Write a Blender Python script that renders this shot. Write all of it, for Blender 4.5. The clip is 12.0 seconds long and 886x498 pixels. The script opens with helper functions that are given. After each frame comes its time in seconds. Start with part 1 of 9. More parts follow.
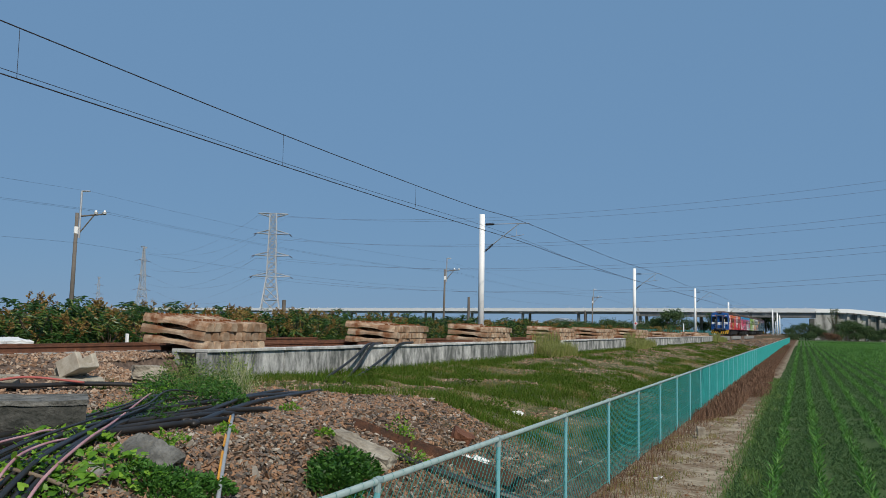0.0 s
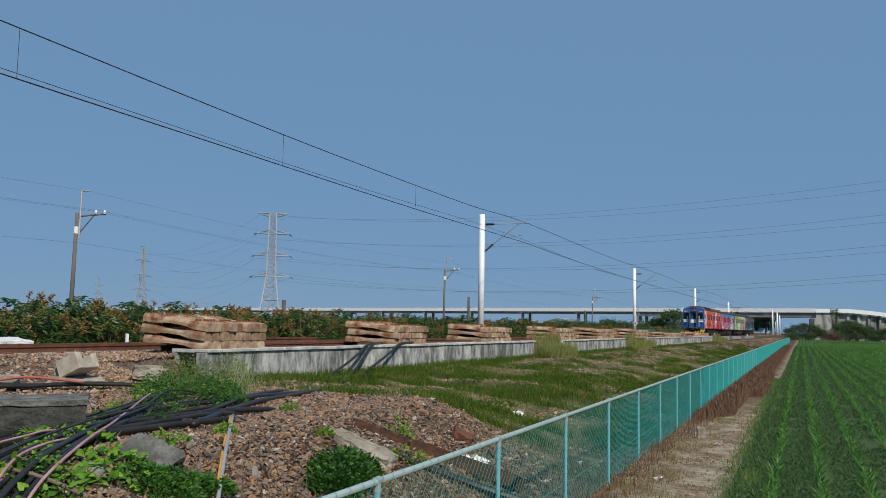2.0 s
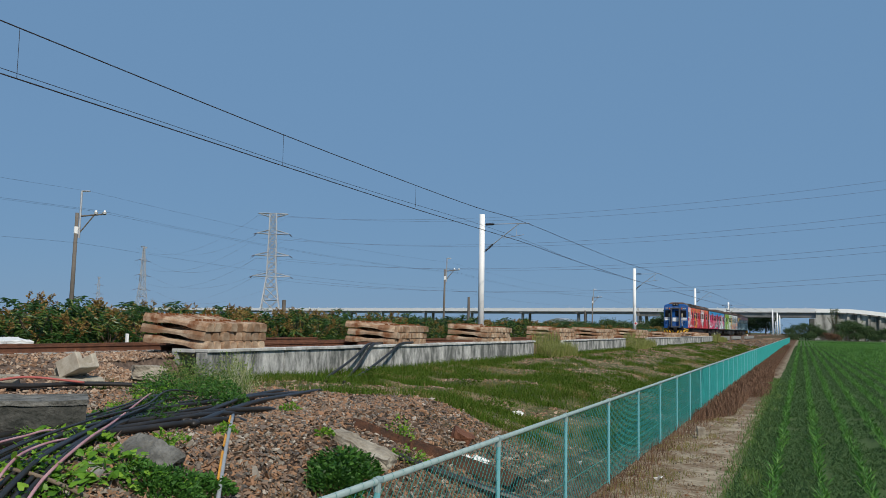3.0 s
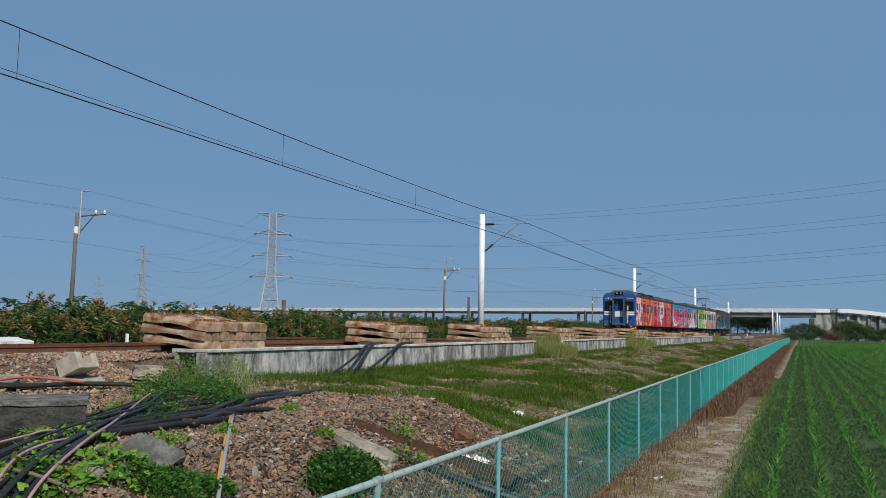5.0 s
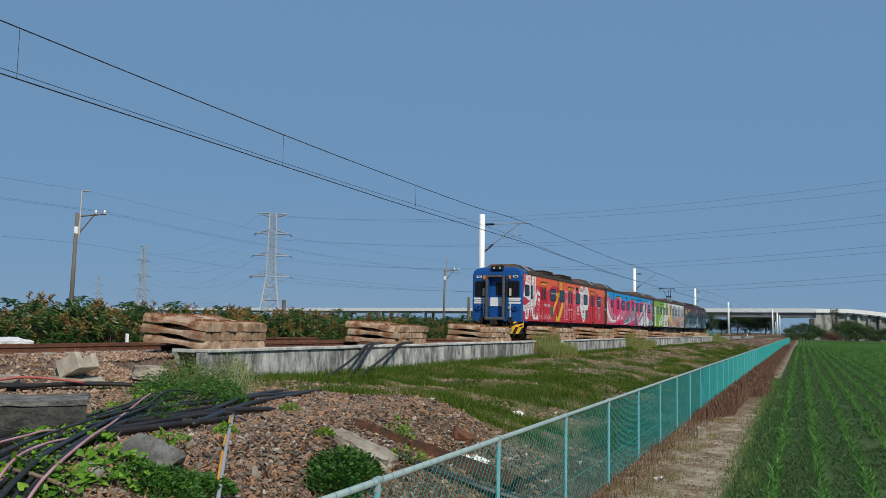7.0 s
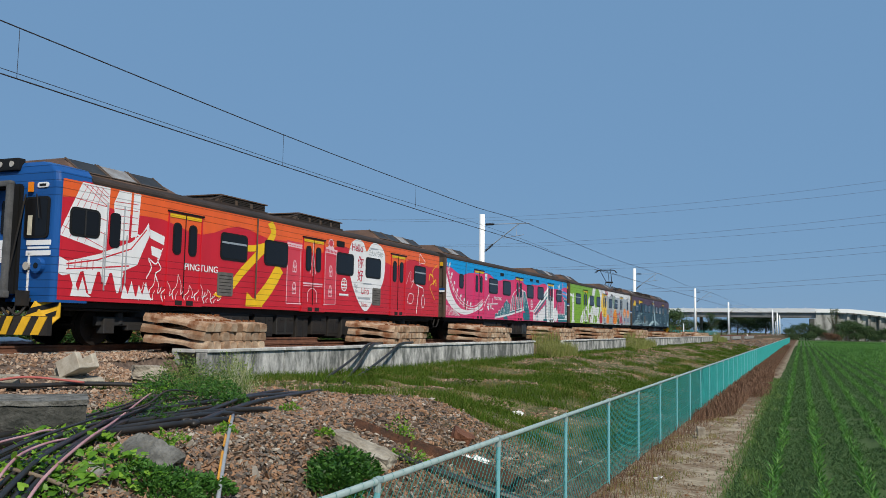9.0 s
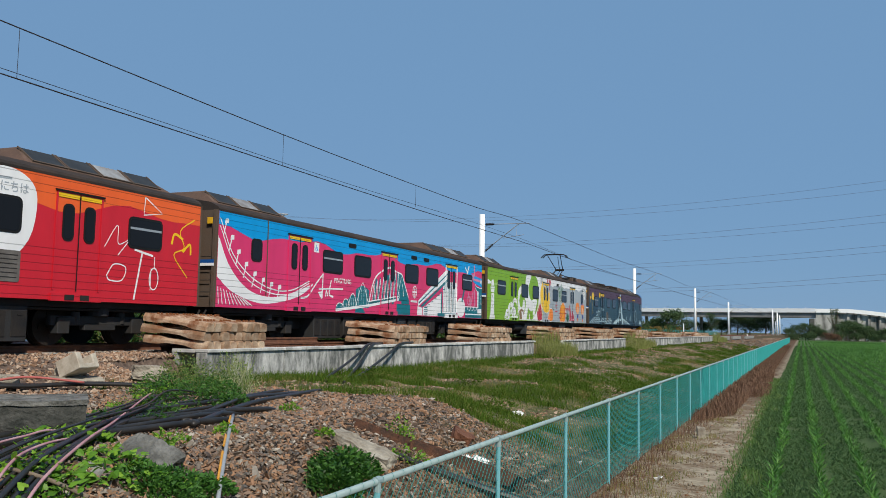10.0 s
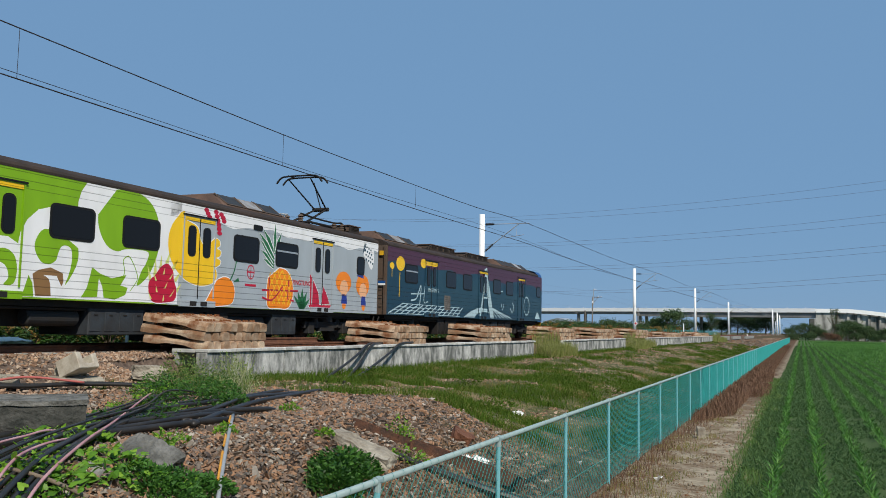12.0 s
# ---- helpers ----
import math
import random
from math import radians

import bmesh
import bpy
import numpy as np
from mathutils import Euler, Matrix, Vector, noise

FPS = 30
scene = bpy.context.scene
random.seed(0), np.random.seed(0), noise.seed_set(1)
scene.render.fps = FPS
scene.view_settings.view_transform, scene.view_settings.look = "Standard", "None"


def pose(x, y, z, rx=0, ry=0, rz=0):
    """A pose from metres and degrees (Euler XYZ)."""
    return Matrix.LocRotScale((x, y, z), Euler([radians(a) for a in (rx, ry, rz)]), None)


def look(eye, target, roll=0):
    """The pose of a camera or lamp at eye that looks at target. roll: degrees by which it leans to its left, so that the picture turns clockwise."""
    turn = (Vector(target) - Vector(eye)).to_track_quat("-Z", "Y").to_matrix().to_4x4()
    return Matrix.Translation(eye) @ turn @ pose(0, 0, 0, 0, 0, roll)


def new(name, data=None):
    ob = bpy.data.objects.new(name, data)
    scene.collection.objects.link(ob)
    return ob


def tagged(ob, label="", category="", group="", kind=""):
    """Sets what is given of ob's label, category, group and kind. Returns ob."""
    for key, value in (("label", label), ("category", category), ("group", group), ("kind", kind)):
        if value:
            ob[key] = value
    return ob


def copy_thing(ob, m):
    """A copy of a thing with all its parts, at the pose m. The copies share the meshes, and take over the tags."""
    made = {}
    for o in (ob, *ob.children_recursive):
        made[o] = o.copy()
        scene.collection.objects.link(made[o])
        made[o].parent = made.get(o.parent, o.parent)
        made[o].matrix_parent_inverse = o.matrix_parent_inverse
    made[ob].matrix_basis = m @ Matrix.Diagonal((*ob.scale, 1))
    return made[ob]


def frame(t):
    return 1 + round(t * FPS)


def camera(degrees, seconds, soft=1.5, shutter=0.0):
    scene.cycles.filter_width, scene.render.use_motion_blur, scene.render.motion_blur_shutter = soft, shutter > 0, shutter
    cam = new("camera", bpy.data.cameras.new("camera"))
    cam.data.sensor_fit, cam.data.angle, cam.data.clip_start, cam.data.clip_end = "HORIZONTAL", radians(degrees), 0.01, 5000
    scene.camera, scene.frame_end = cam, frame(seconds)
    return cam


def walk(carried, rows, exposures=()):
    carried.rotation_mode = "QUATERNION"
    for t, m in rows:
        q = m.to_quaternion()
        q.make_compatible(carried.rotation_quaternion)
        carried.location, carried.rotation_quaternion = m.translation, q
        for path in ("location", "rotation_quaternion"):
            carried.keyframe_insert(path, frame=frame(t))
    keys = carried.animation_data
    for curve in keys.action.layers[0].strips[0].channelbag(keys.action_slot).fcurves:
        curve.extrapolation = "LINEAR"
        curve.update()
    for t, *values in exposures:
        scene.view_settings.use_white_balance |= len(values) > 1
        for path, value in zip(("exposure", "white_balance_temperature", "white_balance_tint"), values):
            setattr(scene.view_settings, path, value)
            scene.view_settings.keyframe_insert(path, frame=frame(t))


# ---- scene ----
# Axes: x across the railway (to the right), y along it (away), z up; the maize field lies at z = 0.
cam = camera(54.6, 12.0, soft=0.85)
EYE = (0.0, 0.0, 2.24)
YAW, TILT = radians(22.665), radians(5.165)
AIM = (EYE[0] - math.sin(YAW) * math.cos(TILT), EYE[1] + math.cos(YAW) * math.cos(TILT), EYE[2] + math.sin(TILT))
VIEW = look(EYE, AIM, 1.055)
walk(cam, [(0.0, VIEW), (12.0, VIEW)], [(0.0, -0.14), (7.5, -0.14), (9.5, 0.04), (12.0, 0.04)])

# ---- light ----
SUN_ELEV, SUN_AZ = radians(42), radians(134)   # azimuth from +y towards +x
world = bpy.data.worlds.new("sky")
scene.world = world
world.use_nodes = True
wn, wl = world.node_tree.nodes, world.node_tree.links
sky = wn.new("ShaderNodeTexSky")
sky.sky_type = "NISHITA"
sky.sun_disc = False
sky.sun_elevation, sky.sun_rotation = SUN_ELEV, SUN_AZ
sky.air_density, sky.dust_density, sky.ozone_density = 1.0, 0.1, 4.0
wl.new(sky.outputs[0], wn["Background"].inputs[0])
wn["Background"].inputs[1].default_value = 0.085
haze, blend_sky = wn.new("ShaderNodeBackground"), wn.new("ShaderNodeMixShader")   # even summer haze over the clear sky
haze.inputs[0].default_value = (0.164, 0.312, 0.522, 1)
blend_sky.inputs[0].default_value = 0.90
wl.new(wn["Background"].outputs[0], blend_sky.inputs[1])
wl.new(haze.outputs[0], blend_sky.inputs[2])
wl.new(blend_sky.outputs[0], wn["World Output"].inputs[0])
sun_data = bpy.data.lights.new("sun", "SUN")
sun_data.energy, sun_data.angle, sun_data.color = 4.1, radians(0.55), (1.0, 0.93, 0.82)
sun = new("sun", sun_data)
toward = Vector((math.sin(SUN_AZ) * math.cos(SUN_ELEV), math.cos(SUN_AZ) * math.cos(SUN_ELEV), math.sin(SUN_ELEV)))
sun.matrix_world = look(toward * 100, (0, 0, 0))

# ---- plan ----
TRACK_X = -15.07
RAIL_Z = 1.70
BALLAST_Z = 1.52
WALL_X = -11.6
CURVE = 0.0002188
rnd = random.Random(5)


def fence_x(y):
    return -2.64


def bend(y):
    """How far the railway swings to the right at y: a wide curve that ends 150 m away."""
    return CURVE / 2 * y * y if y < 150 else CURVE / 2 * 150 ** 2 + CURVE * 150 * (y - 150)


def beside(off, y, z=0.0, rx=0, ry=0, rz=0):
    """A pose beside the track: off metres from the x of the straight line, turned along the curve."""
    return pose(off + bend(y), y, z, rx, ry, rz - math.degrees(CURVE * min(y, 150)))


def smooth(a, b, v):
    v = min(1.0, max(0.0, (v - a) / (b - a)))
    return v * v * (3 - 2 * v)


def mix(a, b, k):
    return a + (b - a) * k


def bumps(x, y, size, seed=0.0):
    return noise.noise(Vector((x / size, y / size, seed)))


def ground_z(x, y):
    """Height of the ground: field, slope, rubble heap, ballast bed, plain beyond the railway."""
    fx = fence_x(y)
    near = 1 - smooth(12.0, 19.0, y)
    if x > fx - 0.35:
        z = 0.03 * bumps(x, y, 1.3) if x < fx + 2.2 else 0.0
        if -30 < x < 30 and y < 90:
            z += 0.012 * bumps(x, y, 0.35, 2)
        return z
    x -= bend(y)
    top = mix(0.90, 1.06, near)
    edge = mix(-11.2, -5.4, near)
    k = (fx - 0.35 - x - bend(y)) / (fx - 0.35 - edge - bend(y))
    if k < 1:
        z = top * mix(k, smooth(0, 1, k) ** 0.8, 0.55)
    else:
        z = top
    rough = smooth(0.0, 0.8, fx - 0.35 - x - bend(y)) * (1 - smooth(150, 250, y))
    z += rough * (0.05 * bumps(x, y, 2.2, 1) + 0.03 * bumps(x, y, 0.7, 3))
    z += rough * (1 - near) * (1 - smooth(9.5, 11.2, -x)) * (0.22 * bumps(x, y, 2.8, 8) + 0.09 * bumps(x, y, 1.1, 7) + 0.10 * math.sin(math.pi * min(1, max(0, k))))
    shoulder = mix(WALL_X - 0.12, -10.9, near)
    start = mix(WALL_X - 0.1, -13.0, near)
    bed = BALLAST_Z + 0.025 * bumps(x, y, 0.5, 4)
    if x < shoulder:
        z = mix(z, bed, smooth(shoulder, start - 0.02, x) if start < shoulder else 1.0) if x > start else bed
    if -12.42 < x < -10.9 and 12.5 < y < 18.0:
        z = min(z, mix(z, 0.95, smooth(12.5, 14.6, y)))
    if x < -17.4:
        z = mix(bed, 0.95 + 0.06 * bumps(x, y, 1.5, 6), smooth(17.4, 19.4, -x))
    if x < -60:
        z = mix(0.95, 0.2, smooth(60, 160, -x))
    return z


# ---- mesh tools ----
def box(bm, x, y, z, sx, sy, sz, m=None):
    """A box with its centre at x, y, z."""
    g = bmesh.ops.create_cube(bm, size=1.0, matrix=(m or Matrix()) @ Matrix.Translation((x, y, z)) @ Matrix.Diagonal((sx, sy, sz, 1)))
    return g["verts"]


def rod(bm, a, b, r, r2=None, seg=8, caps=True):
    """A round bar from a to b."""
    a, b = Vector(a), Vector(b)
    d = b - a
    m = Matrix.Translation((a + b) / 2) @ d.to_track_quat("Z", "Y").to_matrix().to_4x4()
    return bmesh.ops.create_cone(bm, cap_ends=caps, segments=seg, radius1=r, radius2=r if r2 is None else r2, depth=d.length, matrix=m)["verts"]


def bevel(bm, w, seg=1, angle=30):
    es = [e for e in bm.edges if len(e.link_faces) == 2 and e.calc_face_angle(0) > radians(angle)]
    bmesh.ops.bevel(bm, geom=es, offset=w, segments=seg, affect="EDGES", profile=0.7, clamp_overlap=True)


def prism(bm, outline, x0, x1, axis="x"):
    """Extrudes an outline of (u, v) between x0 and x1 along an axis."""
    def place(u, v, w):
        return {"x": (w, u, v), "y": (u, w, v), "z": (u, v, w)}[axis]
    lo = [bm.verts.new(place(u, v, x0)) for u, v in outline]
    hi = [bm.verts.new(place(u, v, x1)) for u, v in outline]
    n = len(outline)
    faces = [bm.faces.new(lo), bm.faces.new(hi)]
    for i in range(n):
        faces.append(bm.faces.new((lo[i], lo[(i + 1) % n], hi[(i + 1) % n], hi[i])))
    bmesh.ops.recalc_face_normals(bm, faces=faces)
    return lo + hi


def tube(bm, points, r, seg=6):
    """A bent pipe through the points."""
    pts = [Vector(q) for q in points]
    rings = []
    for i, q in enumerate(pts):
        d = (pts[min(i + 1, len(pts) - 1)] - pts[max(i - 1, 0)]).normalized()
        rot = d.to_track_quat("Z", "Y").to_matrix()
        rings.append([bm.verts.new(q + rot @ Vector((r * math.cos(2 * math.pi * k / seg), r * math.sin(2 * math.pi * k / seg), 0))) for k in range(seg)])
    for a, b in zip(rings, rings[1:]):
        for k in range(seg):
            bm.faces.new((a[k], a[(k + 1) % seg], b[(k + 1) % seg], b[k]))
    bm.faces.new(rings[0][::-1])
    bm.faces.new(rings[-1])


def spline(points, n=8):
    """Points on a smooth line through the given ones."""
    pts = [Vector(q) for q in points]
    pts = [2 * pts[0] - pts[1]] + pts + [2 * pts[-1] - pts[-2]]
    out = []
    for i in range(1, len(pts) - 2):
        a, b, c, d = pts[i - 1:i + 3]
        for k in range(n):
            t = k / n
            out.append(0.5 * (2 * b + (c - a) * t + (2 * a - 5 * b + 4 * c - d) * t * t + (3 * b - a - 3 * c + d) * t ** 3))
    out.append(pts[-2])
    return out


def mesh_of(name, bm, *mats):
    me = bpy.data.meshes.new(name)
    bm.to_mesh(me)
    bm.free()
    for m in mats:
        me.materials.append(m)
    return me


def part(name, bm, material, parent, label="", smooth_shade=False):
    """One mesh object under a thing or a part."""
    me = mesh_of(name, bm, material) if isinstance(bm, bmesh.types.BMesh) else bm
    if smooth_shade:
        me.polygons.foreach_set("use_smooth", [True] * len(me.polygons))
    ob = new(name, me)
    ob.parent = parent
    return tagged(ob, label)


def thing(name, label, category, group="", kind="", m=None):
    ob = new(name)
    ob.empty_display_size = 0.2
    if m is not None:
        ob.matrix_basis = m
    return tagged(ob, label, category, group, kind)


def solid(name, bm, material, label, category, group="", kind="", m=None, smooth_shade=False):
    """A thing of one mesh."""
    me = mesh_of(name, bm, material) if isinstance(bm, bmesh.types.BMesh) else bm
    if smooth_shade:
        me.polygons.foreach_set("use_smooth", [True] * len(me.polygons))
    ob = new(name, me)
    if m is not None:
        ob.matrix_basis = m
    return tagged(ob, label, category, group, kind)


def raw(name, verts, faces, *mats):
    me = bpy.data.meshes.new(name)
    me.from_pydata(verts, [], faces)
    for m in mats:
        me.materials.append(m)
    return me


# ---- materials ----
def material(name, base, rough=0.8, metal=0.0, vary=0.25, scale=6.0, fine=60.0, bump=0.2, second=None, patch=0.5, spec=0.3, island=0.0, obrand=0.0, bump_size=0.01, stretch=None, broken=0.5):
    """A surface with coarse stains towards a second colour, fine grain and relief."""
    m = bpy.data.materials.new(name)
    m.use_nodes = True
    nt = m.node_tree
    bs = nt.nodes["Principled BSDF"]
    bs.inputs["Roughness"].default_value, bs.inputs["Metallic"].default_value = rough, metal
    bs.inputs["Specular IOR Level"].default_value = spec
    tc = nt.nodes.new("ShaderNodeTexCoord")
    n1, n2 = nt.nodes.new("ShaderNodeTexNoise"), nt.nodes.new("ShaderNodeTexNoise")
    n1.inputs["Scale"].default_value, n1.inputs["Detail"].default_value = scale, 6
    n2.inputs["Scale"].default_value, n2.inputs["Detail"].default_value = fine, 4
    n1.inputs["Roughness"].default_value = broken
    here = tc.outputs["Object"]
    if obrand:
        info, push = nt.nodes.new("ShaderNodeObjectInfo"), nt.nodes.new("ShaderNodeVectorMath")
        push.operation = "MULTIPLY_ADD"
        push.inputs[1].default_value = (31.0, 47.0, 23.0)
        nt.links.new(info.outputs["Random"], push.inputs[0])
        nt.links.new(here, push.inputs[2])
        here = push.outputs[0]
    for n in (n1, n2):
        nt.links.new(here, n.inputs["Vector"])
    if stretch:
        mp = nt.nodes.new("ShaderNodeMapping")
        mp.inputs["Scale"].default_value = stretch
        nt.links.new(here, mp.inputs[0])
        nt.links.new(mp.outputs[0], n1.inputs["Vector"])
    ramp = nt.nodes.new("ShaderNodeValToRGB")
    ramp.color_ramp.elements[0].position, ramp.color_ramp.elements[1].position = 0.5 - 0.18 * (1.2 - patch) , 0.5 + 0.3 * (1.2 - patch)
    sec = second or tuple(c * (1 - vary) for c in base)
    ramp.color_ramp.elements[0].color, ramp.color_ramp.elements[1].color = (*sec, 1), (*base, 1)
    nt.links.new(n1.outputs["Fac"], ramp.inputs["Fac"])
    hue = nt.nodes.new("ShaderNodeHueSaturation")
    rng = nt.nodes.new("ShaderNodeMapRange")
    rng.inputs["To Min"].default_value, rng.inputs["To Max"].default_value = 1 - vary, 1 + vary
    nt.links.new(n2.outputs["Fac"], rng.inputs["Value"])
    last = rng.outputs[0]
    for amount, node, socket in ((island, "ShaderNodeNewGeometry", "Random Per Island"), (obrand, "ShaderNodeObjectInfo", "Random")):
        if amount:
            src = nt.nodes.new(node)
            r2 = nt.nodes.new("ShaderNodeMapRange")
            r2.inputs["To Min"].default_value, r2.inputs["To Max"].default_value = 1 - amount, 1 + amount
            nt.links.new(src.outputs[socket], r2.inputs["Value"])
            mul = nt.nodes.new("ShaderNodeMath")
            mul.operation = "MULTIPLY"
            nt.links.new(last, mul.inputs[0])
            nt.links.new(r2.outputs[0], mul.inputs[1])
            last = mul.outputs[0]
    nt.links.new(last, hue.inputs["Value"])
    nt.links.new(ramp.outputs[0], hue.inputs["Color"])
    nt.links.new(hue.outputs[0], bs.inputs["Base Color"])
    if bump:
        b = nt.nodes.new("ShaderNodeBump")
        b.inputs["Strength"].default_value, b.inputs["Distance"].default_value = bump, bump_size
        nt.links.new(n2.outputs["Fac"], b.inputs["Height"])
        nt.links.new(b.outputs[0], bs.inputs["Normal"])
    return m


def island_mix(name, colours, rough=0.8, spec=0.3, vary=0.2, translucent=0.0):
    """Pieces of one mesh, each with a colour of its own out of a range."""
    m = bpy.data.materials.new(name)
    m.use_nodes = True
    nt = m.node_tree
    bs = nt.nodes["Principled BSDF"]
    bs.inputs["Roughness"].default_value = rough
    bs.inputs["Specular IOR Level"].default_value = spec
    geo = nt.nodes.new("ShaderNodeNewGeometry")
    ramp = nt.nodes.new("ShaderNodeValToRGB")
    el = ramp.color_ramp.elements
    while len(el) < len(colours):
        el.new(0.5)
    for i, c in enumerate(colours):
        el[i].position = i / max(1, len(colours) - 1)
        el[i].color = (*c, 1)
    nt.links.new(geo.outputs["Random Per Island"], ramp.inputs["Fac"])
    tc, n2 = nt.nodes.new("ShaderNodeTexCoord"), nt.nodes.new("ShaderNodeTexNoise")
    n2.inputs["Scale"].default_value = 25
    nt.links.new(tc.outputs["Object"], n2.inputs["Vector"])
    rng, hue = nt.nodes.new("ShaderNodeMapRange"), nt.nodes.new("ShaderNodeHueSaturation")
    rng.inputs["To Min"].default_value, rng.inputs["To Max"].default_value = 1 - vary, 1 + vary
    nt.links.new(n2.outputs["Fac"], rng.inputs["Value"])
    nt.links.new(rng.outputs[0], hue.inputs["Value"])
    nt.links.new(ramp.outputs[0], hue.inputs["Color"])
    nt.links.new(hue.outputs[0], bs.inputs["Base Color"])
    if translucent:
        tr, mx = nt.nodes.new("ShaderNodeBsdfTranslucent"), nt.nodes.new("ShaderNodeMixShader")
        mx.inputs[0].default_value = translucent
        nt.links.new(hue.outputs[0], tr.inputs["Color"])
        nt.links.new(bs.outputs[0], mx.inputs[1])
        nt.links.new(tr.outputs[0], mx.inputs[2])
        nt.links.new(mx.outputs[0], nt.nodes["Material Output"].inputs["Surface"])
    return m
RAIL_GREY = material("weathered_rail_coating", (0.28, 0.375, 0.375), 0.5, vary=0.12, scale=4, fine=60, bump=0.05)
POST_BLUE = material("pale_turquoise_post", (0.17, 0.43, 0.47), 0.5, vary=0.16, scale=4, fine=60, bump=0.05)
WALL_CONCRETE = material("streaked_concrete", (0.63, 0.62, 0.58), 0.92, vary=0.22, scale=2.0, fine=18, second=(0.13, 0.135, 0.125), patch=0.72, stretch=(1.5, 1.15, 0.42), obrand=0.12, broken=0.72)
COPING = material("coping_concrete", (0.66, 0.65, 0.61), 0.9, vary=0.14, scale=3, fine=40, second=(0.34, 0.34, 0.32), obrand=0.12)
CONCRETE = material("concrete", (0.33, 0.32, 0.295), 0.9, vary=0.18, scale=2.2, fine=45, second=(0.25, 0.25, 0.23))
RUSTY = material("rusted_steel", (0.20, 0.085, 0.045), 0.85, vary=0.3, scale=4, fine=50, second=(0.11, 0.05, 0.032))
GALV = material("galvanised_steel", (0.55, 0.56, 0.57), 0.45, 0.6, vary=0.08, scale=3, fine=80, bump=0.05)
WHITE_POLE = material("white_mast_paint", (0.86, 0.86, 0.84), 0.5, vary=0.04, scale=2, fine=30, bump=0.05)
BLACK = material("black_rubber", (0.018, 0.018, 0.02), 0.5, vary=0.3, scale=8, fine=40, bump=0.1)
FENCE_GREEN = material("turquoise_coating", (0.024, 0.25, 0.225), 0.5, vary=0.2, scale=3, fine=60, bump=0.05)


def ground_material():
    """Field soil, dirt path, grass slope, rubble and ballast, parted by where they lie, with wandering edges."""
    m = bpy.data.materials.new("ground")
    m.use_nodes = True
    nt = m.node_tree
    bs = nt.nodes["Principled BSDF"]
    bs.inputs["Roughness"].default_value = 0.95
    bs.inputs["Specular IOR Level"].default_value = 0.15
    tc = nt.nodes.new("ShaderNodeTexCoord")
    sep = nt.nodes.new("ShaderNodeSeparateXYZ")
    nt.links.new(tc.outputs["Object"], sep.inputs[0])

    def noisy(scale, detail=5):
        n = nt.nodes.new("ShaderNodeTexNoise")
        n.inputs["Scale"].default_value, n.inputs["Detail"].default_value = scale, detail
        nt.links.new(tc.outputs["Object"], n.inputs["Vector"])
        return n.outputs["Fac"]

    def math_(op, a, b):
        n = nt.nodes.new("ShaderNodeMath")
        n.operation = op
        for i, v in enumerate((a, b)):
            if isinstance(v, (int, float)):
                n.inputs[i].default_value = v
            else:
                nt.links.new(v, n.inputs[i])
        return n.outputs[0]

    def two(scale, c0, c1, lo=0.35, hi=0.65):
        r = nt.nodes.new("ShaderNodeValToRGB")
        r.color_ramp.elements[0].position, r.color_ramp.elements[1].position = lo, hi
        r.color_ramp.elements[0].color, r.color_ramp.elements[1].color = (*c0, 1), (*c1, 1)
        nt.links.new(noisy(scale), r.inputs["Fac"])
        return r.outputs[0]

    def blend(a, b, fac):
        n = nt.nodes.new("ShaderNodeMix")
        n.data_type = "RGBA"
        for s, v in ((6, a), (7, b)):
            nt.links.new(v, n.inputs[s])
        nt.links.new(fac, n.inputs[0])
        return n.outputs[2]

    def step(v, a, b):
        n = nt.nodes.new("ShaderNodeMapRange")
        n.inputs["From Min"].default_value, n.inputs["From Max"].default_value = a, b
        nt.links.new(v, n.inputs["Value"])
        return n.outputs[0]

    # across: metres to the right of the fence line, shaken by noise
    across = math_("ADD", sep.outputs["X"], 2.64)
    across = math_("ADD", across, math_("MULTIPLY", math_("SUBTRACT", noisy(1.1), 0.5), 1.1))
    wob = math_("MULTIPLY", math_("SUBTRACT", noisy(0.5), 0.5), 6.0)
    along = math_("ADD", sep.outputs["Y"], wob)
    field = two(2.5, (0.05, 0.095, 0.028), (0.085, 0.12, 0.045))
    dirt = blend(two(1.7, (0.16, 0.10, 0.055), (0.45, 0.39, 0.28), 0.40, 0.62), two(9.0, (0.12, 0.075, 0.042), (0.42, 0.36, 0.26), 0.36, 0.70), noisy(2.1))
    brown = two(3.0, (0.085, 0.05, 0.028), (0.16, 0.095, 0.055))
    grass = blend(two(1.2, (0.055, 0.075, 0.022), (0.28, 0.20, 0.112), 0.48, 0.66), two(7.0, (0.07, 0.075, 0.03), (0.31, 0.225, 0.13), 0.44, 0.74), noisy(3.0))
    rubble = two(9.0, (0.035, 0.025, 0.019), (0.10, 0.067, 0.047))
    ballast = two(10.0, (0.08, 0.055, 0.042), (0.18, 0.13, 0.10))
    plain = two(0.3, (0.06, 0.075, 0.025), (0.12, 0.10, 0.05))
    path = blend(dirt, brown, math_("MULTIPLY", step(along, 24, 33), step(across, 1.55, 1.2)))
    slope = blend(rubble, grass, step(along, 11.0, 13.8))
    slope = blend(slope, rubble, math_("MULTIPLY", step(along, 70, 100), 0.7))
    c = blend(slope, path, step(across, -0.5, 0.1))
    c = blend(c, field, step(across, 1.55, 1.95))
    swing = math_("MULTIPLY", math_("MULTIPLY", sep.outputs["Y"], sep.outputs["Y"]), -0.0001094)
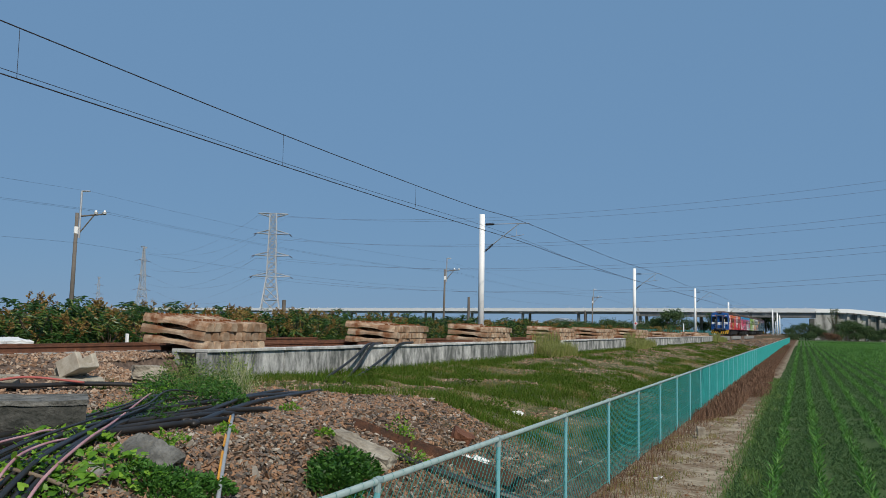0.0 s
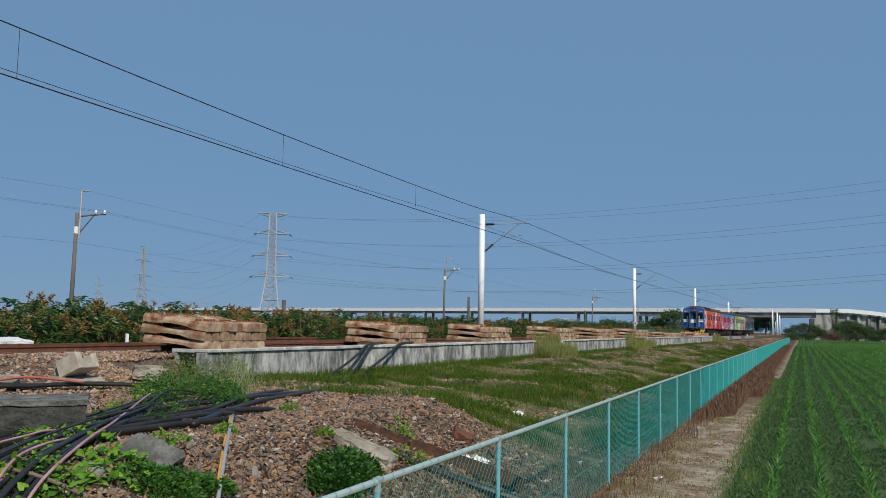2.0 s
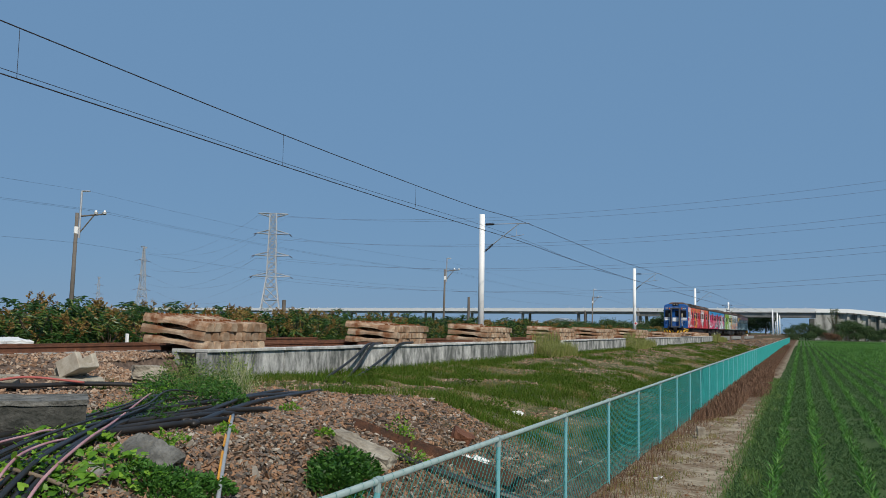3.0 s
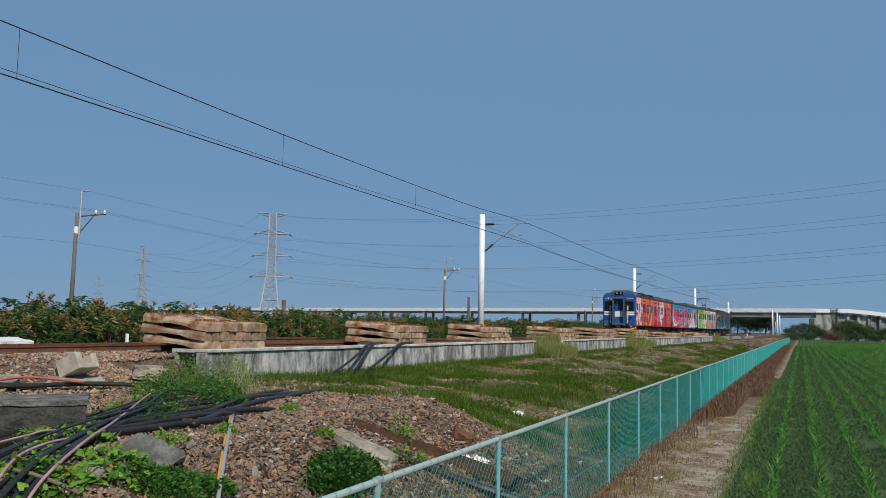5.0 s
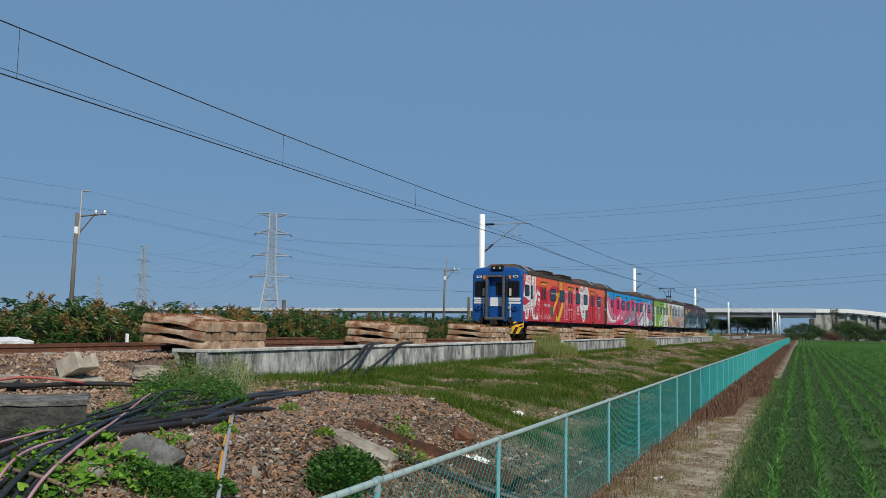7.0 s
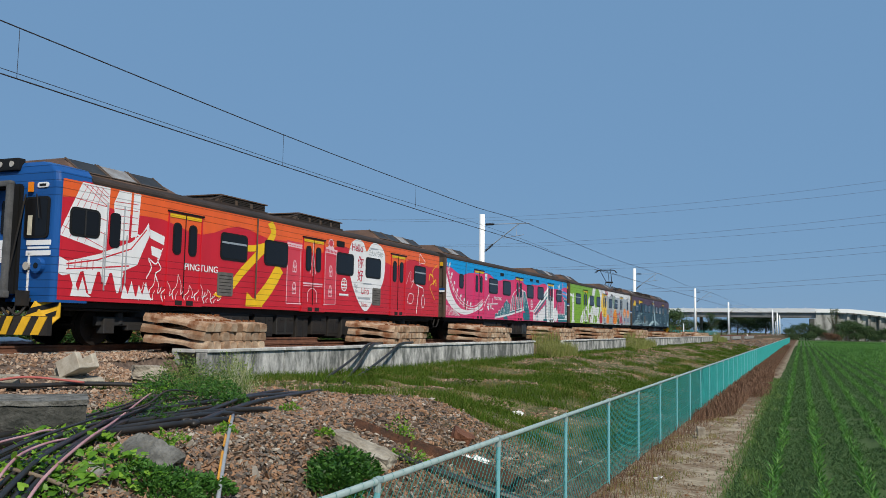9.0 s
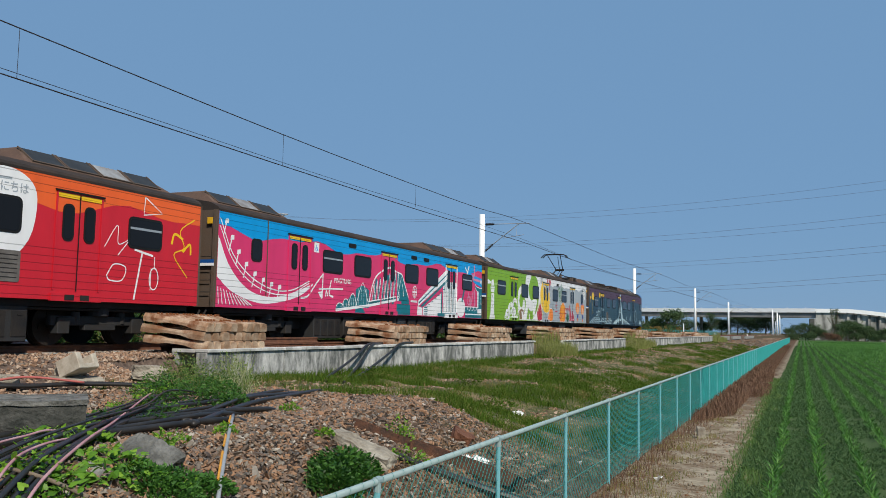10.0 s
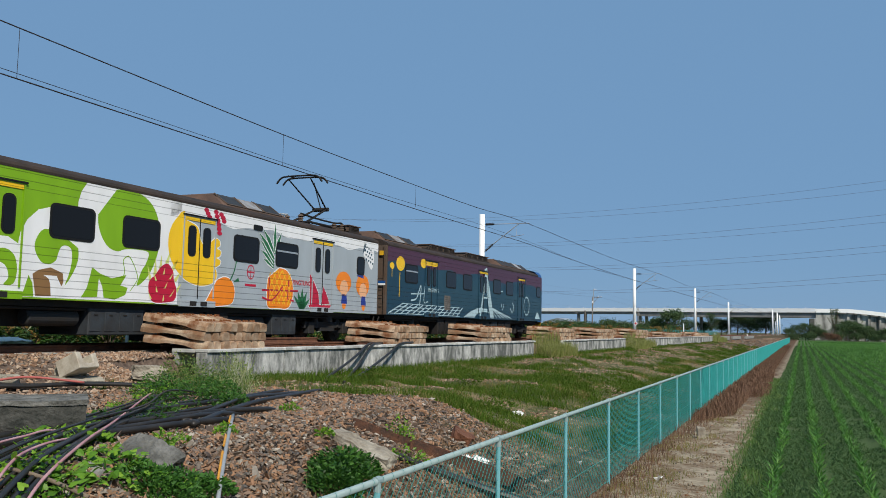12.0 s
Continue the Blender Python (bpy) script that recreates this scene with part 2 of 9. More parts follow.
    tx = math_("ADD", sep.outputs["X"], math_("MAXIMUM", swing, -3.2))
    c = blend(ballast, c, step(math_("ADD", tx, math_("MULTIPLY", wob, 0.05)), -11.9, -11.3))
    c = blend(plain, c, step(tx, -18.8, -17.8))
    nt.links.new(c, bs.inputs["Base Color"])
    b = nt.nodes.new("ShaderNodeBump")
    b.inputs["Strength"].default_value, b.inputs["Distance"].default_value = 0.6, 0.05
    nt.links.new(noisy(14, 8), b.inputs["Height"])
    nt.links.new(b.outputs[0], bs.inputs["Normal"])
    return m


def steps(bounds):
    out = []
    for a, b, d in bounds:
        n = max(1, round((b - a) / d))
        out += [a + (b - a) * i / n for i in range(n)]
    return out + [bounds[-1][1]]


def build_ground():
    xs = steps([(-2500, -300, 300), (-300, -60, 30), (-60, -24, 2), (-24, -18.4, 0.5), (-18.4, -12.0, 0.22), (-12.0, -11.0, 0.08), (-11.0, -2.0, 0.16), (-2, 2, 0.35), (2, 30, 2), (30, 300, 30), (300, 2500, 300)])
    ys = steps([(-2500, -300, 300), (-300, -20, 30), (-20, 2, 1.0), (2, 20, 0.15), (20, 45, 0.35), (45, 120, 1.0), (120, 320, 5), (320, 900, 50), (900, 2900, 400)])
    verts = [(x, y, ground_z(x, y)) for y in ys for x in xs]
    n = len(xs)
    faces = [(j * n + i, j * n + i + 1, (j + 1) * n + i + 1, (j + 1) * n + i) for j in range(len(ys) - 1) for i in range(n - 1)]
    me = raw("ground", verts, faces, ground_material())
    me.polygons.foreach_set("use_smooth", [True] * len(me.polygons))
    tagged(new("ground", me), "maize field, dirt path, grassy slope and ballast bed", "ground", kind="structure")


build_ground()


def build_wall():
    """Low concrete kerb wall of an unfinished platform, in lengths with gaps."""
    for y0, y1 in ((14.9, 38.7), (43.7, 59.8), (68.0, 112.0)):
        w = thing("wall_platform", "weathered grey concrete platform kerb wall with dark streaks", "wall", "platform kerb walls", "structure")
        y = y0
        while y < y1 - 0.3:
            e = min(y + 2.95, y1)
            bm = bmesh.new()
            box(bm, -0.14, 0, 1.04, 0.28, e - y - 0.012, 1.1)
            bevel(bm, 0.012)
            part("panel", bm, WALL_CONCRETE, w).matrix_basis = beside(WALL_X, (y + e) / 2)
            y = e
        y = y0
        while y < y1 - 0.2:
            e = min(y + 0.98, y1)
            bm = bmesh.new()
            box(bm, -0.13 + rnd.uniform(-.008, .008), 0, 1.63 + rnd.uniform(-.006, .006), 0.36, e - y - 0.015, 0.075)
            bevel(bm, 0.012)
            part("coping", bm, COPING, w).matrix_basis = beside(WALL_X, (y + e) / 2)
            y = e
        if y0 < 20:
            # hollow end of the platform: cover slabs on a side wall, open towards the heap
            for i in range(3):
                bm = bmesh.new()
                box(bm, -0.62, 0.5 + i, 1.625, 0.62, 0.985, 0.08)
                bevel(bm, 0.012)
                part("cover_slab", bm, COPING, w).matrix_basis = beside(WALL_X, y0)
            bm = bmesh.new()
            box(bm, -0.86, 1.5, 1.05, 0.14, 3.0, 1.06)
            bevel(bm, 0.012)
            part("side_panel", bm, WALL_CONCRETE, w).matrix_basis = beside(WALL_X, y0)


build_wall()


def build_track():
    profile = [(-.065, 0), (.065, 0), (.065, .012), (.012, .03), (.009, .10), (.033, .115), (.033, .15), (-.033, .15), (-.033, .115), (-.009, .10), (-.012, .03), (-.065, .012)]
    for side in (-1, 1):
        bm = bmesh.new()
        rings = []
        for y in range(-60, 425, 5):
            rings.append([bm.verts.new((TRACK_X + side * 0.566 + u + bend(y), y, RAIL_Z - 0.15 + v)) for u, v in profile])
        for a, b in zip(rings, rings[1:]):
            for k in range(len(profile)):
                bm.faces.new((a[k], b[k], b[(k + 1) % len(profile)], a[(k + 1) % len(profile)]))
        solid("rail", bm, RUSTY, "rust-brown steel rail on concrete sleepers", "rail", "rails", "structure")
    sl = bmesh.new()
    box(sl, 0, 0, -0.09, 2.0, 0.24, 0.2)
    bevel(sl, 0.02)
    me = mesh_of("track_sleeper", sl, CONCRETE)
    for i in range(110):
        solid("track_sleeper", me, None, "concrete sleeper bedded in ballast under the rails", "sleeper", "sleepers in the track", m=beside(TRACK_X, 4 + i * 0.62, RAIL_Z - 0.15))


build_track()


def build_stored_rails():
    """Old rails laid in two layers between the stacks."""
    profile = [(-.065, 0), (.065, 0), (.065, .012), (.012, .03), (.009, .10), (.033, .115), (.033, .15), (-.033, .15), (-.033, .115), (-.009, .10), (-.012, .03), (-.065, .012)]
    for off, z, y0, y1 in ((-13.60, 1.545, 16.2, 25.2), (-13.75, 1.545, 16.0, 24.9), (-13.91, 1.545, 16.4, 25.4), (-13.63, 1.698, 16.1, 22.7), (-13.80, 1.698, 16.3, 22.9)):
        bm = bmesh.new()
        prism(bm, profile, y0 - (y0 + y1) / 2, y1 - (y0 + y1) / 2, "y")
        solid("stored_rail", bm, RUSTY, "old rusty rail stacked on the ballast", "rail", "stored rails", m=beside(off, (y0 + y1) / 2, z))


build_stored_rails()


def build_sleepers():
    """Stacks of old concrete sleepers, laid across, waiting beside the track."""
    mat = SLEEPER
    L = 1.74
    bm = bmesh.new()
    n = 14
    rings = []
    for i in range(n + 1):
        u = i / n
        x = -L / 2 + L * u
        waist = 0.5 - 0.5 * math.cos(min(1, max(0, (abs(u - 0.5) - 0.10) / 0.22)) * math.pi)
        h = mix(0.104, 0.190, waist)
        tip = 0.93 if i in (0, n) else 1.0
        top, half = mix(0.072, 0.084, waist) * tip, mix(0.110, 0.126, waist) * tip
        h *= tip
        lift = 0.048 * (1 - waist)
        rings.append([bm.verts.new(v) for v in ((x, -half, lift), (x, half, lift), (x, half, lift + h * .55), (x, top, lift + h), (x, -top, lift + h), (x, -half, lift + h * .55))])
    for a, b in zip(rings, rings[1:]):
        for k in range(6):
            bm.faces.new((a[k], a[(k + 1) % 6], b[(k + 1) % 6], b[k]))
    bm.faces.new(rings[0][::-1])
    bm.faces.new(rings[-1])
    bmesh.ops.recalc_face_normals(bm, faces=bm.faces)
    for x in (-0.52, 0.52):
        for y in (-0.055, 0.055):
            for v in box(bm, x, y, 0.20, 0.05, 0.035, 0.05):
                for f in v.link_faces:
                    f.material_index = 1
    me = mesh_of("concrete_sleeper", bm, mat, CLIP)
    for y0, count, layers, base in ((14.98, 8, 3, 1.70), (24.15, 9, 3, 1.67), (32.5, 11, 3, 1.67), (43.3, 12, 3, 1.67), (52.6, 15, 3, 1.67), (64.2, 18, 3, 1.67), (78.0, 30, 2, 1.67), (98.0, 40, 2, 1.67)):
        sway = 2.4 if y0 < 16 else 0.5 if y0 < 40 else rnd.uniform(-1.2, 1.4)
        for k in range(layers):
            for i in range(count):
                m = beside(-12.57 + rnd.uniform(-.05, .05), y0 + 0.13 + i * 0.275 + rnd.uniform(-.012, .012), base + 0.012 + k * 0.217, 0, 2.2 + 1.1 * k + sway + rnd.uniform(-.25, .25), rnd.uniform(-.6, .6))
                solid("concrete_sleeper", me, None, "stained buff concrete sleeper stacked beside the track", "sleeper", "stacked sleepers", m=m)


def sleeper_material():
    """Buff concrete with rust run down from the rail seats and dark grime in patches."""
    m = material("old_sleeper_concrete", (0.55, 0.43, 0.31), 0.92, vary=0.30, scale=2.6, fine=34, second=(0.28, 0.165, 0.095), patch=0.6, obrand=0.20, bump=0.8, bump_size=0.015)
    nt = m.node_tree
    bs = nt.nodes["Principled BSDF"]
    src = bs.inputs["Base Color"].links[0].from_socket
    tc, sep, n = nt.nodes.new("ShaderNodeTexCoord"), nt.nodes.new("ShaderNodeSeparateXYZ"), nt.nodes.new("ShaderNodeTexNoise")
    info, push = nt.nodes.new("ShaderNodeObjectInfo"), nt.nodes.new("ShaderNodeVectorMath")
    push.operation = "MULTIPLY_ADD"
    push.inputs[1].default_value = (13.0, 29.0, 41.0)
    nt.links.new(info.outputs["Random"], push.inputs[0])
    nt.links.new(tc.outputs["Object"], push.inputs[2])
    nt.links.new(push.outputs[0], n.inputs["Vector"])
    nt.links.new(tc.outputs["Object"], sep.inputs[0])
    n.inputs["Scale"].default_value, n.inputs["Detail"].default_value = 5.0, 5

    def op(kind, a, b):
        q = nt.nodes.new("ShaderNodeMath")
        q.operation = kind
        q.use_clamp = kind == "MULTIPLY"
        for i, v in enumerate((a, b)):
            if isinstance(v, (int, float)):
                q.inputs[i].default_value = v
            else:
                nt.links.new(v, q.inputs[i])
        return q.outputs[0]
    seat = op("ABSOLUTE", op("SUBTRACT", op("ABSOLUTE", sep.outputs["X"], 0), 0.50), 0)
    wander = op("SUBTRACT", n.outputs["Fac"], 0.40)
    amount = op("MULTIPLY", op("SUBTRACT", op("ADD", wander, 0.08), op("MULTIPLY", seat, 0.8)), 4.5)
    mx = nt.nodes.new("ShaderNodeMix")
    mx.data_type = "RGBA"
    nt.links.new(amount, mx.inputs[0])
    nt.links.new(src, mx.inputs[6])
    mx.inputs[7].default_value = (0.19, 0.075, 0.032, 1)
    nt.links.new(mx.outputs[2], bs.inputs["Base Color"])
    return m


SLEEPER = sleeper_material()
CLIP = material("rusted_clip", (0.30, 0.11, 0.035), 0.9, vary=0.3, scale=20, fine=80, second=(0.16, 0.06, 0.025))
build_sleepers()


def build_fence():
    f = thing("chain_link_fence", "turquoise coated chain-link fence with round posts and top rail", "fence")
    pts = [(fence_x(y), y) for y in (2.0, 230.0)]
    bm = bmesh.new()
    rod(bm, (pts[0][0], pts[0][1], 1.2), (pts[1][0], pts[1][1], 1.2), 0.024, seg=10)
    part("top_rail", bm, RAIL_GREY, f, "pale grey-green top rail", smooth_shade=True)
    pm = bmesh.new()
    rod(pm, (0, 0, -0.1), (0, 0, 1.2), 0.022, seg=10)
    me = mesh_of("post", pm, POST_BLUE)
    y = 2.755
    while y < 228:
        p = part("post", me, None, f)
        p.location = (fence_x(y), y, 0)
        y += 2.5
    # wire diamonds: two families of slanted zigzag wires
    verts, faces = [], []

    def wire(a, b, r):
        k = len(verts)
        d = (b - a).normalized()
        s = d.cross(Vector((1, 0, 0))).normalized() * r
        o = Vector((r, 0, 0))
        for q in (a, b):
            verts.extend([tuple(q + s), tuple(q + o), tuple(q - s), tuple(q - o)])
        faces.extend([(k + i, k + (i + 1) % 4, k + 4 + (i + 1) % 4, k + 4 + i) for i in range(4)])

    def span(y0, y1, pitch, r):
        tall = 1.16
        run = tall * 1.08
        y = y0 - run
        while y < y1 - run:
            for sgn in (1, -1):
                ya, yb = (y, y + run) if sgn > 0 else (y + run, y)
                lo, hi = 0.03, 0.03 + tall
                a = Vector((fence_x(ya) + sgn * r, ya, lo))
                b = Vector((fence_x(yb) + sgn * r, yb, hi))
                wire(a, b, r)
            y += pitch
    span(3.4, 14, 0.105, 0.0026)
    span(14, 26, 0.105, 0.0034)
    span(26, 60, 0.11, 0.0058)
    span(60, 226, 0.20, 0.014)
    # binding wire wound over the top rail, one turn at every mesh knot
    ties_v, ties_f = [], []
    y = 2.6
    while y < 34:
        for a, b, lean in ((0.0, 0.5, 0.028), (0.5, 1.0, -0.012)):
            k = len(ties_v)
            for i in range(7):
                t = mix(a, b, i / 6) * 2 * math.pi
                for w in (-0.0022, 0.0022):
                    ties_v.append((-2.64 + 0.0275 * math.cos(t), y + lean * (i / 6) + w, 1.2 + 0.0275 * math.sin(t)))
            ties_f += [(k + 2 * i, k + 2 * i + 1, k + 2 * i + 3, k + 2 * i + 2) for i in range(6)]
        y += 0.16 + 0.02 * math.sin(y * 7)
    tagged(part("binding_wire", raw("binding_wire", ties_v, ties_f, FENCE_GREEN), None, f, "turquoise binding wire wound round the rail"), kind="stuff")
    for y in (2.755 + 2.5 * i for i in range(14)):
        bm = bmesh.new()
        rod(bm, (-2.64, y, 1.13), (-2.64, y, 1.19), 0.027, seg=10)
        rod(bm, (-2.64, y - 0.03, 1.205), (-2.64, y + 0.03, 1.205), 0.0285, seg=10)
        part("post_cap", bm, RAIL_GREY, f)
    for z in (0.05, 0.40):
        bm = bmesh.new()
        rod(bm, (-2.64, 2.0, z), (-2.64, 228.0, z), 0.005, seg=5)
        part("tension_wire", bm, FENCE_GREEN, f)
    tagged(part("wire_mesh", raw("wire_mesh", verts, faces, FENCE_GREEN), None, f, "turquoise diamond wire mesh"), kind="stuff")


build_fence()


def build_mast(name_y, x, side, top, far=False):
    """Tapered white catenary mast with a hinged cantilever, reaching over the track on the given side."""
    z0 = ground_z(x + bend(name_y), name_y) - 0.2
    m = thing("catenary_mast", "white tapered steel catenary mast with dark insulators", "mast", "catenary masts", m=beside(x, name_y))
    bm = bmesh.new()
    rod(bm, (0, 0, z0 - 0.1), (0, 0, top), 0.19, 0.165, 16)
    part("pole", bm, WHITE_POLE, m, smooth_shade=True)
    bm = bmesh.new()
    box(bm, 0, 0, 1.62, 0.62, 0.62, 0.5)
    bevel(bm, 0.03)
    part("footing", bm, CONCRETE, m)
    s = side
    hi, lo = top - 0.62, top - 2.25
    bm = bmesh.new()
    rod(bm, (s * 0.8, 0, hi), (s * 3.0, 0, hi), 0.025)
    rod(bm, (s * 0.75, 0, lo + 0.45), (s * 2.35, 0, hi), 0.028)
    rod(bm, (s * 1.35, 0, lo + 0.78), (s * 2.65, 0, lo + 0.95), 0.018)
    rod(bm, (s * 2.2, 0, lo + 0.88), (s * 2.2, 0, lo + 1.35), 0.012)
    part("cantilever", bm, GALV, m)
    for a, b in (((s * 0.2, 0, hi), (s * 0.8, 0, hi)), ((s * 0.2, 0, lo), (s * 0.75, 0, lo + 0.45))):
        bm = bmesh.new()
        a, b = Vector(a), Vector(b)
        rod(bm, a, b, 0.03)
        for k in range(7):
            q = a + (b - a) * (0.15 + 0.7 * k / 6)
            d = (b - a).normalized() * 0.018
            rod(bm, q - d, q + d, 0.085, 0.05, 10)
        part("insulator", bm, BLACK, m, "dark ribbed insulator")
    return m


for k, y in enumerate((1.0, 48.5, 95.8, 143.4, 191.2)):
    build_mast(y, TRACK_X - 2.9, 1, (9.05, 9.05, 9.05, 9.15, 8.5)[k])
for k, y in enumerate((238.5, 262.0, 288.0, 325.0, 370.0, 420.0)):
    build_mast(y, TRACK_X + 2.9 - 0.0004 * (y - 238) ** 2, -1, (8.2, 7.95, 7.7, 7.5, 7.3, 7.2)[k])


def build_wires():
    w = thing("overhead_line", "thin dark catenary and contact wires with droppers", "overhead wire")
    DARK = material("weathered_copper", (0.05, 0.04, 0.04), 0.6, 0.3, vary=0.2)
    for name, x, pts, r in (
            ("messenger_wire", TRACK_X, ((-40, 8.5), (1.0, 8.5), (12.3, 8.33), (22.6, 8.19), (32.6, 8.17), (40, 8.21), (48.5, 8.4), (72, 8.2), (95.8, 8.35), (120, 8.1), (143.4, 8.3), (168, 8.0), (191, 8.0), (238, 7.7), (400, 7.2)), 0.015),
            ("contact_wire", TRACK_X, ((-40, 7.25), (12.3, 7.24), (22.7, 7.20), (32, 7.165), (40, 7.19), (48.5, 7.20), (57, 7.07), (75, 6.93), (95.8, 6.9), (146, 6.8), (200, 6.7), (400, 6.5)), 0.016),
            ("contact_wire_second", TRACK_X - 0.14, ((-40, 7.45), (12.3, 7.40), (22.7, 7.35), (29, 7.36), (36, 7.43), (40, 7.46), (48.5, 7.4), (60, 7.1), (75, 6.98), (96, 6.93), (400, 6.5)), 0.008)):
        bm = bmesh.new()
        tube(bm, spline([(x + bend(y), y, z) for y, z in pts], 5), r, 5)
        part(name, bm, DARK, w)
    for y, a, b in ((12.75, 8.32, 7.24), (22.7, 8.19, 7.23), (32.7, 8.17, 7.26)):
        bm = bmesh.new()
        rod(bm, (TRACK_X + bend(y), y, a), (TRACK_X + bend(y), y, b), 0.006, seg=5)
        part("dropper", bm, DARK, w)


build_wires()


def beam(bm, a, b, wide, tall, lift=0.0):
    """A level-sided beam from a to b, its top at their height plus lift."""
    a, b = Vector(a), Vector(b)
    d = (b - a).normalized()
    n = Vector((-d.y, d.x, 0)).normalized() * wide / 2
    up, lo = Vector((0, 0, lift)), Vector((0, 0, lift - tall))
    v = [bm.verts.new(q + s * n + h) for q in (a, b) for h in (lo, up) for s in (-1, 1)]
    fs = [bm.faces.new([v[i] for i in q]) for q in ((0, 1, 3, 2), (4, 6, 7, 5), (0, 4, 5, 1), (2, 3, 7, 6), (0, 2, 6, 4), (1, 5, 7, 3))]
    bmesh.ops.recalc_face_normals(bm, faces=fs)


def build_viaduct():
    """Road bridge over the railway, far away, with its abutment and ramp."""
    v = thing("road_viaduct", "pale concrete road viaduct on piers crossing over the railway", "viaduct")
    white = material("white_parapet", (0.93, 0.93, 0.91), 0.7, vary=0.05, scale=0.3, fine=3)
    grey = material("viaduct_concrete", (0.34, 0.34, 0.33), 0.9, vary=0.2, scale=0.12, fine=1.2, second=(0.20, 0.20, 0.19))
    stained = material("stained_abutment", (0.42, 0.41, 0.38), 0.95, vary=0.25, scale=0.28, fine=1.5, second=(0.10, 0.10, 0.09), patch=0.8, stretch=(1.4, 1.4, 0.5))

    def node(x):
        """The edge of the deck nearer to the camera: x, y, height of the parapet's top."""
        return Vector((x, 330 - 0.3 * (x + 4.6), 10.95 if x > -60 else mix(11.1, 11.0, min(1, (-60 - x) / 100))))
    xs = [4.6, -38.0, -60.0] + [-60 - 27.0 * k for k in range(1, 15)]
    back = Vector((0.287, 0.958, 0)) * 9.5
    for x0, x1 in zip(xs, xs[1:]):
        a, b = node(x0), node(x1)
        main = x0 > -59
        for name, shift, mat, wide, tall, lift in (("parapet", Vector(), white, 0.3, 1.45, 0.0), ("parapet", back, white, 0.3, 1.45, 0.0), ("deck", back / 2, grey, 9.6, 0.35, -0.95)):
            bm = bmesh.new()
            beam(bm, a + shift, b + shift, wide, tall, lift)
            part(name, bm, mat, v)
        for k in (0.08, 0.5, 0.92):
            bm = bmesh.new()
            beam(bm, a + back * k, b + back * k, 0.7, 1.9 if main else 1.05, -1.30)
            part("girder", bm, grey, v)
        if x1 > -36 or x1 < -37:
            bm = bmesh.new()
            top = b.z - (3.2 if main else 2.35)
            beam(bm, b + Vector((0, 0, 0)), b + back, 1.3, 1.0, top - b.z + 1.0)
            for k in (0.2, 0.8):
                q = b + back * k
                rod(bm, (q.x, q.y, -1), (q.x, q.y, top + 0.1), 0.65, seg=12)
            part("pier", bm, grey, v)
        n = max(2, int((b - a).length / 6))
        bm = bmesh.new()
        for i in range(n):
            q = a.lerp(b, (i + 0.5) / n)
            box(bm, q.x, q.y, q.z + 0.12, 0.18, 0.18, 0.5)
        part("railing_post", bm, white, v)
    # abutment block, ramp wall with ribs, curved ramp parapet
    bm = bmesh.new()
    prism(bm, [(2.6, -1), (10.8, -1), (10.8, 9.7), (4.6, 9.7), (4.6, 7.4), (2.6, 7.4)], 322.6, 336, "y")
    bevel(bm, 0.15)
    part("abutment", bm, stained, v)
    bm = bmesh.new()
    prism(bm, [(10.8, -1), (75, -1), (75, 4.0), (48, 6.2), (26, 8.4), (15, 9.6), (10.8, 9.7)], 323.6, 336, "y")
    part("ramp_wall", bm, stained, v)
    for k in range(14):
        bm = bmesh.new()
        x = 11.6 + 3.2 * k
        z = 9.55 - 0.10 * max(0, x - 14)
        box(bm, x, 323.3, (z - 1) / 2, 0.8, 0.7, z + 1)
        part("wall_rib", bm, stained, v)
    line = [(4.8, 10.7), (14.6, 10.72), (20, 10.25), (26, 9.55), (48, 7.2), (75, 4.9)]
    for (x0, z0), (x1, z1) in zip(line, line[1:]):
        bm = bmesh.new()
        beam(bm, (x0, 322.2, z0), (x1, 322.2, z1), 0.4, 1.3)
        part("ramp_parapet", bm, white, v)


build_viaduct()
# ---- stones, grass, crops and shrubs ----
STONES = island_mix("broken_stone", ((0.065, 0.05, 0.042), (0.155, 0.108, 0.073), (0.31, 0.168, 0.088), (0.15, 0.118, 0.096), (0.28, 0.18, 0.115), (0.34, 0.18, 0.095), (0.095, 0.083, 0.074), (0.21, 0.178, 0.14), (0.42, 0.37, 0.305)), 0.8, 0.3, 0.3)
BALLAST_ST = island_mix("ballast_stone", ((0.08, 0.055, 0.045), (0.22, 0.13, 0.08), (0.36, 0.22, 0.135), (0.20, 0.16, 0.13), (0.44, 0.33, 0.24), (0.30, 0.18, 0.11)), 0.85, 0.25, 0.3)
GRASS = island_mix("slope_grass", ((0.045, 0.095, 0.010), (0.062, 0.122, 0.013), (0.084, 0.15, 0.017), (0.105, 0.168, 0.022), (0.15, 0.168, 0.034)), 0.8, 0.1, 0.2, 0.35)
FADED = island_mix("faded_grass", ((0.14, 0.15, 0.032), (0.22, 0.195, 0.06), (0.29, 0.22, 0.095), (0.10, 0.135, 0.024)), 0.8, 0.1, 0.2, 0.2)
STRAW = island_mix("dry_grass", ((0.16, 0.10, 0.055), (0.28, 0.19, 0.10), (0.10, 0.06, 0.035)), 0.8, 0.2, 0.2, 0.15)
DEAD = island_mix("dead_weeds", ((0.075, 0.038, 0.024), (0.15, 0.08, 0.05), (0.24, 0.15, 0.095), (0.10, 0.055, 0.038)), 0.85, 0.2, 0.2)
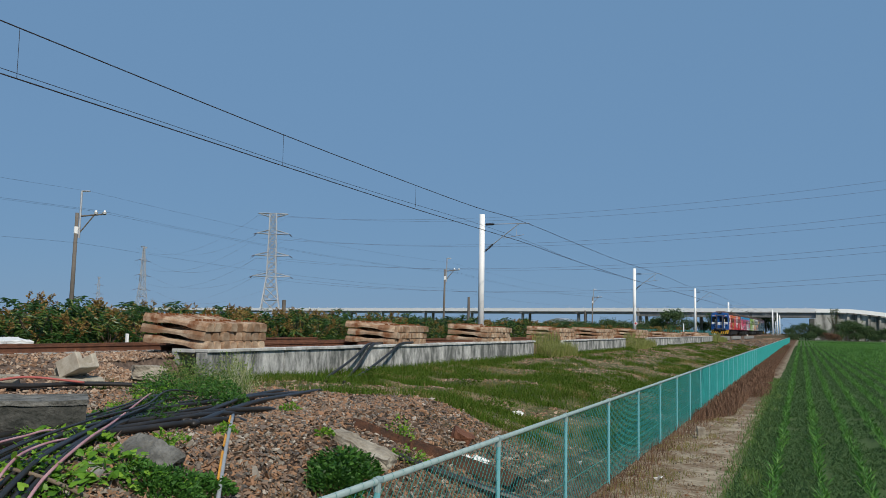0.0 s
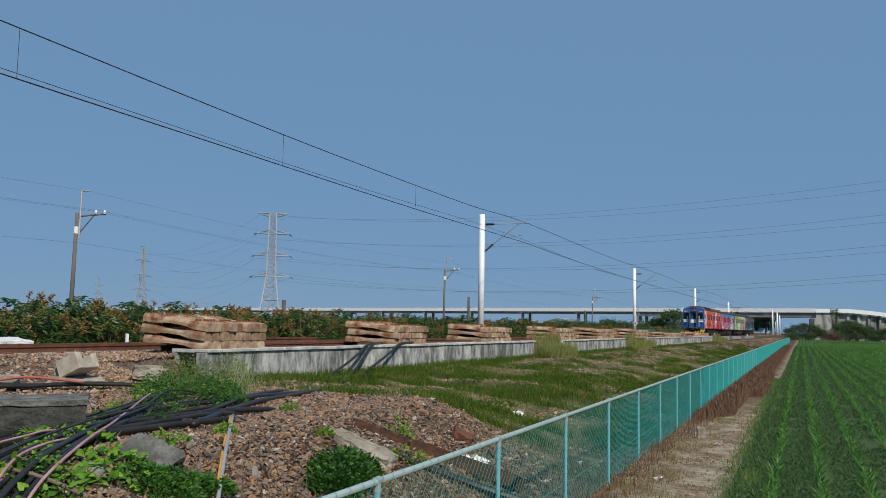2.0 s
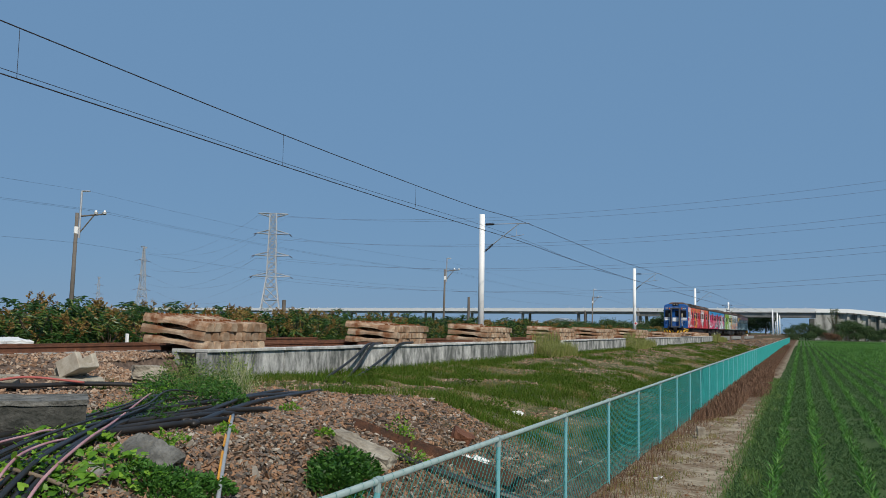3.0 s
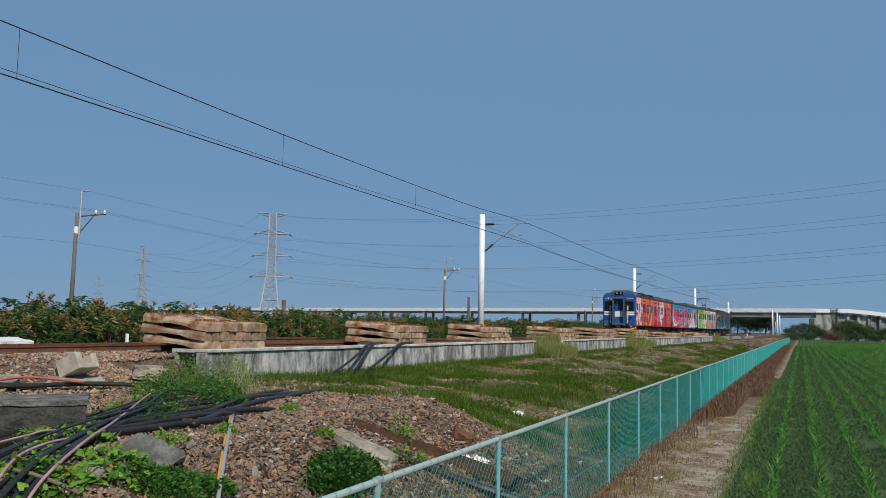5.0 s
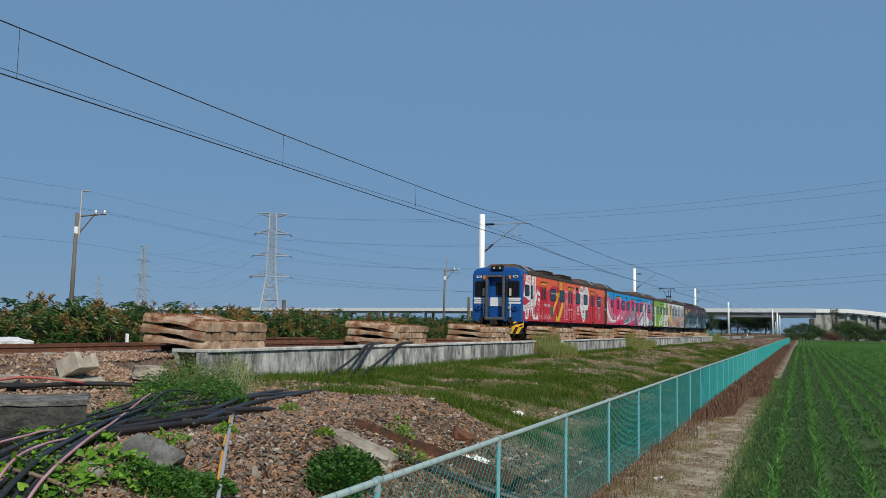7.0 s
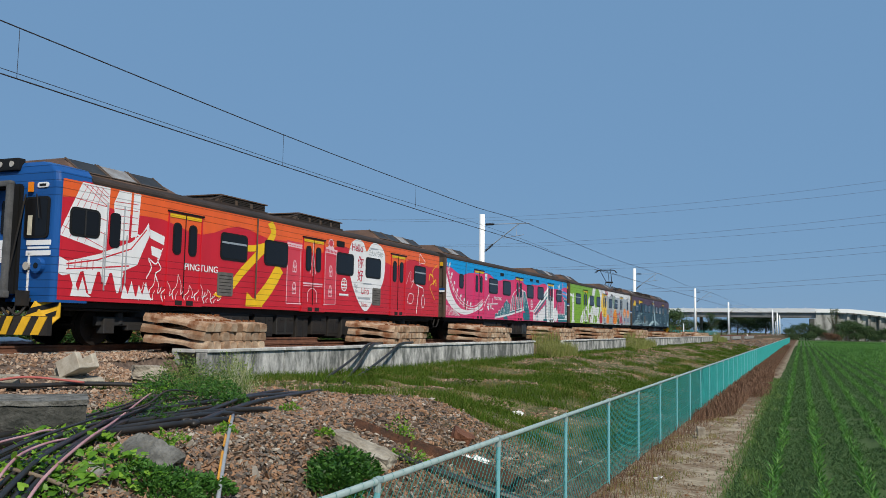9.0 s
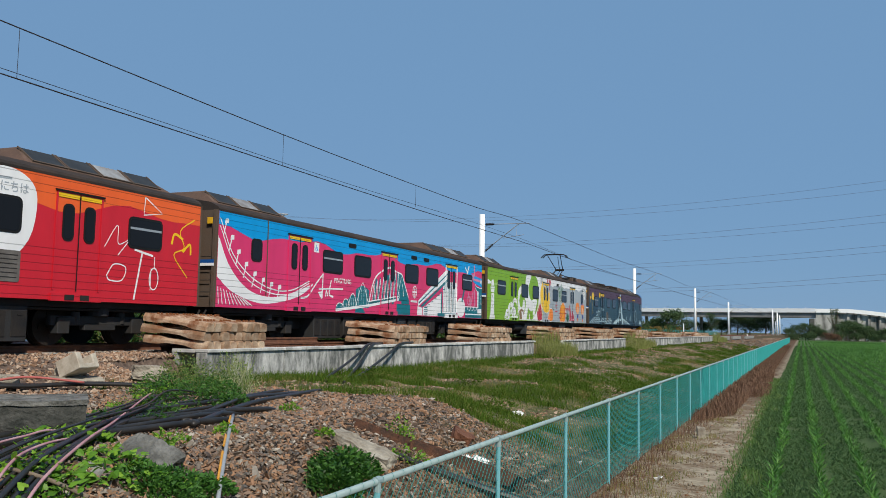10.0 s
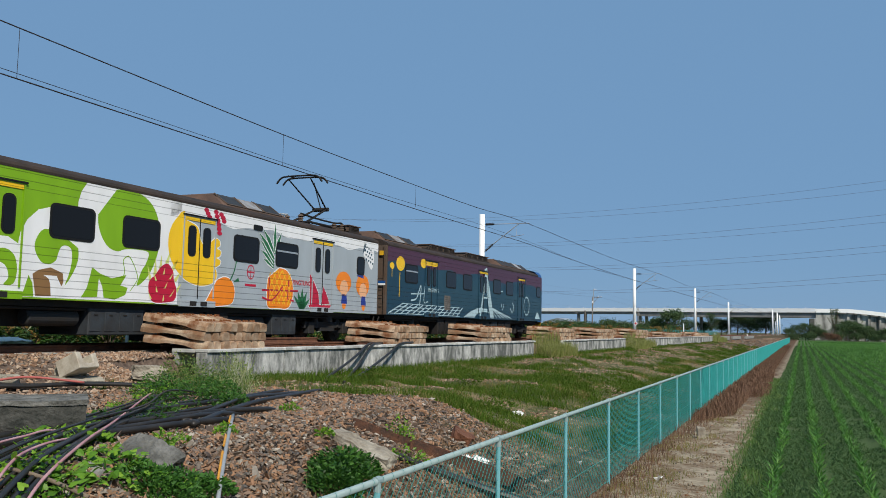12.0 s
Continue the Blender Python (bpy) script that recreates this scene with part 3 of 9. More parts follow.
MAIZE = island_mix("young_maize_leaf", ((0.055, 0.17, 0.03), (0.085, 0.225, 0.04), (0.14, 0.31, 0.05)), 0.5, 0.35, 0.15, 0.3)
WEED = island_mix("field_weeds", ((0.048, 0.105, 0.034), (0.066, 0.135, 0.042), (0.088, 0.152, 0.05)), 0.65, 0.3, 0.2, 0.25)
SPRIG_LOW = island_mix("edge_weeds", ((0.06, 0.135, 0.03), (0.10, 0.19, 0.04), (0.15, 0.22, 0.06)), 0.6, 0.3, 0.2, 0.25)
TALL = island_mix("tall_yellow_grass", ((0.22, 0.26, 0.06), (0.33, 0.34, 0.11), (0.16, 0.21, 0.045), (0.38, 0.34, 0.15)), 0.6, 0.3, 0.2, 0.3)
MANGO = island_mix("mango_leaf", ((0.014, 0.044, 0.011), (0.028, 0.082, 0.016), (0.052, 0.12, 0.023), (0.19, 0.22, 0.045)), 0.38, 0.35, 0.2, 0.2)
BLOSSOM = island_mix("mango_blossom", ((0.30, 0.19, 0.055), (0.22, 0.16, 0.042), (0.35, 0.25, 0.085), (0.22, 0.095, 0.05), (0.28, 0.215, 0.05)), 0.85, 0.2, 0.2, 0.2)
VINE = island_mix("vine_leaf", ((0.07, 0.18, 0.012), (0.14, 0.30, 0.022), (0.25, 0.43, 0.035)), 0.5, 0.35, 0.15, 0.35)
SHRUB = island_mix("shrub_leaf", ((0.026, 0.085, 0.013), (0.052, 0.15, 0.020), (0.095, 0.23, 0.034)), 0.5, 0.35, 0.15, 0.3)
SPRIG = island_mix("weed_sprig", ((0.045, 0.11, 0.018), (0.085, 0.17, 0.028), (0.16, 0.23, 0.045), (0.30, 0.33, 0.12)), 0.6, 0.3, 0.15, 0.3)
PALE_FLOWER = island_mix("pale_flower_head", ((0.16, 0.24, 0.06), (0.34, 0.38, 0.16), (0.50, 0.50, 0.32), (0.12, 0.20, 0.04)), 0.7, 0.2, 0.15, 0.3)
DEEP_GREEN = island_mix("deep_green_leaf", ((0.016, 0.058, 0.009), (0.036, 0.11, 0.014), (0.07, 0.175, 0.024)), 0.5, 0.3, 0.15, 0.3)
BARK = material("bark", (0.12, 0.09, 0.065), 0.95, vary=0.3, scale=6, fine=40)
gen = np.random.default_rng(7)
CORNERS = np.array([(-1, -1, -1), (1, -1, -1), (1, 1, -1), (-1, 1, -1), (-1, -1, 1), (1, -1, 1), (1, 1, 1), (-1, 1, 1)], float) * 0.5
QUADS = np.array([(0, 3, 2, 1), (4, 5, 6, 7), (0, 1, 5, 4), (1, 2, 6, 5), (2, 3, 7, 6), (3, 0, 4, 7)])


def turns(n, tilt=math.pi):
    """n random turns as matrices."""
    a, b, c = gen.uniform(0, 2 * math.pi, n), gen.uniform(-tilt, tilt, n), gen.uniform(0, 2 * math.pi, n)

    def axis(i, t):
        m = np.zeros((n, 3, 3))
        j, k = (i + 1) % 3, (i + 2) % 3
        m[:, i, i] = 1
        m[:, j, j] = m[:, k, k] = np.cos(t)
        m[:, j, k], m[:, k, j] = -np.sin(t), np.sin(t)
        return m
    return axis(2, a) @ axis(0, b) @ axis(2, c)


def stones(name, places, sizes, mat, label, flat=0.55):
    """Many angular stones in one mesh."""
    n = len(places)
    v = CORNERS[None] * gen.uniform(0.6, 1.25, (n, 8, 1)) + gen.uniform(-0.26, 0.26, (n, 8, 3))
    v[:, 4:, :2] *= gen.uniform(0.45, 0.9, (n, 1, 1))
    dims = np.stack([gen.uniform(0.9, 1.7, n), gen.uniform(0.6, 1.1, n), gen.uniform(flat * 0.6, flat * 1.3, n)], 1) * np.asarray(sizes)[:, None]
    v = v * dims[:, None]
    v = np.einsum("nij,nkj->nki", turns(n, 1.25), v) + np.asarray(places)[:, None]
    f = QUADS[None] + 8 * np.arange(n)[:, None, None]
    me = raw(name, v.reshape(-1, 3).tolist(), f.reshape(-1, 4).tolist(), mat)
    return tagged(new(name, me), label, "stones", kind="stuff")


def blades(name, places, heights, widths, mat, label, lean=0.5, category="grass"):
    """Many single blades, each a bent strip that narrows to its tip."""
    n = len(places)
    p = np.asarray(places, float)
    ang = gen.uniform(0, 2 * math.pi, n)
    out = np.stack([np.cos(ang), np.sin(ang), np.zeros(n)], 1)
    side = np.stack([-np.sin(ang), np.cos(ang), np.zeros(n)], 1)
    turn = gen.uniform(-0.8, 0.8, (n, 1))
    side = side + out * turn
    h, w = np.asarray(heights)[:, None], np.asarray(widths)[:, None] / 2
    l = gen.uniform(0.1, lean, (n, 1)) * h
    up = np.array([0, 0, 1.0])
    v = np.stack([p - side * w, p + side * w, p + up * h * 0.6 + out * l * 0.4 + side * w * 0.7, p + up * h * 0.6 + out * l * 0.4 - side * w * 0.7, p + up * h + out * l], 1)
    k = 5 * np.arange(n)[:, None]
    quads = (np.array([[0, 1, 2, 3]]) + k).tolist()
    tris = (np.array([[3, 2, 4]]) + k).tolist()
    me = raw(name, v.reshape(-1, 3).tolist(), quads + tris, mat)
    return tagged(new(name, me), label, category, kind="stuff")


LOBES = ((0, 0.08), (0.30, -0.12), (0.56, 0.14), (0.40, 0.55), (0, 1), (-0.40, 0.55), (-0.56, 0.14), (-0.30, -0.12))


def leaf_mesh(name, centres, dirs, longs, wides, mat, fold=0.25, lobed=False):
    """Many pointed leaves, folded along the middle, drooping along their directions; or lobed ivy-like ones that face up."""
    n = len(centres)
    c, d = np.asarray(centres, float), np.asarray(dirs, float)
    d = d / np.linalg.norm(d, axis=1, keepdims=True)
    ref = gen.normal(size=(n, 3)) * (0.45 if lobed else 1) + (np.array([0.25, -0.25, 1.0]) if lobed else 0)
    s = np.cross(d, ref)
    s /= np.linalg.norm(s, axis=1, keepdims=True)
    nrm = np.cross(s, d)
    L, W = np.asarray(longs)[:, None], np.asarray(wides)[:, None] / 2
    if lobed:
        rim = [c + d * L * b + s * W * 2 * a - nrm * L * (0.25 * abs(a) + 0.12 * b * b) for a, b in LOBES]
        v = np.stack([c + d * L * 0.35] + rim, 1)
        f = np.array([[0, 1 + i, 1 + (i + 1) % 8] for i in range(8)])[None] + 9 * np.arange(n)[:, None, None]
        return raw(name, v.reshape(-1, 3).tolist(), f.reshape(-1, 3).tolist(), mat)
    mid = c + d * L * 0.45 + nrm * W * fold
    v = np.stack([c, mid + s * W, c + d * L - nrm * L * 0.12, mid - s * W], 1)
    k = 4 * np.arange(n)[:, None]
    f = np.concatenate([np.array([[0, 1, 2]]) + k, np.array([[0, 2, 3]]) + k]).tolist()
    return raw(name, v.reshape(-1, 3).tolist(), f, mat)


def on_ground(xs, ys, sink=0.0):
    return [(x, y, ground_z(x, y) - sink) for x, y in zip(xs, ys)]


def stony(x, y):
    """Where the bank is bare: patches, and more of them high on the bank further away."""
    return bumps(x, y, 2.0, 21) + 0.3 * bumps(x, y, 0.6, 5) + 0.02 + 0.04 * (1 - smooth(16, 20, y)) + 0.36 * smooth(25, 36, y) * smooth(6.0, 8.4, -x) * (1 - smooth(10.4, 11.0, -x))


def build_stones():
    # rubble heap by the fence
    n = 92000
    y = 4.2 + 12.3 * gen.random(n) ** 1.25
    x = gen.uniform(-10.5, -2.75, n)
    keep = [(a, b) for a, b in zip(x, y) if b > 4.0 - 0.35 * (a + 5) and b < 13.0 + 1.6 * bumps(a, b, 1.5, 9) + 0.12 * (a + 7) - 0.30 * max(0.0, a + 6.5)]
    xs, ys = zip(*keep)
    size = np.clip(gen.lognormal(math.log(0.029), 0.42, len(xs)), 0.015, 0.085)
    stones("rubble", [(a, b, c + 0.03 * gen.random()) for a, b, c in on_ground(xs, ys, -0.004)], size, STONES, "heap of broken reddish and grey stones", 0.42)
    # ballast
    n = 27000
    y = 6 + 40 * gen.random(n) ** 1.5
    off = gen.uniform(-17.6, -10.6, n)
    keep = [(a + bend(b), b) for a, b in zip(off, y) if not (a > -11.9 and b > 14.8)]
    keep += [(gen.uniform(-13.6, -10.8), gen.uniform(12.2, 14.9)) for _ in range(4200)]
    xs, ys = zip(*keep)
    stones("ballast", on_ground(xs, ys, -0.012), gen.uniform(0.03, 0.07, len(xs)), BALLAST_ST, "brown crushed-stone track ballast", 0.7)
    # loose stones in the grass and on the path
    n = 26000
    y = 12 + 85 * gen.random(n) ** 1.3
    x = gen.uniform(-11.2, -3.0, n)
    keep = [(a, b) for a, b in zip(x, y) if stony(a, b) > (0.20 if b > 16 else 0.02)]
    xs, ys = zip(*keep)
    stones("slope_stone", on_ground(xs, ys), gen.uniform(0.018, 0.062, len(xs)) * (1 + np.array(ys) * 0.008), BALLAST_ST, "stones scattered over the grassy slope", 0.5)
    n = 1500
    y = gen.uniform(9, 32, n)
    x = gen.uniform(-2.5, -0.8, n)
    stones("pebble", on_ground(x, y), gen.uniform(0.012, 0.04, n), STONES, "small pebbles on the dirt path", 0.6)
    n = 5000
    y = gen.uniform(90, 240, n)
    x = gen.uniform(-9.5, -3.2, n)
    stones("far_rubble", on_ground(x, y), gen.uniform(0.08, 0.22, n), STONES, "reddish stones on the far slope", 0.5)


build_stones()


def smooth_v(a, b, v):
    v = np.clip((v - a) / (b - a), 0, 1)
    return v * v * (3 - 2 * v)


def build_grass():
    n = 560000
    y = 11.0 + 100 * gen.random(n) ** 1.8
    x = gen.uniform(-11.5, -2.9, n)
    green, tan = [], []
    for a, b in zip(x, y):
        m = stony(a, b)
        edge = b - (12.6 + 1.6 * bumps(a, b, 1.5, 9) + 0.12 * (a + 7) - 0.30 * max(0.0, a + 6.5))
        if m < 0.34 and edge > 0 and gen.random() < min(1, edge / 2.2) * (1 if m < 0.02 else 0.5 if m < 0.12 else 0.16) and bumps(a, b, 0.35, 31) > -0.32:
            tone = bumps(a, b, 1.7, 61) + 0.6 * bumps(a, b, 0.5, 62) + 1.1 * max(0.0, m) + 0.25 * gen.random() - 0.1
            (tan if tone > 0.36 else green).append((a + bend(b) * 0.9, b))
    for name, spots, mat, label, k in (("slope_grass", green, GRASS, "rough green grass on the embankment slope", 1.0), ("faded_grass", tan, FADED, "short yellowed grass on the embankment slope", 0.72)):
        xs, ys = zip(*spots)
        h = k * gen.uniform(0.04, 0.125, len(xs)) * np.array([1.35 + 1.1 * bumps(a, b, 1.3, 44) + 0.7 * bumps(a, b, 0.4, 45) for a, b in spots]).clip(0.45, 2.3)
        blades(name, on_ground(xs, ys), h, 0.005 + np.array(ys) * 0.00022, mat, label, 1.25)
    # dry tangle behind the fence
    n = 9000
    y = 6.5 + 8.5 * gen.random(n)
    x = gen.uniform(-4.4, -2.75, n)
    keep = [i for i in range(n) if bumps(x[i], y[i], 0.7, 71) > -0.05]
    blades("dry_tangle", on_ground(x[keep], y[keep]), gen.uniform(0.04, 0.19, len(keep)), gen.uniform(0.003, 0.007, len(keep)), STRAW, "tangled dry stalks behind the fence", 1.6, "weeds")
    # dry fringe along the fence and on the path
    n = 17000
    y = 8 + 60 * gen.random(n) ** 1.6
    x = -2.58 + gen.normal(0.02, 0.22, n)
    blades("dry_fringe", on_ground(x, y), 0.03 + 0.20 * gen.random(n) ** 2.8, 0.004 + y * 0.00018, DEAD, "dry reddish-brown weeds along the fence foot", 0.5)
    n = 15000
    y = gen.uniform(9.5, 30, n)
    x = -2.4 + 1.75 * gen.random(n)
    keep = [i for i in range(n) if bumps(x[i], y[i], 0.8, 12) > 0.05]
    blades("path_weeds", on_ground(x[keep], y[keep]), gen.uniform(0.008, 0.03, len(keep)), gen.uniform(0.006, 0.014, len(keep)), STRAW, "low dry weeds on the path", 2.2)
    n = 5200
    y = gen.uniform(11, 27, n)
    x = -2.55 + 1.0 * gen.random(n) ** 1.3
    keep = [i for i in range(n) if bumps(x[i], y[i], 0.9, 15) > 0.02]
    blades("path_grass", on_ground(x[keep], y[keep]), gen.uniform(0.02, 0.10, len(keep)), gen.uniform(0.005, 0.011, len(keep)), FADED, "thin yellow-green grass on the path", 1.1)
    # thick dead weeds further on
    n = 52000
    y = 22 + 134 * gen.random(n) ** 1.6
    x = -2.62 + gen.random(n) * (1.60 - 0.42 * smooth_v(28, 60, y)) - 0.0022 * (y - 26)
    keep = [i for i in range(n) if bumps(x[i] * 2, y[i], 3.0, 14) > -0.22 - 0.25 * (x[i] < -1.7) + 0.9 * max(0, 1 - (y[i] - 22 + 4 * (x[i] < -2.1)) / 12)]
    blades("dead_weeds", on_ground(x[keep], y[keep]), gen.uniform(0.04, 0.27, len(keep)) * (0.45 + 0.55 * smooth_v(-1.05, -1.6, x[keep])), 0.005 + y[keep] * 0.00035, DEAD, "dense dark brown dead weeds beside the fence", 0.5, "weeds")
    # tall yellow grass in the gaps of the platform wall
    pts = []
    for y0, y1, k in ((38.8, 43.6, 4800), (59.9, 67.8, 4200), (112, 122, 2000)):
        yy = gen.uniform(y0, y1, k)
        xx = -11.7 + gen.uniform(-0.1, 0.9, k)
        pts += [(a + bend(b), b) for a, b in zip(xx, yy)]
    xs, ys = zip(*pts)
    blades("tall_grass", on_ground(xs, ys, 0.05), 0.2 + 0.65 * gen.random(len(xs)) ** 1.3, 0.010 + np.array(ys) * 0.00021, TALL, "tall yellowing grass in gaps of the kerb wall", 0.55)
    # weeds at the foot of the wall
    n = 9000
    y = 16 + 44 * gen.random(n) ** 1.3
    x = -11.5 + np.abs(gen.normal(0, 0.28, n))
    blades("wall_foot_grass", on_ground(x + np.array([bend(b) for b in y]), y), gen.uniform(0.06, 0.26, n), 0.008 + y * 0.0002, GRASS, "long grass at the foot of the wall", 0.5)
    # green strip beyond the track
    n = 9000
    y = 10 + 70 * gen.random(n) ** 1.3
    x = gen.uniform(-19.6, -17.4, n)
    blades("lineside_grass", on_ground(x + np.array([bend(b) for b in y]), y), gen.uniform(0.06, 0.22, n), 0.012 + y * 0.0003, GRASS, "yellow-green weeds along the far side of the track", 0.6)


build_grass()


def build_field():
    """Rows of young maize with weeds between."""
    centres, dirs, longs, wides = [], [], [], []
    r = random.Random(3)
    row = -0.40
    while row < 24:
        y = max(8.0, (row - 0.9) / 0.088)
        while y < 240:
            far = y > 70
            if r.random() < 0.93:
                bx, by = row + r.gauss(0, 0.03), y + r.uniform(-0.05, 0.05)
                size = r.uniform(0.55, 1.05) * (1.0 if not far else 1.5)
                for k in range(7 if not far else 4):
                    a = r.uniform(0, 2 * math.pi)
                    tilt = r.uniform(0.5, 1.5)
                    centres.append((bx, by, 0.03 + 0.05 * k * size * (0.6 if not far else 0.8)))
                    dirs.append((math.cos(a), math.sin(a), tilt))
                    longs.append(r.uniform(0.11, 0.21) * size)
                    wides.append(0.032 * size * (1 if not far else 1.6))
            y += 0.17 if not far else 0.42
        row += 0.62
    me = leaf_mesh("young_maize", centres, dirs, longs, wides, MAIZE)
    tagged(new("young_maize", me), "rows of young green maize plants in the field", "crop", kind="stuff")
    n = 190000
    y = 7.5 + 150 * gen.random(n) ** 2.0
    x = -0.95 + (1.6 + 0.095 * y) * gen.random(n)
    keep = [i for i in range(n) if bumps(x[i] * 1.6, y[i] * 0.5, 0.8, 17) > -0.36 and (x[i] < 0.3 or gen.random() < 0.75)]
    x, y = x[keep], y[keep]
    c = np.stack([x, y, gen.uniform(0.0, 0.05, len(x))], 1)
    d = np.stack([gen.normal(size=len(x)), gen.normal(size=len(x)), gen.uniform(0.2, 1.4, len(x))], 1)
    me = leaf_mesh("field_weeds", c, d, gen.uniform(0.03, 0.075, len(x)) * (1 + y * 0.012), gen.uniform(0.010, 0.022, len(x)) * (1 + y * 0.02), WEED)
    tagged(new("field_weeds", me), "low green weeds covering soil between the rows", "weeds", kind="stuff")
    # bright tuft at the field's edge
    n = 14000
    y = 11 + 34 * gen.random(n) ** 1.3
    x = -0.80 + gen.normal(0, 0.17, n) - 0.008 * (y - 12)
    blades("field_edge_grass", on_ground(x, y), gen.uniform(0.03, 0.10, n), 0.007 + y * 0.0002, SPRIG_LOW, "bright grass at the edge of the field", 0.8)


build_field()


def mango_variant(seed, tall, wide):
    """Meshes of one bushy mango tree: trunk with limbs, leaves, blossom sprays."""
    r = random.Random(seed)
    bm = bmesh.new()
    tips = []
    rod(bm, (0, 0, -0.1), (0.03, 0.02, tall * 0.35), 0.06, 0.045, 7)
    for k in range(7):
        a = 2 * math.pi * k / 7 + r.uniform(-0.3, 0.3)
        reach = wide * r.uniform(0.45, 0.95)
        tip = (reach * math.cos(a), reach * math.sin(a), tall * r.uniform(0.5, 0.92))
        rod(bm, (0.02, 0.01, tall * r.uniform(0.18, 0.33)), tip, 0.03, 0.012, 5)
        tips.append(tip)
    tips += [(r.uniform(-0.2, 0.2), r.uniform(-0.2, 0.2), tall * 0.95)]
    trunk = mesh_of("trunk", bm, BARK)
    c, d, l, w = [], [], [], []
    fc, fd, fl, fw = [], [], [], []
    heads = list(tips)
    for _ in range(26):
        a, q = r.uniform(0, 2 * math.pi), math.sqrt(r.random())
        heads.append((wide * q * math.cos(a), wide * q * math.sin(a), tall * (0.28 + 0.66 * r.random() * (1.08 - 0.5 * q * q))))
    for hx, hy, hz in heads:
        for _ in range(15):
            a = r.uniform(0, 2 * math.pi)
            c.append((hx + r.gauss(0, 0.07), hy + r.gauss(0, 0.07), hz + r.gauss(0, 0.07)))
            d.append((math.cos(a), math.sin(a), r.uniform(-1.1, 0.35)))
            l.append(r.uniform(0.20, 0.36))
            w.append(r.uniform(0.055, 0.09))
        if r.random() < (0.62, 0.22, 0.8, 0.10)[seed - 1]:
            # a branching spray: short side twigs along a stem that leans outwards
            lx, ly, tall_spray = hx * 0.25 + r.gauss(0, 0.06), hy * 0.25 + r.gauss(0, 0.06), r.uniform(0.26, 0.48)
            for twig in range(9):
                t, a = (twig + 0.5) / 9, r.uniform(0, 2 * math.pi)
                reach = 0.17 * (1.1 - t)
                for q in range(7):
                    k = (q + 0.5) / 7
                    fc.append((hx + lx * t + reach * k * math.cos(a) + r.gauss(0, 0.015), hy + ly * t + reach * k * math.sin(a) + r.gauss(0, 0.015), hz + tall_spray * t + 0.05 * k + r.gauss(0, 0.015)))
                    fd.append((math.cos(a) + r.gauss(0, 0.6), math.sin(a) + r.gauss(0, 0.6), 0.6))
                    fl.append(r.uniform(0.06, 0.11))
                    fw.append(0.045)
    return trunk, leaf_mesh("leaves", c, d, l, w, MANGO), leaf_mesh("blossom", fc, fd, fl, fw, BLOSSOM)


def build_orchard():
    kinds = []
    for seed, tall, wide in ((1, 1.75, 0.85), (2, 1.95, 0.8), (3, 1.6, 0.95), (4, 2.1, 0.75)):
        trunk, leaves, blossom = mango_variant(seed, tall, wide)
        t = thing("mango_tree", "bushy mango tree with dark leaves and rusty blossom", "tree", "mango trees beyond the track")
        part("trunk", trunk, None, t)
        part("crown", leaves, None, t)
        part("blossom", blossom, None, t, "rusty orange flower sprays")
        kinds.append(t)
    r = random.Random(9)
    spots = []
    y = 12.0
    while y < 150:
        step = 1.15 if y < 45 else 1.6 if y < 90 else 2.4
        spots.append((-20.2 + r.uniform(-0.35, 0.35), y + r.uniform(-0.3, 0.3), 0.92 if y < 60 else 0.95))
        if r.random() < 0.8:
            spots.append((-21.9 + r.uniform(-0.4, 0.4), y + r.uniform(-0.4, 0.4), 0.98))
        if y < 70:
            spots.append((-24.0 + r.uniform(-0.6, 0.6), y * 1.15 + r.uniform(-0.5, 0.5), 1.02))
        y += step
    for i, (off, y, k) in enumerate(spots):
        x = off + bend(y)
        m = Matrix.Translation((x, y, ground_z(x, y) - 0.03)) @ Matrix.Rotation(r.uniform(0, 6.28), 4, "Z") @ Matrix.Diagonal((*(k * r.uniform(0.88, 1.1),) * 3, 1))
        if i < 4:
            kinds[i].matrix_basis = m
        else:
            o = copy_thing(kinds[i % 4], Matrix())
            o.matrix_basis = m


build_orchard()


def leafy(name, label, category, spots, size, mat, count, seed, wide=0.6, up=0.5, stems=True, lobed=False):
    """A low plant of many leaves round the given places, with stems."""
    r = random.Random(seed)
    t = thing(name, label, category)
    c, d, l, w = [], [], [], []
    bm = bmesh.new()
    for x, y, rad, tall in spots:
        g = ground_z(x, y)
        for _ in range(count):
            a, q = r.uniform(0, 6.283), math.sqrt(r.random())
            h = tall * (1 - q * q * 0.75) * r.random() ** 0.6
            px, py = x + rad * q * math.cos(a), y + rad * q * math.sin(a)
            c.append((px, py, max(g, ground_z(px, py)) + 0.02 + h))
            d.append((math.cos(a) + r.gauss(0, 0.7), math.sin(a) + r.gauss(0, 0.7), up + r.gauss(0, 0.45)))
            s = size * r.uniform(0.45, 1.3)
            l.append(s)
            w.append(s * wide)
        if stems:
            for _ in range(9):
                a = r.uniform(0, 6.283)
                rod(bm, (x, y, g), (x + rad * 0.8 * math.cos(a), y + rad * 0.8 * math.sin(a), g + tall * r.uniform(0.5, 0.95)), 0.005, 0.003, 4)
    part("foliage", leaf_mesh("foliage", c, d, l, w, mat, lobed=lobed), None, t)
    if stems:
        tagged(part("stalk", bm, mat, t), kind="stuff")
    else:
        bm.free()
    return t


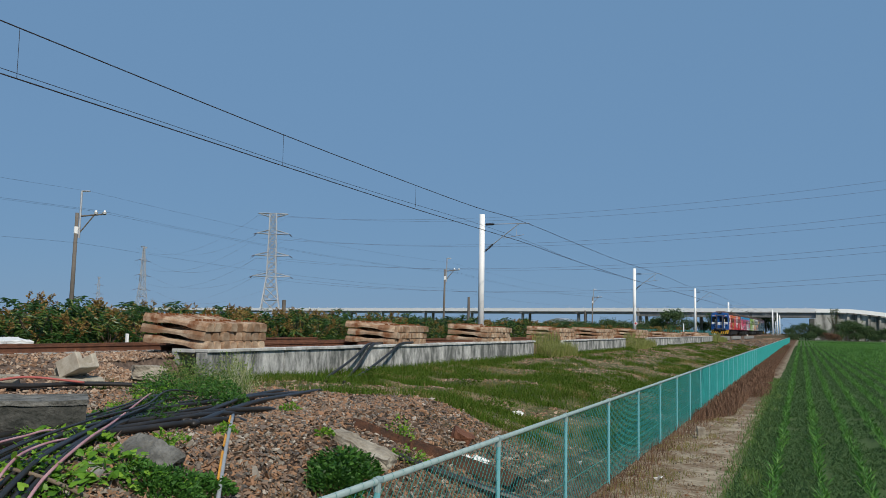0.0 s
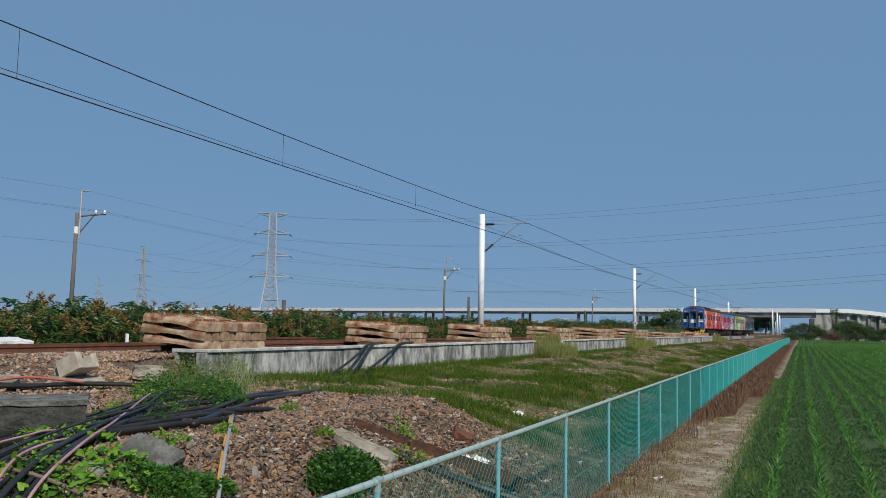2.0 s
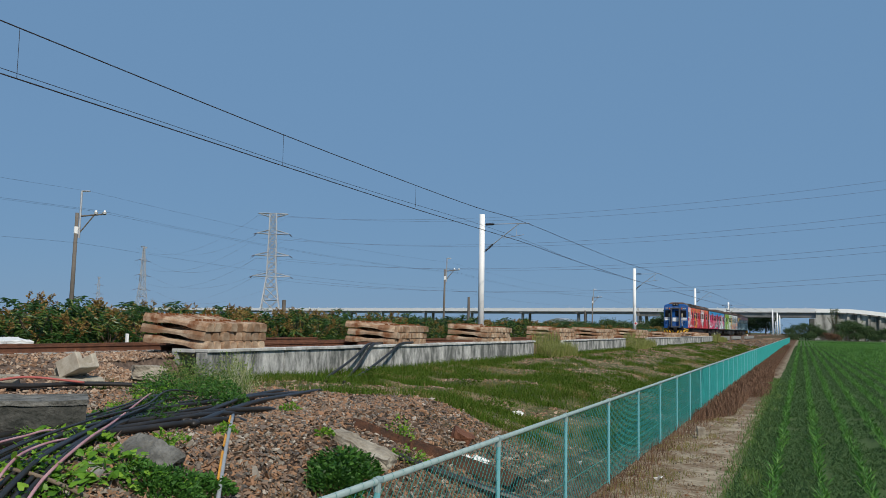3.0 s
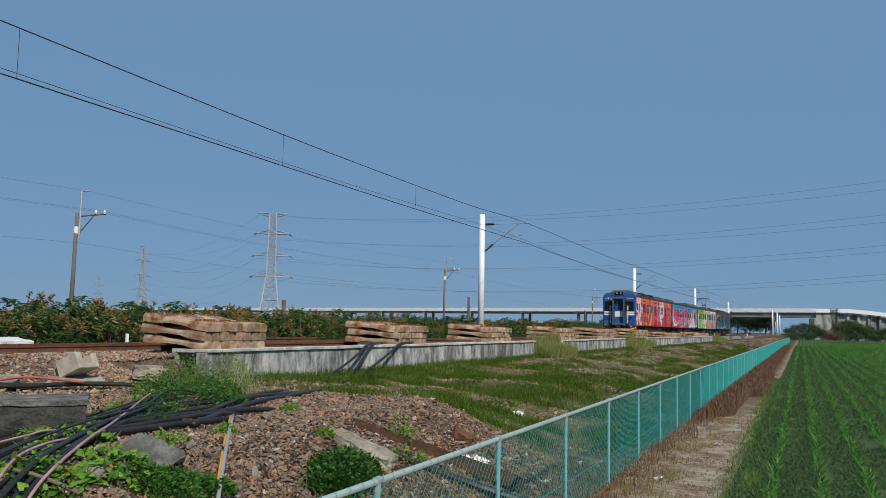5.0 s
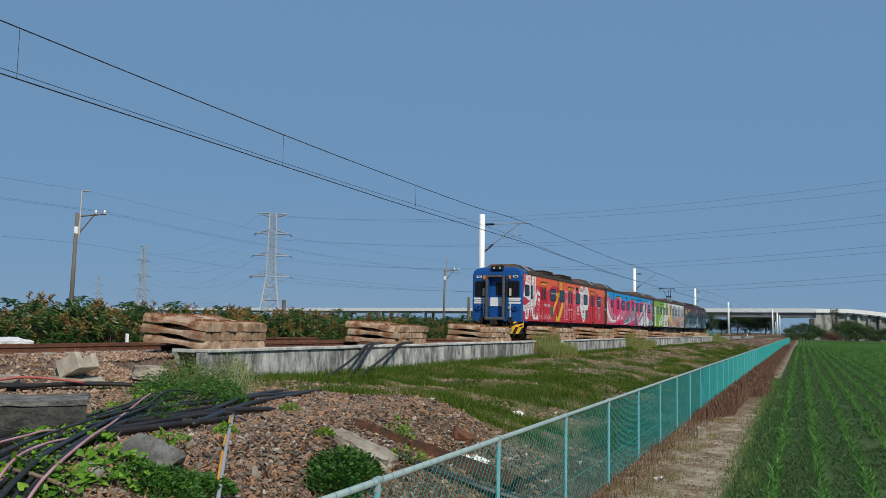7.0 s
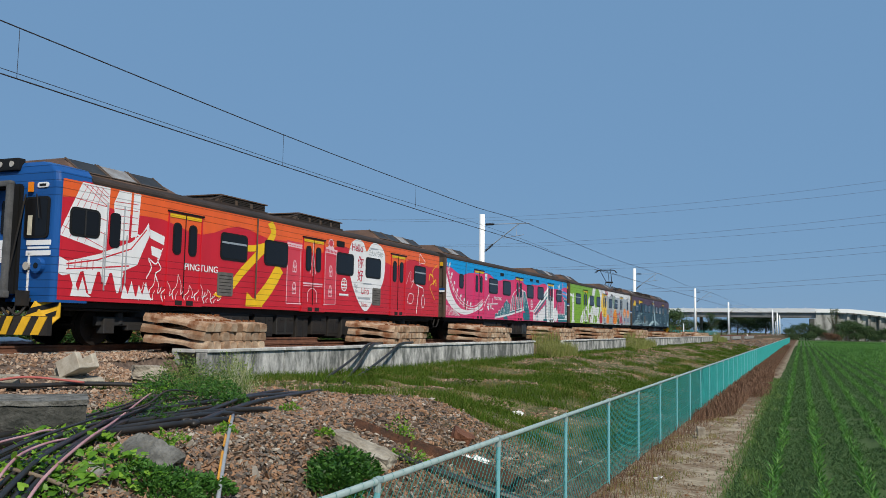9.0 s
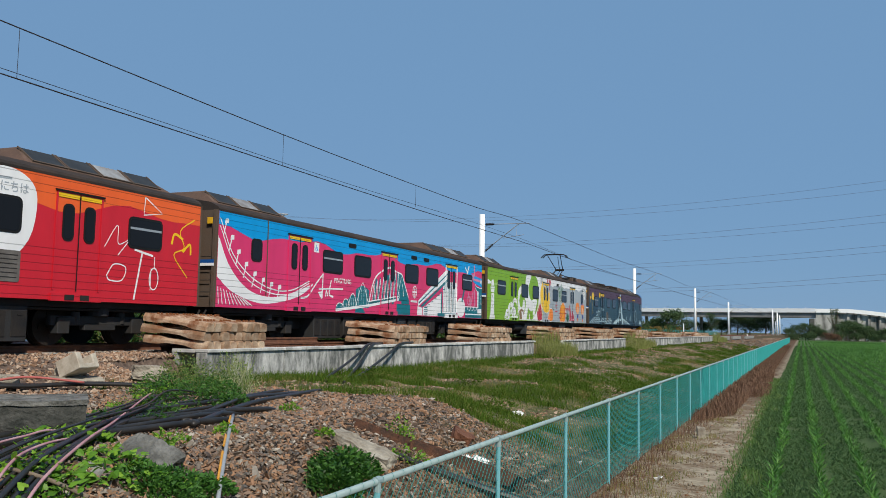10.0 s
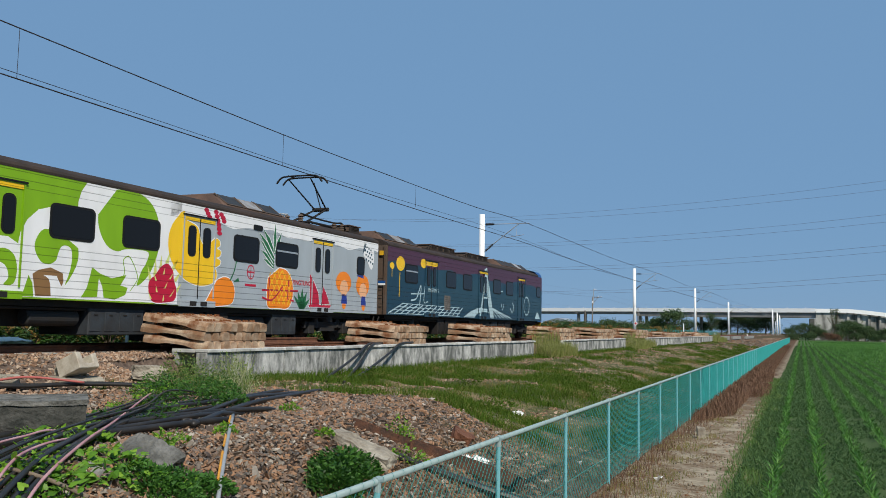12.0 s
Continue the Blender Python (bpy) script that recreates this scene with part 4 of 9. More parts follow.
def build_near_plants():
    leafy("green_bush", "dense low dark green bush in the rubble", "bush", ((-4.28, 7.75, 0.34, 0.36), (-4.2, 7.45, 0.26, 0.28), (-4.35, 8.1, 0.28, 0.28)), 0.06, DEEP_GREEN, 900, 31, 0.55)
    leafy("wall_weed", "leafy flowering weed growing against the wall end", "bush", ((-10.5, 12.7, 0.34, 0.66), (-10.05, 12.35, 0.36, 0.62), (-9.55, 12.1, 0.34, 0.55), (-9.2, 12.5, 0.32, 0.62), (-8.75, 12.15, 0.32, 0.55), (-9.1, 11.6, 0.34, 0.42), (-8.5, 11.5, 0.32, 0.42)), 0.055, SPRIG, 400, 32, 0.42, 0.6)
    leafy("wall_weed", "dark leafy weed among the cables", "bush", ((-10.2, 11.9, 0.36, 0.34), (-9.5, 11.3, 0.36, 0.28), (-8.7, 11.0, 0.34, 0.34), (-8.1, 10.7, 0.30, 0.36), (-7.65, 10.3, 0.28, 0.34), (-7.3, 10.0, 0.22, 0.22)), 0.055, SHRUB, 420, 37, 0.45, 0.6)
    sprays = []
    r = random.Random(43)
    for x, y in ((-8.9, 12.3), (-8.6, 12.0), (-8.3, 11.9), (-8.45, 11.6), (-8.15, 11.4), (-8.7, 11.7), (-8.0, 11.1), (-9.3, 12.4), (-9.8, 12.5)):
        sprays.append((x + r.uniform(-0.1, 0.1), y + r.uniform(-0.1, 0.1), 0.26, r.uniform(0.55, 0.85)))
    leafy("flowering_weed", "airy weed with tiny pale flower heads", "weeds", sprays, 0.032, PALE_FLOWER, 120, 44, 0.5, 0.5)
    spots = []
    r = random.Random(41)
    for x, y in ((-6.9, 5.6), (-6.6, 5.3), (-6.3, 5.0), (-6.0, 4.7), (-5.7, 4.5), (-5.4, 4.4), (-5.2, 4.7), (-5.0, 4.9), (-5.3, 5.1), (-5.6, 5.0), (-5.9, 5.4), (-6.2, 5.8), (-5.1, 5.3), (-5.4, 5.6), (-6.7, 6.2), (-6.4, 6.5), (-6.9, 7.0), (-4.9, 4.5), (-4.9, 5.5), (-5.6, 6.5), (-6.1, 6.2), (-6.35, 6.0), (-6.5, 6.25), (-6.3, 6.35), (-5.75, 5.75), (-5.5, 5.3), (-5.3, 4.9), (-6.95, 6.35), (-6.75, 6.55), (-6.66, 6.09), (-6.38, 6.36), (-6.5, 6.9), (-6.7, 7.1), (-7.0, 7.35), (-5.4, 4.8), (-5.2, 5.0), (-5.1, 5.6), (-4.9, 5.8)):
        spots.append((x + r.uniform(-0.1, 0.1), y + r.uniform(-0.1, 0.1), 0.22, r.uniform(0.05, 0.20)))
    leafy("creeping_vine", "bright green creeping vine over cables and rubble", "vine", spots, 0.072, VINE, 32, 33, 0.95, 0.0, stems=True, lobed=True)
    leafy("low_shrub", "low green shrubs in front of the rubble", "bush", ((-4.72, 5.85, 0.26, 0.16), (-4.86, 5.6, 0.26, 0.16), (-4.6, 6.1, 0.18, 0.14), (-4.62, 5.6, 0.25, 0.12)), 0.05, SHRUB, 480, 34, 0.6)
    leafy("rubble_weed", "small green weeds sprouting from the rubble", "weeds", ((-5.6, 7.6, 0.12, 0.12), (-5.0, 8.6, 0.10, 0.10), (-6.3, 9.9, 0.15, 0.12), (-4.6, 9.75, 0.18, 0.32), (-4.25, 9.3, 0.2, 0.2), (-5.6, 6.7, 0.2, 0.16), (-8.2, 9.0, 0.3, 0.18), (-8.9, 10.3, 0.35, 0.2), (-7.5, 9.0, 0.25, 0.12), (-9.3, 11.0, 0.4, 0.16), (-9.9, 11.4, 0.4, 0.2)), 0.055, VINE, 90, 35, 0.55)
    leafy("cable_weed", "thin green weeds growing up between the cables", "weeds", ((-8.9, 10.3, 0.34, 0.24), (-8.35, 9.7, 0.32, 0.20), (-7.8, 9.1, 0.30, 0.18), (-7.35, 8.6, 0.28, 0.16), (-8.0, 10.0, 0.34, 0.22), (-7.4, 9.5, 0.28, 0.18), (-9.6, 11.0, 0.36, 0.24), (-6.9, 8.0, 0.26, 0.14), (-7.2, 7.6, 0.30, 0.16), (-7.0, 7.0, 0.26, 0.14)), 0.05, DEEP_GREEN, 150, 47, 0.5)
    leafy("slope_plant", "leafy weeds dotted on the bank", "weeds", ((-6.0, 17.5, 0.4, 0.25), (-4.6, 19.5, 0.35, 0.22), (-8.4, 22.0, 0.4, 0.3), (-7.0, 27.0, 0.5, 0.3), (-9.6, 19.0, 0.4, 0.3), (-5.2, 26.0, 0.5, 0.3), (-10.2, 30.0, 0.5, 0.35)), 0.10, GRASS, 200, 36, 0.28)


build_near_plants()
# ---- things lying about on the heap and along the line ----
ROUGH_CONC = material("rough_dark_concrete", (0.088, 0.086, 0.076), 0.95, vary=0.5, scale=7, fine=24, second=(0.035, 0.037, 0.032), bump=0.9, bump_size=0.03)
LID_CONC = material("weathered_lid_concrete", (0.21, 0.205, 0.185), 0.95, vary=0.4, scale=6, fine=30, second=(0.09, 0.088, 0.078), bump=1.0, bump_size=0.03)
TROUGH_CONC = material("trough_concrete", (0.56, 0.51, 0.42), 0.9, vary=0.16, scale=5, fine=40, second=(0.36, 0.31, 0.24), bump=0.4)
OLD_RUST = material("dark_flaking_rust", (0.13, 0.055, 0.03), 0.9, vary=0.4, scale=9, fine=50, second=(0.06, 0.035, 0.025), bump=0.6, bump_size=0.02)
PALE_CONC = material("pale_concrete", (0.44, 0.40, 0.32), 0.9, vary=0.28, scale=4, fine=30, second=(0.20, 0.17, 0.13), bump=0.8, bump_size=0.02)
CABLE = material("black_cable_sheath", (0.013, 0.013, 0.014), 0.42, vary=0.35, scale=4, fine=30, second=(0.03, 0.026, 0.022), bump=0.1, spec=0.45)
PINK_PIPE = material("faded_pink_conduit", (0.55, 0.34, 0.35), 0.55, vary=0.15, scale=4, fine=40, second=(0.42, 0.20, 0.21))
RED_PIPE = material("faded_red_conduit", (0.48, 0.13, 0.11), 0.5, vary=0.15, scale=4, fine=40)
WOOD = material("weathered_wood", (0.22, 0.17, 0.12), 0.9, vary=0.3, scale=5, fine=60)
PVC = material("grey_plastic_pipe", (0.33, 0.35, 0.36), 0.5, vary=0.12, scale=4, fine=40)
PLASTIC = material("white_plastic", (0.75, 0.75, 0.72), 0.5, vary=0.08)
OLD_POLE = material("old_concrete_pole", (0.17, 0.15, 0.128), 0.9, vary=0.2, scale=2, fine=30)
PORCELAIN = material("white_porcelain", (0.8, 0.8, 0.78), 0.25, vary=0.05)
LATTICE = material("pylon_steel", (0.50, 0.51, 0.52), 0.5, 0.4, vary=0.08)
FAR_LEAF = island_mix("far_tree_leaf", ((0.03, 0.062, 0.02), (0.05, 0.095, 0.03), (0.08, 0.125, 0.042)), 0.6, 0.3, 0.2, 0.15)


def rock(name, label, m, dims, mat, seed, cut=0.18):
    """A broken slab: a box, roughened and chipped."""
    r = random.Random(seed)
    bm = bmesh.new()
    box(bm, 0, 0, 0, *dims)
    bmesh.ops.subdivide_edges(bm, edges=bm.edges, cuts=9, use_grid_fill=True)
    for v in bm.verts:
        at = v.co + Vector((seed, 0, 0))
        n = noise.noise_vector(at * 4.0)
        v.co += Vector((n.x * dims[0], n.y * dims[1], n.z * dims[2])) * cut + noise.noise_vector(at * 9.0) * min(dims) * cut * 1.1 + noise.noise_vector(at * 24.0) * min(dims) * 0.08
    return solid(name, bm, mat, label, "rubble", m=m)


def facing(centre, along, back):
    """A pose at the centre with x along one direction and y towards another."""
    u = Vector(along).normalized()
    w = u.cross(Vector(back)).normalized()
    v = w.cross(u)
    m = Matrix((u, v, w)).transposed().to_4x4()
    m.translation = centre
    return m


def laid(points, lift=0.03):
    return [(x, y, ground_z(x, y) + lift + h) for x, y, h in points]


def build_heap():
    d, q = Vector((-0.69, -0.72, 0)), Vector((-0.72, 0.69, 0))
    # big concrete box with a lid
    c = Vector((-6.55, 6.6, 0)) + d * 0.9 + q * 0.42
    turn = math.degrees(math.atan2(0.72, 0.69))
    bm = bmesh.new()
    box(bm, 0, 0, 1.12, 1.8, 0.82, 0.56)
    bmesh.ops.subdivide_edges(bm, edges=bm.edges, cuts=14, use_grid_fill=True)
    for v in bm.verts:
        v.co += noise.noise_vector(v.co * 3.0) * 0.014 + noise.noise_vector(v.co * 14.0) * 0.012
    b = thing("concrete_chamber", "dark weathered concrete cable chamber with flat lid", "concrete box", m=pose(c.x, c.y, 0, 0, 0, turn))
    part("chamber", bm, ROUGH_CONC, b)
    bm = bmesh.new()
    box(bm, 0, 0, 1.425, 1.83, 0.85, 0.05)
    bmesh.ops.subdivide_edges(bm, edges=bm.edges, cuts=14, use_grid_fill=True)
    for v in bm.verts:
        v.co += noise.noise_vector(v.co * 4.0) * 0.014 + noise.noise_vector(v.co * 17.0) * 0.010
    part("lid", bm, LID_CONC, b, "grey concrete lid")
    # open concrete channel, its mouth propped up
    bm = bmesh.new()
    prism(bm, [(-0.235, 0.0), (0.235, 0.0), (0.235, 0.27), (0.12, 0.25), (0.11, 0.09), (-0.10, 0.09), (-0.12, 0.30), (-0.235, 0.30)], 0.0, 0.48, "y")
    box(bm, 0, 0.42, 0.18, 0.24, 0.12, 0.2)
    bevel(bm, 0.012)
    ahead, side_way, up = Vector((-0.71, 0.70, 0)), Vector((0.70, 0.71, 0)), Vector((0, 0, 1))
    back = (ahead * 0.30 - side_way * 0.32 - up * 0.20).normalized()
    wide = side_way * 0.32 + ahead * 0.34
    wide = (wide - back * wide.dot(back)).normalized()
    high = wide.cross(back)
    m = Matrix((wide, back, high)).transposed().to_4x4()
    m.translation = (-11.31, 11.43, 1.43)
    solid("cable_trough", bm, TROUGH_CONC, "pale hollow concrete trough tipped up on the ballast", "trough", m=m)
    rock("concrete_slab", "pale broken concrete footing under the trough", pose(-11.62, 11.35, 1.15, 4, 3, 48), (0.95, 0.5, 0.20), PALE_CONC, 3, 0.06)
    rock("concrete_slab", "pale concrete lump behind the tipped trough", pose(-11.95, 11.45, 1.30, 8, 12, 40), (0.26, 0.24, 0.42), PALE_CONC, 14, 0.10)
    rock("concrete_slab", "low pale concrete lump on the ballast", pose(-11.2, 12.75, 1.28, 0, 5, 50), (0.55, 0.3, 0.26), PALE_CONC, 4, 0.10)
    rock("concrete_slab", "flat broken concrete piece in ballast", pose(-11.75, 9.9, 1.28, 3, 0, 45), (0.7, 0.3, 0.14), PALE_CONC, 5, 0.10)
    rock("concrete_block", "low concrete block beside the track bed", pose(-13.2, 10.4, 1.42, 0, 2, 60), (0.9, 0.25, 0.2), CONCRETE, 6, 0.05)
    rock("broken_slab", "grey broken concrete slab among the vines", facing((-5.24, 6.0, 1.05), (0.93, -0.16, -0.33), (-0.05, 0.75, 0.55)), (0.56, 0.36, 0.10), LID_CONC, 7, 0.16)
    rock("broken_slab", "small grey concrete fragment", pose(-5.2, 5.45, 1.0, 10, 20, 80), (0.22, 0.16, 0.10), CONCRETE, 8, 0.14)
    rock("broken_slab", "tilted concrete slab crusted with gravel", facing((-4.64, 8.80, 0.79), (0.92, 0.04, -0.38), (0.0, 1.0, 0.1)), (0.78, 0.30, 0.25), PALE_CONC, 9, 0.10)
    rock("broken_slab", "reddish broken block near the fence", pose(-4.35, 11.2, 0.72, 10, 30, 20), (0.30, 0.22, 0.18), RUSTY, 10, 0.14)
    # rusty channel lying down the slope
    bm = bmesh.new()
    prism(bm, [(-0.13, 0), (0.13, 0), (0.13, 0.16), (0.115, 0.16), (0.115, 0.02), (-0.115, 0.02), (-0.115, 0.16), (-0.13, 0.16)], -1.15, 1.15, "y")
    a, e = Vector((-5.02, 9.50, ground_z(-5.02, 9.50) - 0.08)), Vector((-3.45, 10.62, ground_z(-3.45, 10.62) + 0.06))
    m = Matrix.Translation((a + e) / 2) @ (e - a).to_track_quat("Y", "Z").to_matrix().to_4x4()
    solid("scrap_channel", bm, OLD_RUST, "rusty length of scrap steel channel on the heap", "scrap steel", m=m)
    bm = bmesh.new()
    tube(bm, spline([(-4.4, 9.2, ground_z(-4.4, 9.2) + 0.04), (-3.7, 9.8, ground_z(-3.7, 9.8) + 0.06), (-3.0, 10.2, 0.12)], 6), 0.05, 8)
    solid("dark_pipe", bm, CABLE, "dark pipe lying under the fence", "pipe")
    # grey pipe with an orange stripe
    a, e = Vector((-4.2, 5.6, ground_z(-4.2, 5.6) + 0.16)), Vector((-6.11, 8.40, ground_z(-6.11, 8.40) + 0.12))
    bm = bmesh.new()
    tube(bm, [a.lerp(e, i / 8) + Vector((0, 0, 0.10 * math.sin(math.pi * i / 8))) for i in range(9)], 0.019, 10)
    p = thing("plastic_pipe", "grey plastic pipe with orange stripe lying on the stones", "pipe")
    part("pipe", bm, PVC, p, smooth_shade=True)
    for k0, k1 in ((0.2, 0.42), (0.48, 0.6), (0.8, 0.95)):
        bm = bmesh.new()
        o = Vector((-0.02, -0.012, 0.012))
        tube(bm, [a.lerp(e, mix(k0, k1, i / 4)) + o + Vector((0, 0, 0.10 * math.sin(math.pi * mix(k0, k1, i / 4)))) for i in range(5)], 0.012, 6)
        part("stripe", bm, HAZARD_O, p)
    # cables
    r = random.Random(77)

    def cable(points, rad, mat, name="cable", label="thick black cable trailing over the heap"):
        bm = bmesh.new()
        tube(bm, spline(laid(points, rad), 9), rad, 7)
        solid(name, bm, mat, label, "cable", "cables on the heap", smooth_shade=True)
    for k in range(8):
        o = -0.55 + 0.16 * k + r.uniform(-0.13, 0.13)
        h = 0.01 + 0.05 * r.random() * (k % 4)
        end = r.choice(((-10.3, 12.2), (-9.4, 11.9), (-8.6, 11.6), (-10.8, 12.9), (-8.0, 11.0)))
        cable([(-5.2 + o * 0.3, 3.9 - o * 0.4, h), (-6.0 + o * 0.5, 5.3 - o * 0.45, h), (-6.75 + o * 0.6, 6.7 - o * 0.3, h + 0.06), (-7.5 + o * 0.5, 8.2 - o * 0.1, h + r.uniform(0, 0.08)), (-8.6 + o * 0.3, 10.1, h + r.uniform(0, 0.05)), (end[0] + r.uniform(-.3, .3), end[1], 0.02)], r.choice((0.013, 0.017, 0.022)), CABLE)
    for k, (ex, ey) in enumerate(((-6.12, 8.5), (-6.6, 9.2), (-6.5, 9.7), (-7.5, 10.9), (-7.8, 12.6), (-8.3, 11.6))):
        o = 0.30 * k + r.uniform(-0.06, 0.06)
        rad = (0.036, 0.030, 0.034, 0.024, 0.030, 0.022)[k]
        cable([(-6.2 - 0.5 * o, 4.9 + 0.2 * o, 0.03), (-6.42 - 0.8 * o, 5.9 + 0.5 * o, 0.05), (-6.32 - 0.85 * o, 6.8 + 0.8 * o, 0.05), (mix(-6.28 - 0.8 * o, ex, 0.45), mix(7.2 + 0.8 * o, ey, 0.5), 0.05), (ex, ey, 0.02), (mix(ex, -7.6, -0.02) - 0.06, ey + 0.30, -0.10)], rad, CABLE)
    for k in range(5):
        o, q = -0.28 + 0.13 * k, r.uniform(0.0, 0.08)
        cable([(-4.75 + o * 0.7, 3.9 - o * 0.4, q), (-5.3 + o * 0.7, 4.85 - o * 0.4, q + 0.03), (-5.75 + o * 0.7, 5.6 - o * 0.4, q + 0.04), (-6.4 + o * 0.5, 6.6 - o * 0.2, q + 0.05), (-7.0 + o * 0.4, 7.6, q + 0.03), (-7.9 + o, 9.2 + o * 0.5, 0.02)], r.choice((0.014, 0.018, 0.023)), CABLE)
    for k in range(3):
        cable([(-12.2, 8.2 + 0.1 * k, 0.03), (-11.4, 9.7 + 0.12 * k, 0.05), (-11.0, 10.9 + 0.1 * k, 0.09), (-10.4, 11.9, 0.05), (-9.8, 12.6, 0.03)], 0.034, CABLE)
    cable([(-6.15, 7.73, 0.05), (-6.61, 8.89, 0.05), (-6.93, 9.74, 0.04), (-7.09, 10.47, 0.04), (-7.49, 11.88, 0.04), (-7.92, 13.37, 0.02), (-8.12, 13.9, -0.08)], 0.034, CABLE)
    cable([(-6.7, 8.3, 0.03), (-7.02, 9.3, 0.05), (-7.5, 10.4, 0.05), (-7.83, 11.37, 0.04), (-8.25, 12.71, 0.02), (-8.45, 13.3, -0.08)], 0.030, CABLE)
    cable([(-6.5, 8.0, 0.03), (-6.9, 9.2, 0.09), (-7.3, 10.3, 0.08), (-7.72, 11.6, 0.03), (-7.95, 12.3, -0.08)], 0.026, CABLE)
    cable([(-4.7, 4.2, 0.15), (-5.05, 4.74, 0.14), (-5.6, 5.66, 0.14), (-6.6, 7.05, 0.14), (-8.55, 9.75, 0.13), (-9.3, 10.7, 0.05)], 0.013, PINK_PIPE, "conduit", "faded pink conduit across the cables")
    cable([(-5.0, 4.2, 0.10), (-5.35, 4.7, 0.14), (-5.6, 5.1, 0.14), (-5.8, 5.55, 0.14), (-6.1, 6.1, 0.08), (-6.4, 6.6, 0.0)], 0.012, PINK_PIPE, "conduit", "faded pink conduit among the cables")
    cable([(-5.8, 4.5, 0.12), (-6.1, 5.25, 0.13), (-6.25, 5.63, 0.13), (-6.4, 6.0, 0.13), (-6.6, 6.5, 0.06), (-6.8, 7.0, 0.0)], 0.012, PINK_PIPE, "conduit", "faded pink conduit beside the chamber")
    cable([(-12.4, 8.0, 0.08), (-11.6, 9.3, 0.10), (-11.3, 10.1, 0.20), (-10.9, 10.9, 0.14)], 0.02, RED_PIPE, "conduit", "faded red conduit behind the chamber")
    cable([(-5.45, 4.75, 0.06), (-5.2, 4.76, 0.09), (-5.0, 4.79, 0.10), (-4.75, 4.85, 0.10)], 0.017, WOOD, "stick", "weathered wooden stick in the vines")
    # black conduits hung over the wall
    for pts in (((-12.1, 23.6, 1.70), (-11.7, 22.7, 1.71), (-11.47, 21.95, 1.67), (-11.36, 21.38, 1.50), (-11.12, 20.1, 1.20), (-10.76, 18.45, 0.9), (-9.7, 16.8, 0.9), (-9.04, 15.5, 0.9)),
                ((-12.0, 24.0, 1.70), (-11.7, 23.1, 1.71), (-11.46, 22.25, 1.67), (-11.36, 21.72, 1.46), (-11.16, 20.87, 1.13), (-10.9, 19.9, 0.9), (-10.4, 19.0, 0.85)),
                ((-11.8, 26.2, 1.71), (-11.55, 25.0, 1.715), (-11.45, 24.1, 1.68), (-11.33, 23.3, 1.48), (-11.06, 21.7, 1.15), (-10.66, 19.9, 0.9), (-10.2, 18.5, 0.9), (-9.3, 16.8, 0.9), (-8.51, 15.35, 0.9))):
        bm = bmesh.new()
        tube(bm, spline([(x, y, max(z, ground_z(x, y) + 0.04) if x > -11.5 else z) for x, y, z in pts], 6), 0.035, 8)
        solid("conduit", bm, CABLE, "black conduit hung over the kerb wall", "cable", "conduits over the wall", smooth_shade=True)
    # stone on the path, litter
    bm = bmesh.new()
    box(bm, 0, 0, 0.10, 0.17, 0.15, 0.28)
    bmesh.ops.subdivide_edges(bm, edges=bm.edges, cuts=2, use_grid_fill=True)
    for v in bm.verts:
        v.co += noise.noise_vector(v.co * 9) * 0.015
    bevel(bm, 0.02)
    solid("marker_stone", bm, PALE_CONC, "small weathered boundary stone on the path", "marker stone", m=pose(-1.98, 19.0, 0, 2, -3, 12))
    for k, (x, y) in enumerate(((-5.6, 17.7), (-3.95, 10.9), (-4.05, 10.6), (-3.3, 13.6), (-2.0, 13.2))):
        bm = bmesh.new()
        box(bm, 0, 0, 0, 0.22 if k < 3 else 0.08, 0.10, 0.03)
        bmesh.ops.subdivide_edges(bm, edges=bm.edges, cuts=3, use_grid_fill=True)
        for v in bm.verts:
            v.co += noise.noise_vector(v.co * 14 + Vector((k, 0, 0))) * 0.05
        solid("plastic_litter", bm, PLASTIC, "crumpled white plastic litter in the grass", "litter", m=pose(x, y, ground_z(x, y) + 0.06, 20, 10, 40 * k))
    # white sheet and small post beyond the rails
    rock("plastic_sheet", "folded white sheet beyond the rails", beside(-17.9, 15.0, 1.62, 0, 6, -8), (0.8, 1.5, 0.26), PLASTIC, 12, 0.05)
    y = 19.0
    bm = bmesh.new()
    box(bm, 0, 0, 0.22, 0.10, 0.05, 0.60)
    bevel(bm, 0.015)
    solid("distance_post", bm, WHITE_POLE, "small white lineside marker post", "marker post", m=beside(-17.55, y, 1.36))


HAZARD_O = material("orange_stripe", (0.7, 0.32, 0.04), 0.6, vary=0.15)
build_heap()


